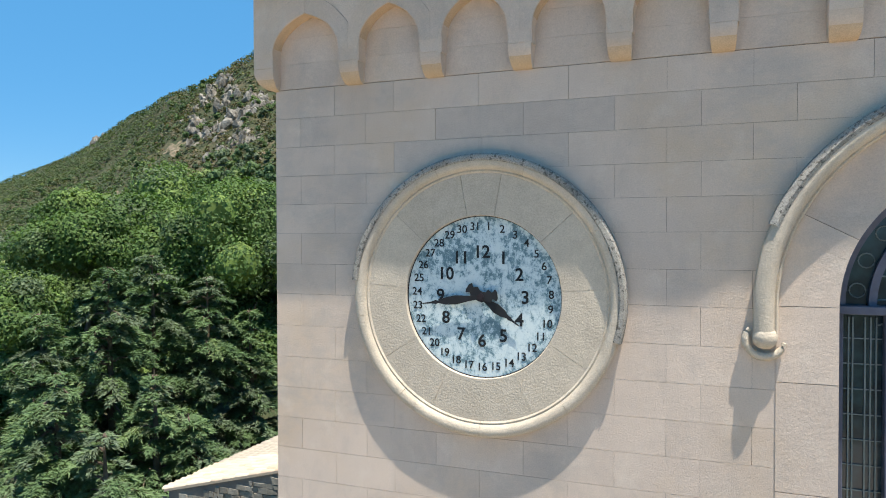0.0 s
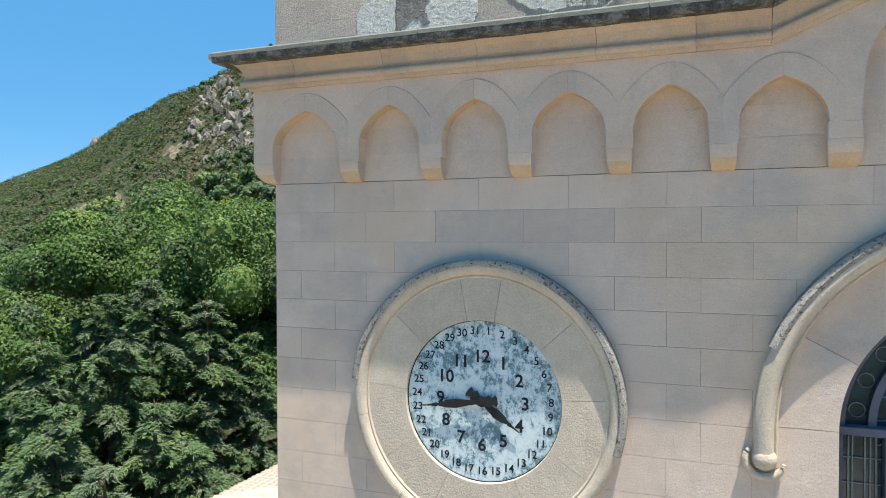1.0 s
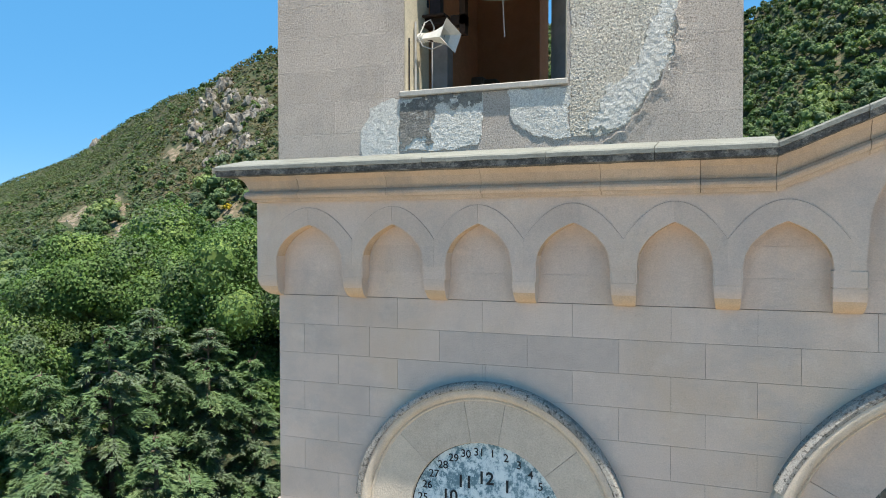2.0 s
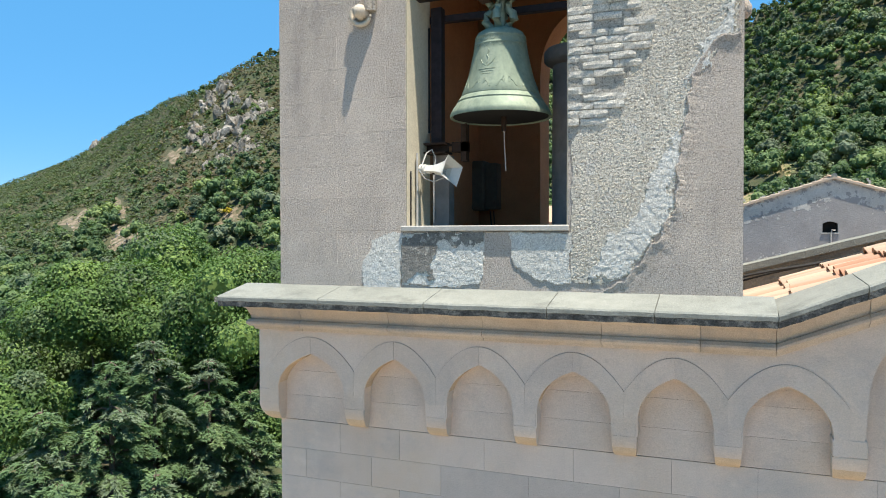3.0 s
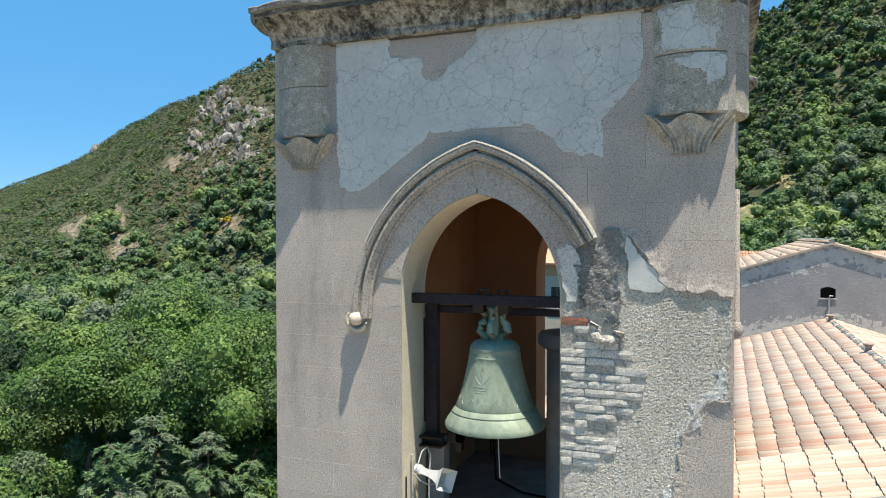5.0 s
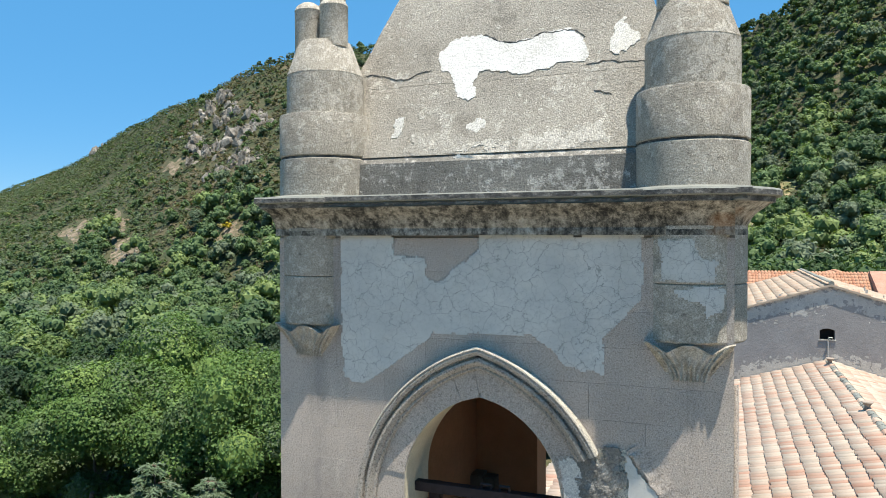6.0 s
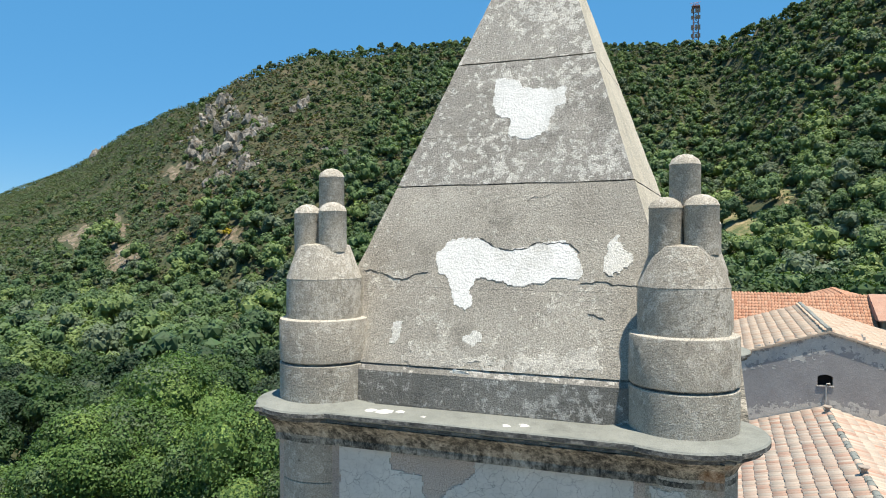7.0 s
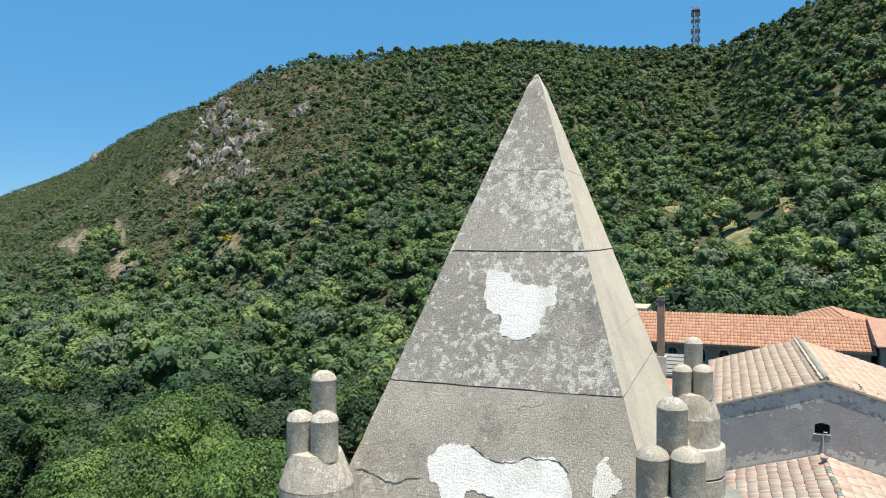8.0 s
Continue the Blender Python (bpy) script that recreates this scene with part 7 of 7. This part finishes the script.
# finer bearings towards the view
bear = np.concatenate([np.linspace(-0.72, 0.72, 260), np.linspace(0.72, 2 * math.pi - 0.72, na - 260 + 1)[1:-1]])
na = len(bear)
gx = EYE0.x + radius[:, None] * (np.cos(bear) * AHEAD.x + np.sin(bear) * RIGHT.x)
gy = EYE0.y + radius[:, None] * (np.cos(bear) * AHEAD.y + np.sin(bear) * RIGHT.y)
gz = land(gx, gy)
idx = np.arange(nr * na).reshape(nr, na)
quads = np.stack([idx[:-1], np.roll(idx, -1, 1)[:-1], np.roll(idx, -1, 1)[1:], idx[1:]], -1).reshape(-1, 4)
me = cloud_mesh("ground", np.stack([gx, gy, gz], -1).reshape(-1, 3), quads, M_SOIL)
me.polygons.foreach_set("use_smooth", [True] * len(me.polygons))
tagged(new("ground", me), "dry grassy soil falling to a valley and rising to wooded hills", "ground", kind="structure")

rng = np.random.default_rng(4)


def place(a, d):
    """World x, y at a bearing and a distance ahead."""
    return EYE0.x + d * AHEAD.x + a * d * RIGHT.x, EYE0.y + d * AHEAD.y + a * d * RIGHT.y


def leaves(centres, normals, size, flat=0.7, long=1.4, corners=4):
    """Leaves of three or four corners at the centres, roughly across the normals."""
    n = len(centres)
    nn = normals + flat * rng.normal(size=(n, 3))
    nn /= np.linalg.norm(nn, axis=1, keepdims=True) + 1e-9
    t = np.cross(nn, rng.normal(size=(n, 3)))
    t /= np.linalg.norm(t, axis=1, keepdims=True) + 1e-9
    b = np.cross(nn, t)
    s = (size * rng.uniform(0.6, 1.4, n))[:, None]
    if corners == 3:
        return np.stack([centres - t * s * long * 0.5 - b * s * 0.4, centres + t * s * long * 0.5 - b * s * 0.4, centres + b * s * 0.6 + nn * s * 0.1], 1).reshape(-1, 3)
    return np.stack([centres - t * s * long * 0.5, centres + b * s * 0.5 + nn * s * 0.1, centres + t * s * long * 0.5, centres - b * s * 0.5 + nn * s * 0.1], 1).reshape(-1, 3)


def ball(level):
    """Corners of the triangles of a faceted ball, as an array of triangles."""
    bm = bmesh.new()
    bmesh.ops.create_icosphere(bm, subdivisions=level, radius=1.0)
    tri = np.array([[tuple(v.co) for v in f.verts] for f in bm.faces])
    bm.free()
    return tri


BALL = ball(1)


def crown(x, y, z, r, h, lumps, per, leaf, low=-0.15, size=0.4, flat=0.36, loose=0.09, body=True, up=0.25):
    """Triangles of a crown: rounded lumps of foliage over a dome, each a dark body clothed in leaves that face outward."""
    d = rng.normal(size=(lumps, 3))
    d /= np.linalg.norm(d, axis=1, keepdims=True)
    d[:, 2] = low + (1 - low) * np.abs(d[:, 2])
    d[0] = (0.1, 0.0, 1.0)
    reach = rng.uniform(0.45, 0.8, lumps)[:, None]
    c = np.array([x, y, z]) + d * reach * np.array([r, r, h])
    lr = r * size * rng.uniform(0.7, 1.3, lumps)
    turn = rng.uniform(0, 6.28, lumps)
    ct, st = np.cos(turn)[:, None, None], np.sin(turn)[:, None, None]
    b = BALL[None] * (0.8 * lr)[:, None, None, None] * np.array([1, 1, 0.85])
    b = np.stack([b[..., 0] * ct - b[..., 1] * st, b[..., 0] * st + b[..., 1] * ct, b[..., 2]], -1) + c[:, None, None, :]
    q = rng.normal(size=(lumps, per, 3)) + 0.55 * d[:, None] + np.array([0, 0, 0.35])
    q /= np.linalg.norm(q, axis=2, keepdims=True)
    rad = rng.normal(0.95, loose, (lumps, per, 1))
    P = c[:, None] + q * rad * lr[:, None, None] * np.array([1, 1, 0.88])
    L = leaves(P.reshape(-1, 3), q.reshape(-1, 3) + np.array([0, 0, up]), np.full(lumps * per, leaf), flat, 1.3, 3)
    return np.concatenate([b.reshape(-1, 3), L]) if body else L


class Spacing:
    """Keeps crowns from standing in one another."""

    def __init__(self):
        self.cells = {}

    def free(self, x, y, r, overlap):
        i, k = int(x // 10), int(y // 10)
        for u in (i - 1, i, i + 1):
            for w in (k - 1, k, k + 1):
                for qx, qy, qr in self.cells.get((u, w), ()):
                    if (qx - x) ** 2 + (qy - y) ** 2 < (overlap * (qr + r)) ** 2:
                        return False
        self.cells.setdefault((i, k), []).append((x, y, r))
        return True


def cloud(name, V, mat, corners=4):
    """One mesh of leaves; each entry of V is one plant with a shade of its own."""
    v = np.concatenate(V)
    tint = np.concatenate([np.full(len(q) // corners, rng.random()) for q in V])
    return cloud_mesh(name, v, np.arange(len(v)).reshape(-1, corners), mat, tint)


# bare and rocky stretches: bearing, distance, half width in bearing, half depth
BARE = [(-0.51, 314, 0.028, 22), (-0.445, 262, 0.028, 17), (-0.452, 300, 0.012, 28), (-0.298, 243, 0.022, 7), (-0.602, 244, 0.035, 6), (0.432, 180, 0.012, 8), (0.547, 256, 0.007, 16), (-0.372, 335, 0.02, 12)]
# crags: bearing, distance, spread in bearing, spread in distance, how many, size
CRAGS = [(-0.31, 388, 0.026, 7, 12, 3.2), (-0.33, 377, 0.016, 7, 9, 3.2), (-0.296, 360, 0.012, 8, 9, 3.2), (-0.256, 336, 0.014, 8, 11, 3.4), (-0.288, 328, 0.02, 8, 13, 3.5), (-0.345, 352, 0.016, 12, 9, 2.8), (-0.325, 330, 0.02, 10, 9, 2.6), (-0.3, 304, 0.03, 9, 12, 2.2), (-0.272, 300, 0.012, 10, 6, 2.6), (-0.195, 343, 0.012, 5, 7, 2.6), (-0.136, 287, 0.004, 3, 3, 2.0), (-0.16, 292, 0.004, 3, 2, 1.6), (-0.48, 577, 0.012, 8, 7, 3.2), (-0.51, 312, 0.02, 12, 14, 0.9), (-0.446, 258, 0.02, 9, 14, 0.8), (-0.6, 244, 0.03, 4, 10, 0.9)]


# dry meadows and the yard behind the long building, in the same terms
MEADOWS = [(0.365, 228, 0.052, 14), (0.412, 198, 0.036, 17), (0.335, 206, 0.03, 11), (0.478, 206, 0.02, 11), (0.318, 142, 0.022, 20)]


def meadow(a, d):
    """Open ground, with the trees before it that would hide it."""
    hit = np.zeros(len(a), bool)
    for a0, d0, wa, wd in MEADOWS:
        hit |= ((a - a0) / (wa + 0.008)) ** 2 + ((d - d0 + 5) / (wd + 9)) ** 2 < 1
    return hit


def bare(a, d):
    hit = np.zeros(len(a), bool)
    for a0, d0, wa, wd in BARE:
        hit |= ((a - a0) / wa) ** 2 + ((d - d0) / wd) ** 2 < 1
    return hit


def cliff_zone(a, d):
    return ((a + 0.3) / 0.06) ** 2 + ((d - 345) / 55) ** 2 < 1


def stand(count, near, far, a0, a1, power):
    """Bearings and distances of plants on the hills, clear of bare earth and thin on the cliff."""
    d = near + (far - near) * rng.random(count * 4) ** power
    a = rng.uniform(a0, a1, count * 4)
    ridge = np.interp(a, HILLS[:, 0], HILLS[:, 2])
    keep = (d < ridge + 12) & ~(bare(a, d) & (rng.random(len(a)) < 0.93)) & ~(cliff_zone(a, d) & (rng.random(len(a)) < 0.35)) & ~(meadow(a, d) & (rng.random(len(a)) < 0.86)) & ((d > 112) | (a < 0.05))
    return a[keep][:count], d[keep][:count]


# woods: broad crowns to the east and low on the slope
V = []
spacing = Spacing()
a, d = stand(9000, 100, 440, -0.7, 0.7, 0.7)
edge = 235 + 30 * np.sin(a * 37) + 40 * rng.random(len(a))
lone = rng.random(len(a)) < 0.13
keep = (rng.random(len(a)) < np.clip((a + 0.24) / 0.3, 0, 1) ** 1.5) | (d < edge) | lone
a, d, edge = a[keep], d[keep], edge[keep]
hx, hy = place(a, d)
hz0 = land(hx, hy)
ridge = np.interp(a, HILLS[:, 0], HILLS[:, 2])
for i in range(len(a)):
    r = rng.uniform(1.35, 2.35) ** 2 * (0.75 if d[i] > 300 else 1) * (0.55 if d[i] > ridge[i] - 14 or (a[i] < -0.1 and d[i] > edge[i]) else 1)
    if not spacing.free(hx[i], hy[i], r, 0.57):
        continue
    near = d[i] < 230
    V.append(crown(hx[i], hy[i], hz0[i] + r * rng.uniform(0.35, 0.75), r, r * rng.uniform(0.9, 1.3), *((14, 34, 0.53) if near else (9, 19, 0.68)), flat=0.38))
tagged(new("hillside_woods", cloud("hillside_woods", V, M_LEAF_HILL, 3)), "dense dark green woods on the hillside", "woods", kind="stuff")

# low scrub over the whole hill, russet round the cliff
V, dry = [], []
a, d = stand(42000, 112, 660, -0.72, 0.72, 0.75)
hx, hy = place(a, d)
hz0 = land(hx, hy)
for i in range(len(a)):
    r = rng.uniform(0.8, 1.5) ** 2
    if not spacing.free(hx[i], hy[i], r, 0.42):
        continue
    russet = ((a[i] + 0.3) / 0.13) ** 2 + ((d[i] - 325) / 95) ** 2 + rng.normal(0, 0.3) < 0.75
    (dry if russet and rng.random() < 0.6 else V).append(crown(hx[i], hy[i], hz0[i] - r * 0.25, r, r * rng.uniform(0.3, 0.6), 1, 16, 0.33 * r ** 0.5 + 0.38, size=0.9, body=False, up=0.8))
tagged(new("hillside_scrub", cloud("hillside_scrub", V, M_LEAF_SCRUB, 3)), "olive-green dry scrub on the hillside", "scrub", kind="stuff")
tagged(new("dry_scrub", cloud("dry_scrub", dry, M_LEAF_DRY, 3)), "russet dry scrub and grass round the cliff", "scrub", kind="stuff")

# broom in flower
V = []
for a0, d0 in ((0.254, 206), (0.258, 204), (0.29, 187), (0.294, 186), (-0.555, 190), (-0.55, 192), (0.315, 150), (0.3, 148), (0.245, 138), (-0.3, 246), (-0.31, 248), (0.235, 190)):
    x, y = place(a0, d0)
    V.append(crown(x, y, float(land(x, y)) + 1.6, 1.7, 1.3, 6, 40, 0.3))
tagged(new("flowering_broom", cloud("flowering_broom", V, M_BROOM, 3)), "yellow flowering broom bushes on the slope", "bush", kind="stuff")


def crag(x, y, z, s, tall):
    """A block of rock: flat broken faces round a cluster of upright splinters."""
    bm = bmesh.new()
    for k in range(3):
        ox, oy = rng.normal(0, 0.42, 2) * s
        w, hgt = s * rng.uniform(0.4, 0.8), s * tall * rng.uniform(0.6, 1.25)
        vs = []
        for j in range(13):
            t = rng.uniform(0, 6.28)
            up = rng.uniform(-0.5, 1.0)
            q = w * (1.05 - 0.45 * max(up, 0) ** 2) * rng.uniform(0.75, 1.1)
            vs.append(bm.verts.new((x + ox + q * math.cos(t), y + oy + 0.8 * q * math.sin(t), z + up * hgt)))
        hull = bmesh.ops.convex_hull(bm, input=vs)
        bmesh.ops.delete(bm, geom=[v for v in hull["geom_interior"] if isinstance(v, bmesh.types.BMVert)], context="VERTS")
    me = bpy.data.meshes.new("cliff_rock")
    bm.to_mesh(me)
    bm.free()
    me.materials.append(M_CLIFF)
    return me


for a0, d0, wa, wd, many, size in CRAGS:
    for i in range(int(1.7 * many)):
        x, y = place(a0 + wa * rng.normal() * 0.55, d0 + wd * rng.normal() * 0.55)
        ob = new("cliff_rock", crag(x, y, float(land(x, y)) - 0.3 * size, size * rng.uniform(0.5, 1.3), rng.uniform(0.9, 1.7)))
        tagged(ob, "grey jagged limestone outcrop on the hillside", "rock", "cliff rocks on the hill")
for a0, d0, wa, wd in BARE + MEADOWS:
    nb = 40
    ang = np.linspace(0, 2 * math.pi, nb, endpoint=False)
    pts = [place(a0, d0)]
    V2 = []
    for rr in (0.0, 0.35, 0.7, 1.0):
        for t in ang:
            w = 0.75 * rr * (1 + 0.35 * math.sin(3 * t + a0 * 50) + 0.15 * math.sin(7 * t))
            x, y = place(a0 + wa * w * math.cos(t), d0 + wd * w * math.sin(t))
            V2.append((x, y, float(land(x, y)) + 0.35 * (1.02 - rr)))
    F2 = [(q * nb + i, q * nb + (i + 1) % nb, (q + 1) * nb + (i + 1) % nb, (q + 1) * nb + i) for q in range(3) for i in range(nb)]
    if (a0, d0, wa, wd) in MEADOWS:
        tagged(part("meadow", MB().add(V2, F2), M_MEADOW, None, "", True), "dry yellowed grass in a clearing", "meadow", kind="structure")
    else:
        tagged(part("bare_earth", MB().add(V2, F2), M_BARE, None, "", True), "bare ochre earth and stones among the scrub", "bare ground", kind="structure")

# mast on the ridge
mx, my = place(0.3515, 432.0)
mz = float(land(mx, my)) - 4
mast = thing("radio_mast", mx, my, mz, "red and white lattice radio mast with aerials on the ridge", "mast")
for sx, sy in ((-1, -1), (1, -1), (1, 1), (-1, 1)):
    put("leg", MB().tube([(mx + sx * 1.7, my + sy * 1.7, mz), (mx + sx * 1.3, my + sy * 1.3, mz + 31)], 0.3, 6), M_MAST, mast)
for k in range(10):
    z = mz + 2 + 3 * k
    put("brace", MB().tube([(mx - 1.6, my - 1.6, z), (mx + 1.5, my - 1.5, z + 3)], 0.13, 5).tube([(mx + 1.6, my - 1.6, z), (mx - 1.5, my - 1.5, z + 3)], 0.13, 5).box(mx - 1.6, mx + 1.6, my - 1.7, my - 1.4, z - 0.15, z + 0.15), M_MAST, mast)
for z, s in ((12, 1.2), (17, 1.5), (23, 1.1), (27, 1.3)):
    for t in (-1, 0.2, 1):
        put("aerial", MB().box(mx + t * 2.0 - 0.65, mx + t * 2.0 + 0.65, my - 2.2, my - 1.8, mz + z - s, mz + z + s), M_BOX, mast, "dark panel aerial")
put("platform", MB().box(mx - 2.4, mx + 2.4, my - 2.4, my + 2.4, mz + 29.6, mz + 30.0).tube([(mx - 3.4, my, mz + 32), (mx + 3, my, mz + 32.4)], 0.12, 5), M_MAST, mast)


# ---- trees near the church ----
def limb_path(p, d, length, bend, n=6):
    pts, q, d = [Vector(p)], Vector(p), Vector(d).normalized()
    for i in range(n):
        d = (d + bend * Vector((rng.normal(), rng.normal(), rng.normal() * 0.6))).normalized()
        q = q + d * (length / n)
        pts.append(q.copy())
    return pts


def broadleaf(name, x, y, top, r, leaf, per, lumps, mat, label):
    g = float(land(x, y)) - 0.3
    tree = thing(name, x, y, g, label, "tree")
    h = top - g
    trunk = limb_path((x, y, g), (0, 0, 1), h * 0.6, 0.08)
    tr = put("trunk", MB().tube(trunk, [0.05 * h * (1 - 0.12 * i) * 0.5 for i in range(len(trunk))], 8), M_BARK, tree, smooth=True)
    for i in range(6):
        s = trunk[3 + i % 3]
        a = rng.uniform(0, 6.28)
        pts = limb_path(s, (math.cos(a), math.sin(a), 0.8), r * 0.8, 0.15)
        sub("limb", MB().tube(pts, [0.012 * h * (1 - 0.14 * q) for q in range(len(pts))], 6), M_BARK, tr, smooth=True)
    tri = np.concatenate([crown(x, y, top - r * 0.8, r * 0.95, r * 0.8, lumps, per, leaf, -0.3, 0.34, 0.48, 0.12), crown(x, y, g + h * 0.4, r * 0.85, h * 0.25, lumps // 2, per, leaf, -0.3, 0.3, 0.48, 0.12)])
    lump = np.array_split(tri.reshape(-1, 3, 3), lumps)
    put("crown", cloud("crown", [q.reshape(-1, 3) for q in lump], mat, 3), mat, tree)
    return tree


def cedar(x, y, top, r, seedling=0):
    """A conifer with tiers of drooping sprays."""
    g = float(land(x, y)) - 0.3
    tree = thing("cedar_tree", x, y, g, "blue-green cedar with layered drooping sprays beside the church", "tree")
    h = top - g
    tr = put("trunk", MB().tube([(x, y, g), (x + 0.1, y, g + h * 0.5), (x, y, top - 0.2)], [0.24, 0.13, 0.015], 10), M_BARK, tree, smooth=True)
    V = []
    z = g + h * 0.1
    while z < top - 0.1:
        f = (top - z) / (h * 0.9)
        for k in range(7 if f > 0.3 else 5):
            a = rng.uniform(0, 6.28)
            L = r * (0.07 + 0.98 * f ** 0.72) * rng.uniform(0.6, 1.2)
            n = max(4, int(L / 0.35))
            rise = rng.uniform(0.25, 0.6)
            pts = [(x + L * t * math.cos(a + 0.2 * t), y + L * t * math.sin(a + 0.2 * t), z + rise * L * t - 0.6 * L * t * t + 0.05 * math.sin(6 * t)) for t in [i / n for i in range(n + 1)]]
            if k % 3 == 0:
                sub("branch", MB().tube(pts, [0.045 * (1 - 0.9 * i / n) + 0.005 for i in range(n + 1)], 5), M_BARK, tr)
            pts = np.array(pts)
            # side twigs that taper towards the tip, each hung with needles
            twigs = int(9 * L) + 4
            for q in range(twigs):
                t0 = rng.uniform(0.02, 1.0) ** 0.85
                b = np.array([np.interp(t0, np.linspace(0, 1, n + 1), pts[:, c]) for c in range(3)])
                l2 = (0.16 + 0.32 * L * (1.08 - t0)) * rng.uniform(0.6, 1.2)
                s = a + rng.choice([-1, 1]) * rng.uniform(0.4, 1.1)
                m = int(50 * l2) + 6
                u = np.sort(rng.random(m))
                P2 = b + np.stack([np.cos(s) * l2 * u, np.sin(s) * l2 * u, -0.5 * l2 * u * u], 1) + rng.normal(size=(m, 3)) * 0.02
                w = s + rng.choice([-1, 1], m) * rng.uniform(0.3, 0.9, m)
                tip = np.stack([np.cos(w), np.sin(w), rng.normal(-0.15, 0.25, m)], 1) * rng.uniform(0.13, 0.26, m)[:, None]
                across = np.stack([-np.sin(w), np.cos(w), rng.normal(0, 0.35, m)], 1) * 0.028
                V.append(np.stack([P2 - across, P2 + across, P2 + tip], 1).reshape(-1, 3))
        z += 0.38 + 0.2 * f
    flat_v = np.concatenate(V).reshape(-1, 3, 3)
    put("crown", cloud("crown", [q.reshape(-1, 3) for q in np.array_split(flat_v, 40)], M_LEAF_CEDAR, 3), M_LEAF_CEDAR, tree)


def at(px, d):
    return place((px - 784) / 1269.6, d)


for px, d0, top, r in ((268, 28.8, 8.9, 3.7), (190, 26.0, 8.7, 3.3), (365, 29.5, 8.1, 3.2), (95, 22.0, 5.6, 2.9), (270, 24.5, 5.2, 2.0), (440, 30.5, 6.7, 2.4), (70, 25.0, 7.2, 2.8), (180, 21.0, 3.9, 2.4), (330, 25.0, 3.6, 2.2)):
    cedar(*at(px, d0), top, r)
for px, d0, top, r, leaf in ((140, 34.5, 11.6, 3.0, 0.115), (215, 36, 11.8, 3.7, 0.115), (300, 40.5, 13.0, 4.3, 0.12), (335, 34.5, 10.9, 3.5, 0.115), (430, 34, 11.9, 3.9, 0.11), (500, 36, 12.1, 3.9, 0.115), (30, 38, 7.9, 3.0, 0.12), (15, 26.5, 8.0, 1.9, 0.1)):
    broadleaf("broadleaf_tree", *at(px, d0), top, r, leaf, 900, 34, M_LEAF_BRIGHT, "leafy bright green broadleaf tree in the sun")
V = []
count = 0
tries = 0
while count < 640 and tries < 14000:
    tries += 1
    d0 = 45 + 141 * rng.random() ** 0.8
    a0 = rng.uniform(-0.67, 0.0 if d0 < 75 else 0.12)
    x, y = place(a0, d0)
    if -15 < x < 15 and y > 40 and y < 90 or -9 < x < 15 and y > 44 or (x > -5 and y < 60):
        continue
    g = float(land(x, y))
    r = rng.uniform(1.5, 2.4) ** 2
    if not spacing.free(x, y, r, 0.74):
        continue
    top = g + rng.uniform(4.5, 8) + (5.5 if a0 > -0.48 else 2.5) * min(1, max(0, (95 - d0) / 35))
    V.append(np.concatenate([crown(x, y, top - r * 0.8, r, r * rng.uniform(0.75, 1.05), *((26, 230, 0.2) if d0 < 62 else (20, 100, 0.3) if d0 < 105 else (15, 50, 0.42)), -0.2, 0.34, 0.45), crown(x, y, g + 1.2, r * 0.8, 3.2, 6, 60, 0.22 if d0 < 62 else 0.36)]))
    count += 1
tagged(new("valley_woods", cloud("valley_woods", V, M_LEAF_VALLEY, 3)), "mixed green trees filling the valley", "woods", kind="stuff")
# trees behind the long building
V = []
for i in range(420):
    a0, d0 = rng.uniform(0.2, 0.68), rng.uniform(88, 135)
    if (bare(np.array([a0]), np.array([d0])) | meadow(np.array([a0]), np.array([d0])))[0]:
        continue
    x, y = place(a0, d0)
    g, r = float(land(x, y)), rng.uniform(1.5, 2.25) ** 2
    if not spacing.free(x, y, r, 0.62):
        continue
    V.append(crown(x, y, g + r * rng.uniform(0.5, 0.9), r, r * 0.95, 15, 52, 0.5, -0.2, 0.38, 0.6))
tagged(new("orchard_woods", cloud("orchard_woods", V, M_LEAF_VALLEY, 3)), "green trees at the foot of the slope", "woods", kind="stuff")

# ---- blocks of the walls ----
for mb in blocks:
    if mb is not None:
        high = mb.v[0][2] > 12.3
        grey = not high and 10.2 < mb.v[0][2] + 0.02 < 10.78 and -1.0 < mb.v[0][0] < (0.5 if mb.v[0][2] < 10.45 else 1.1)
        put("stone_block", mb, M_CEMENT if high else M_GREYBLOCK if grey else M_PLASTER, belfry if high else church)
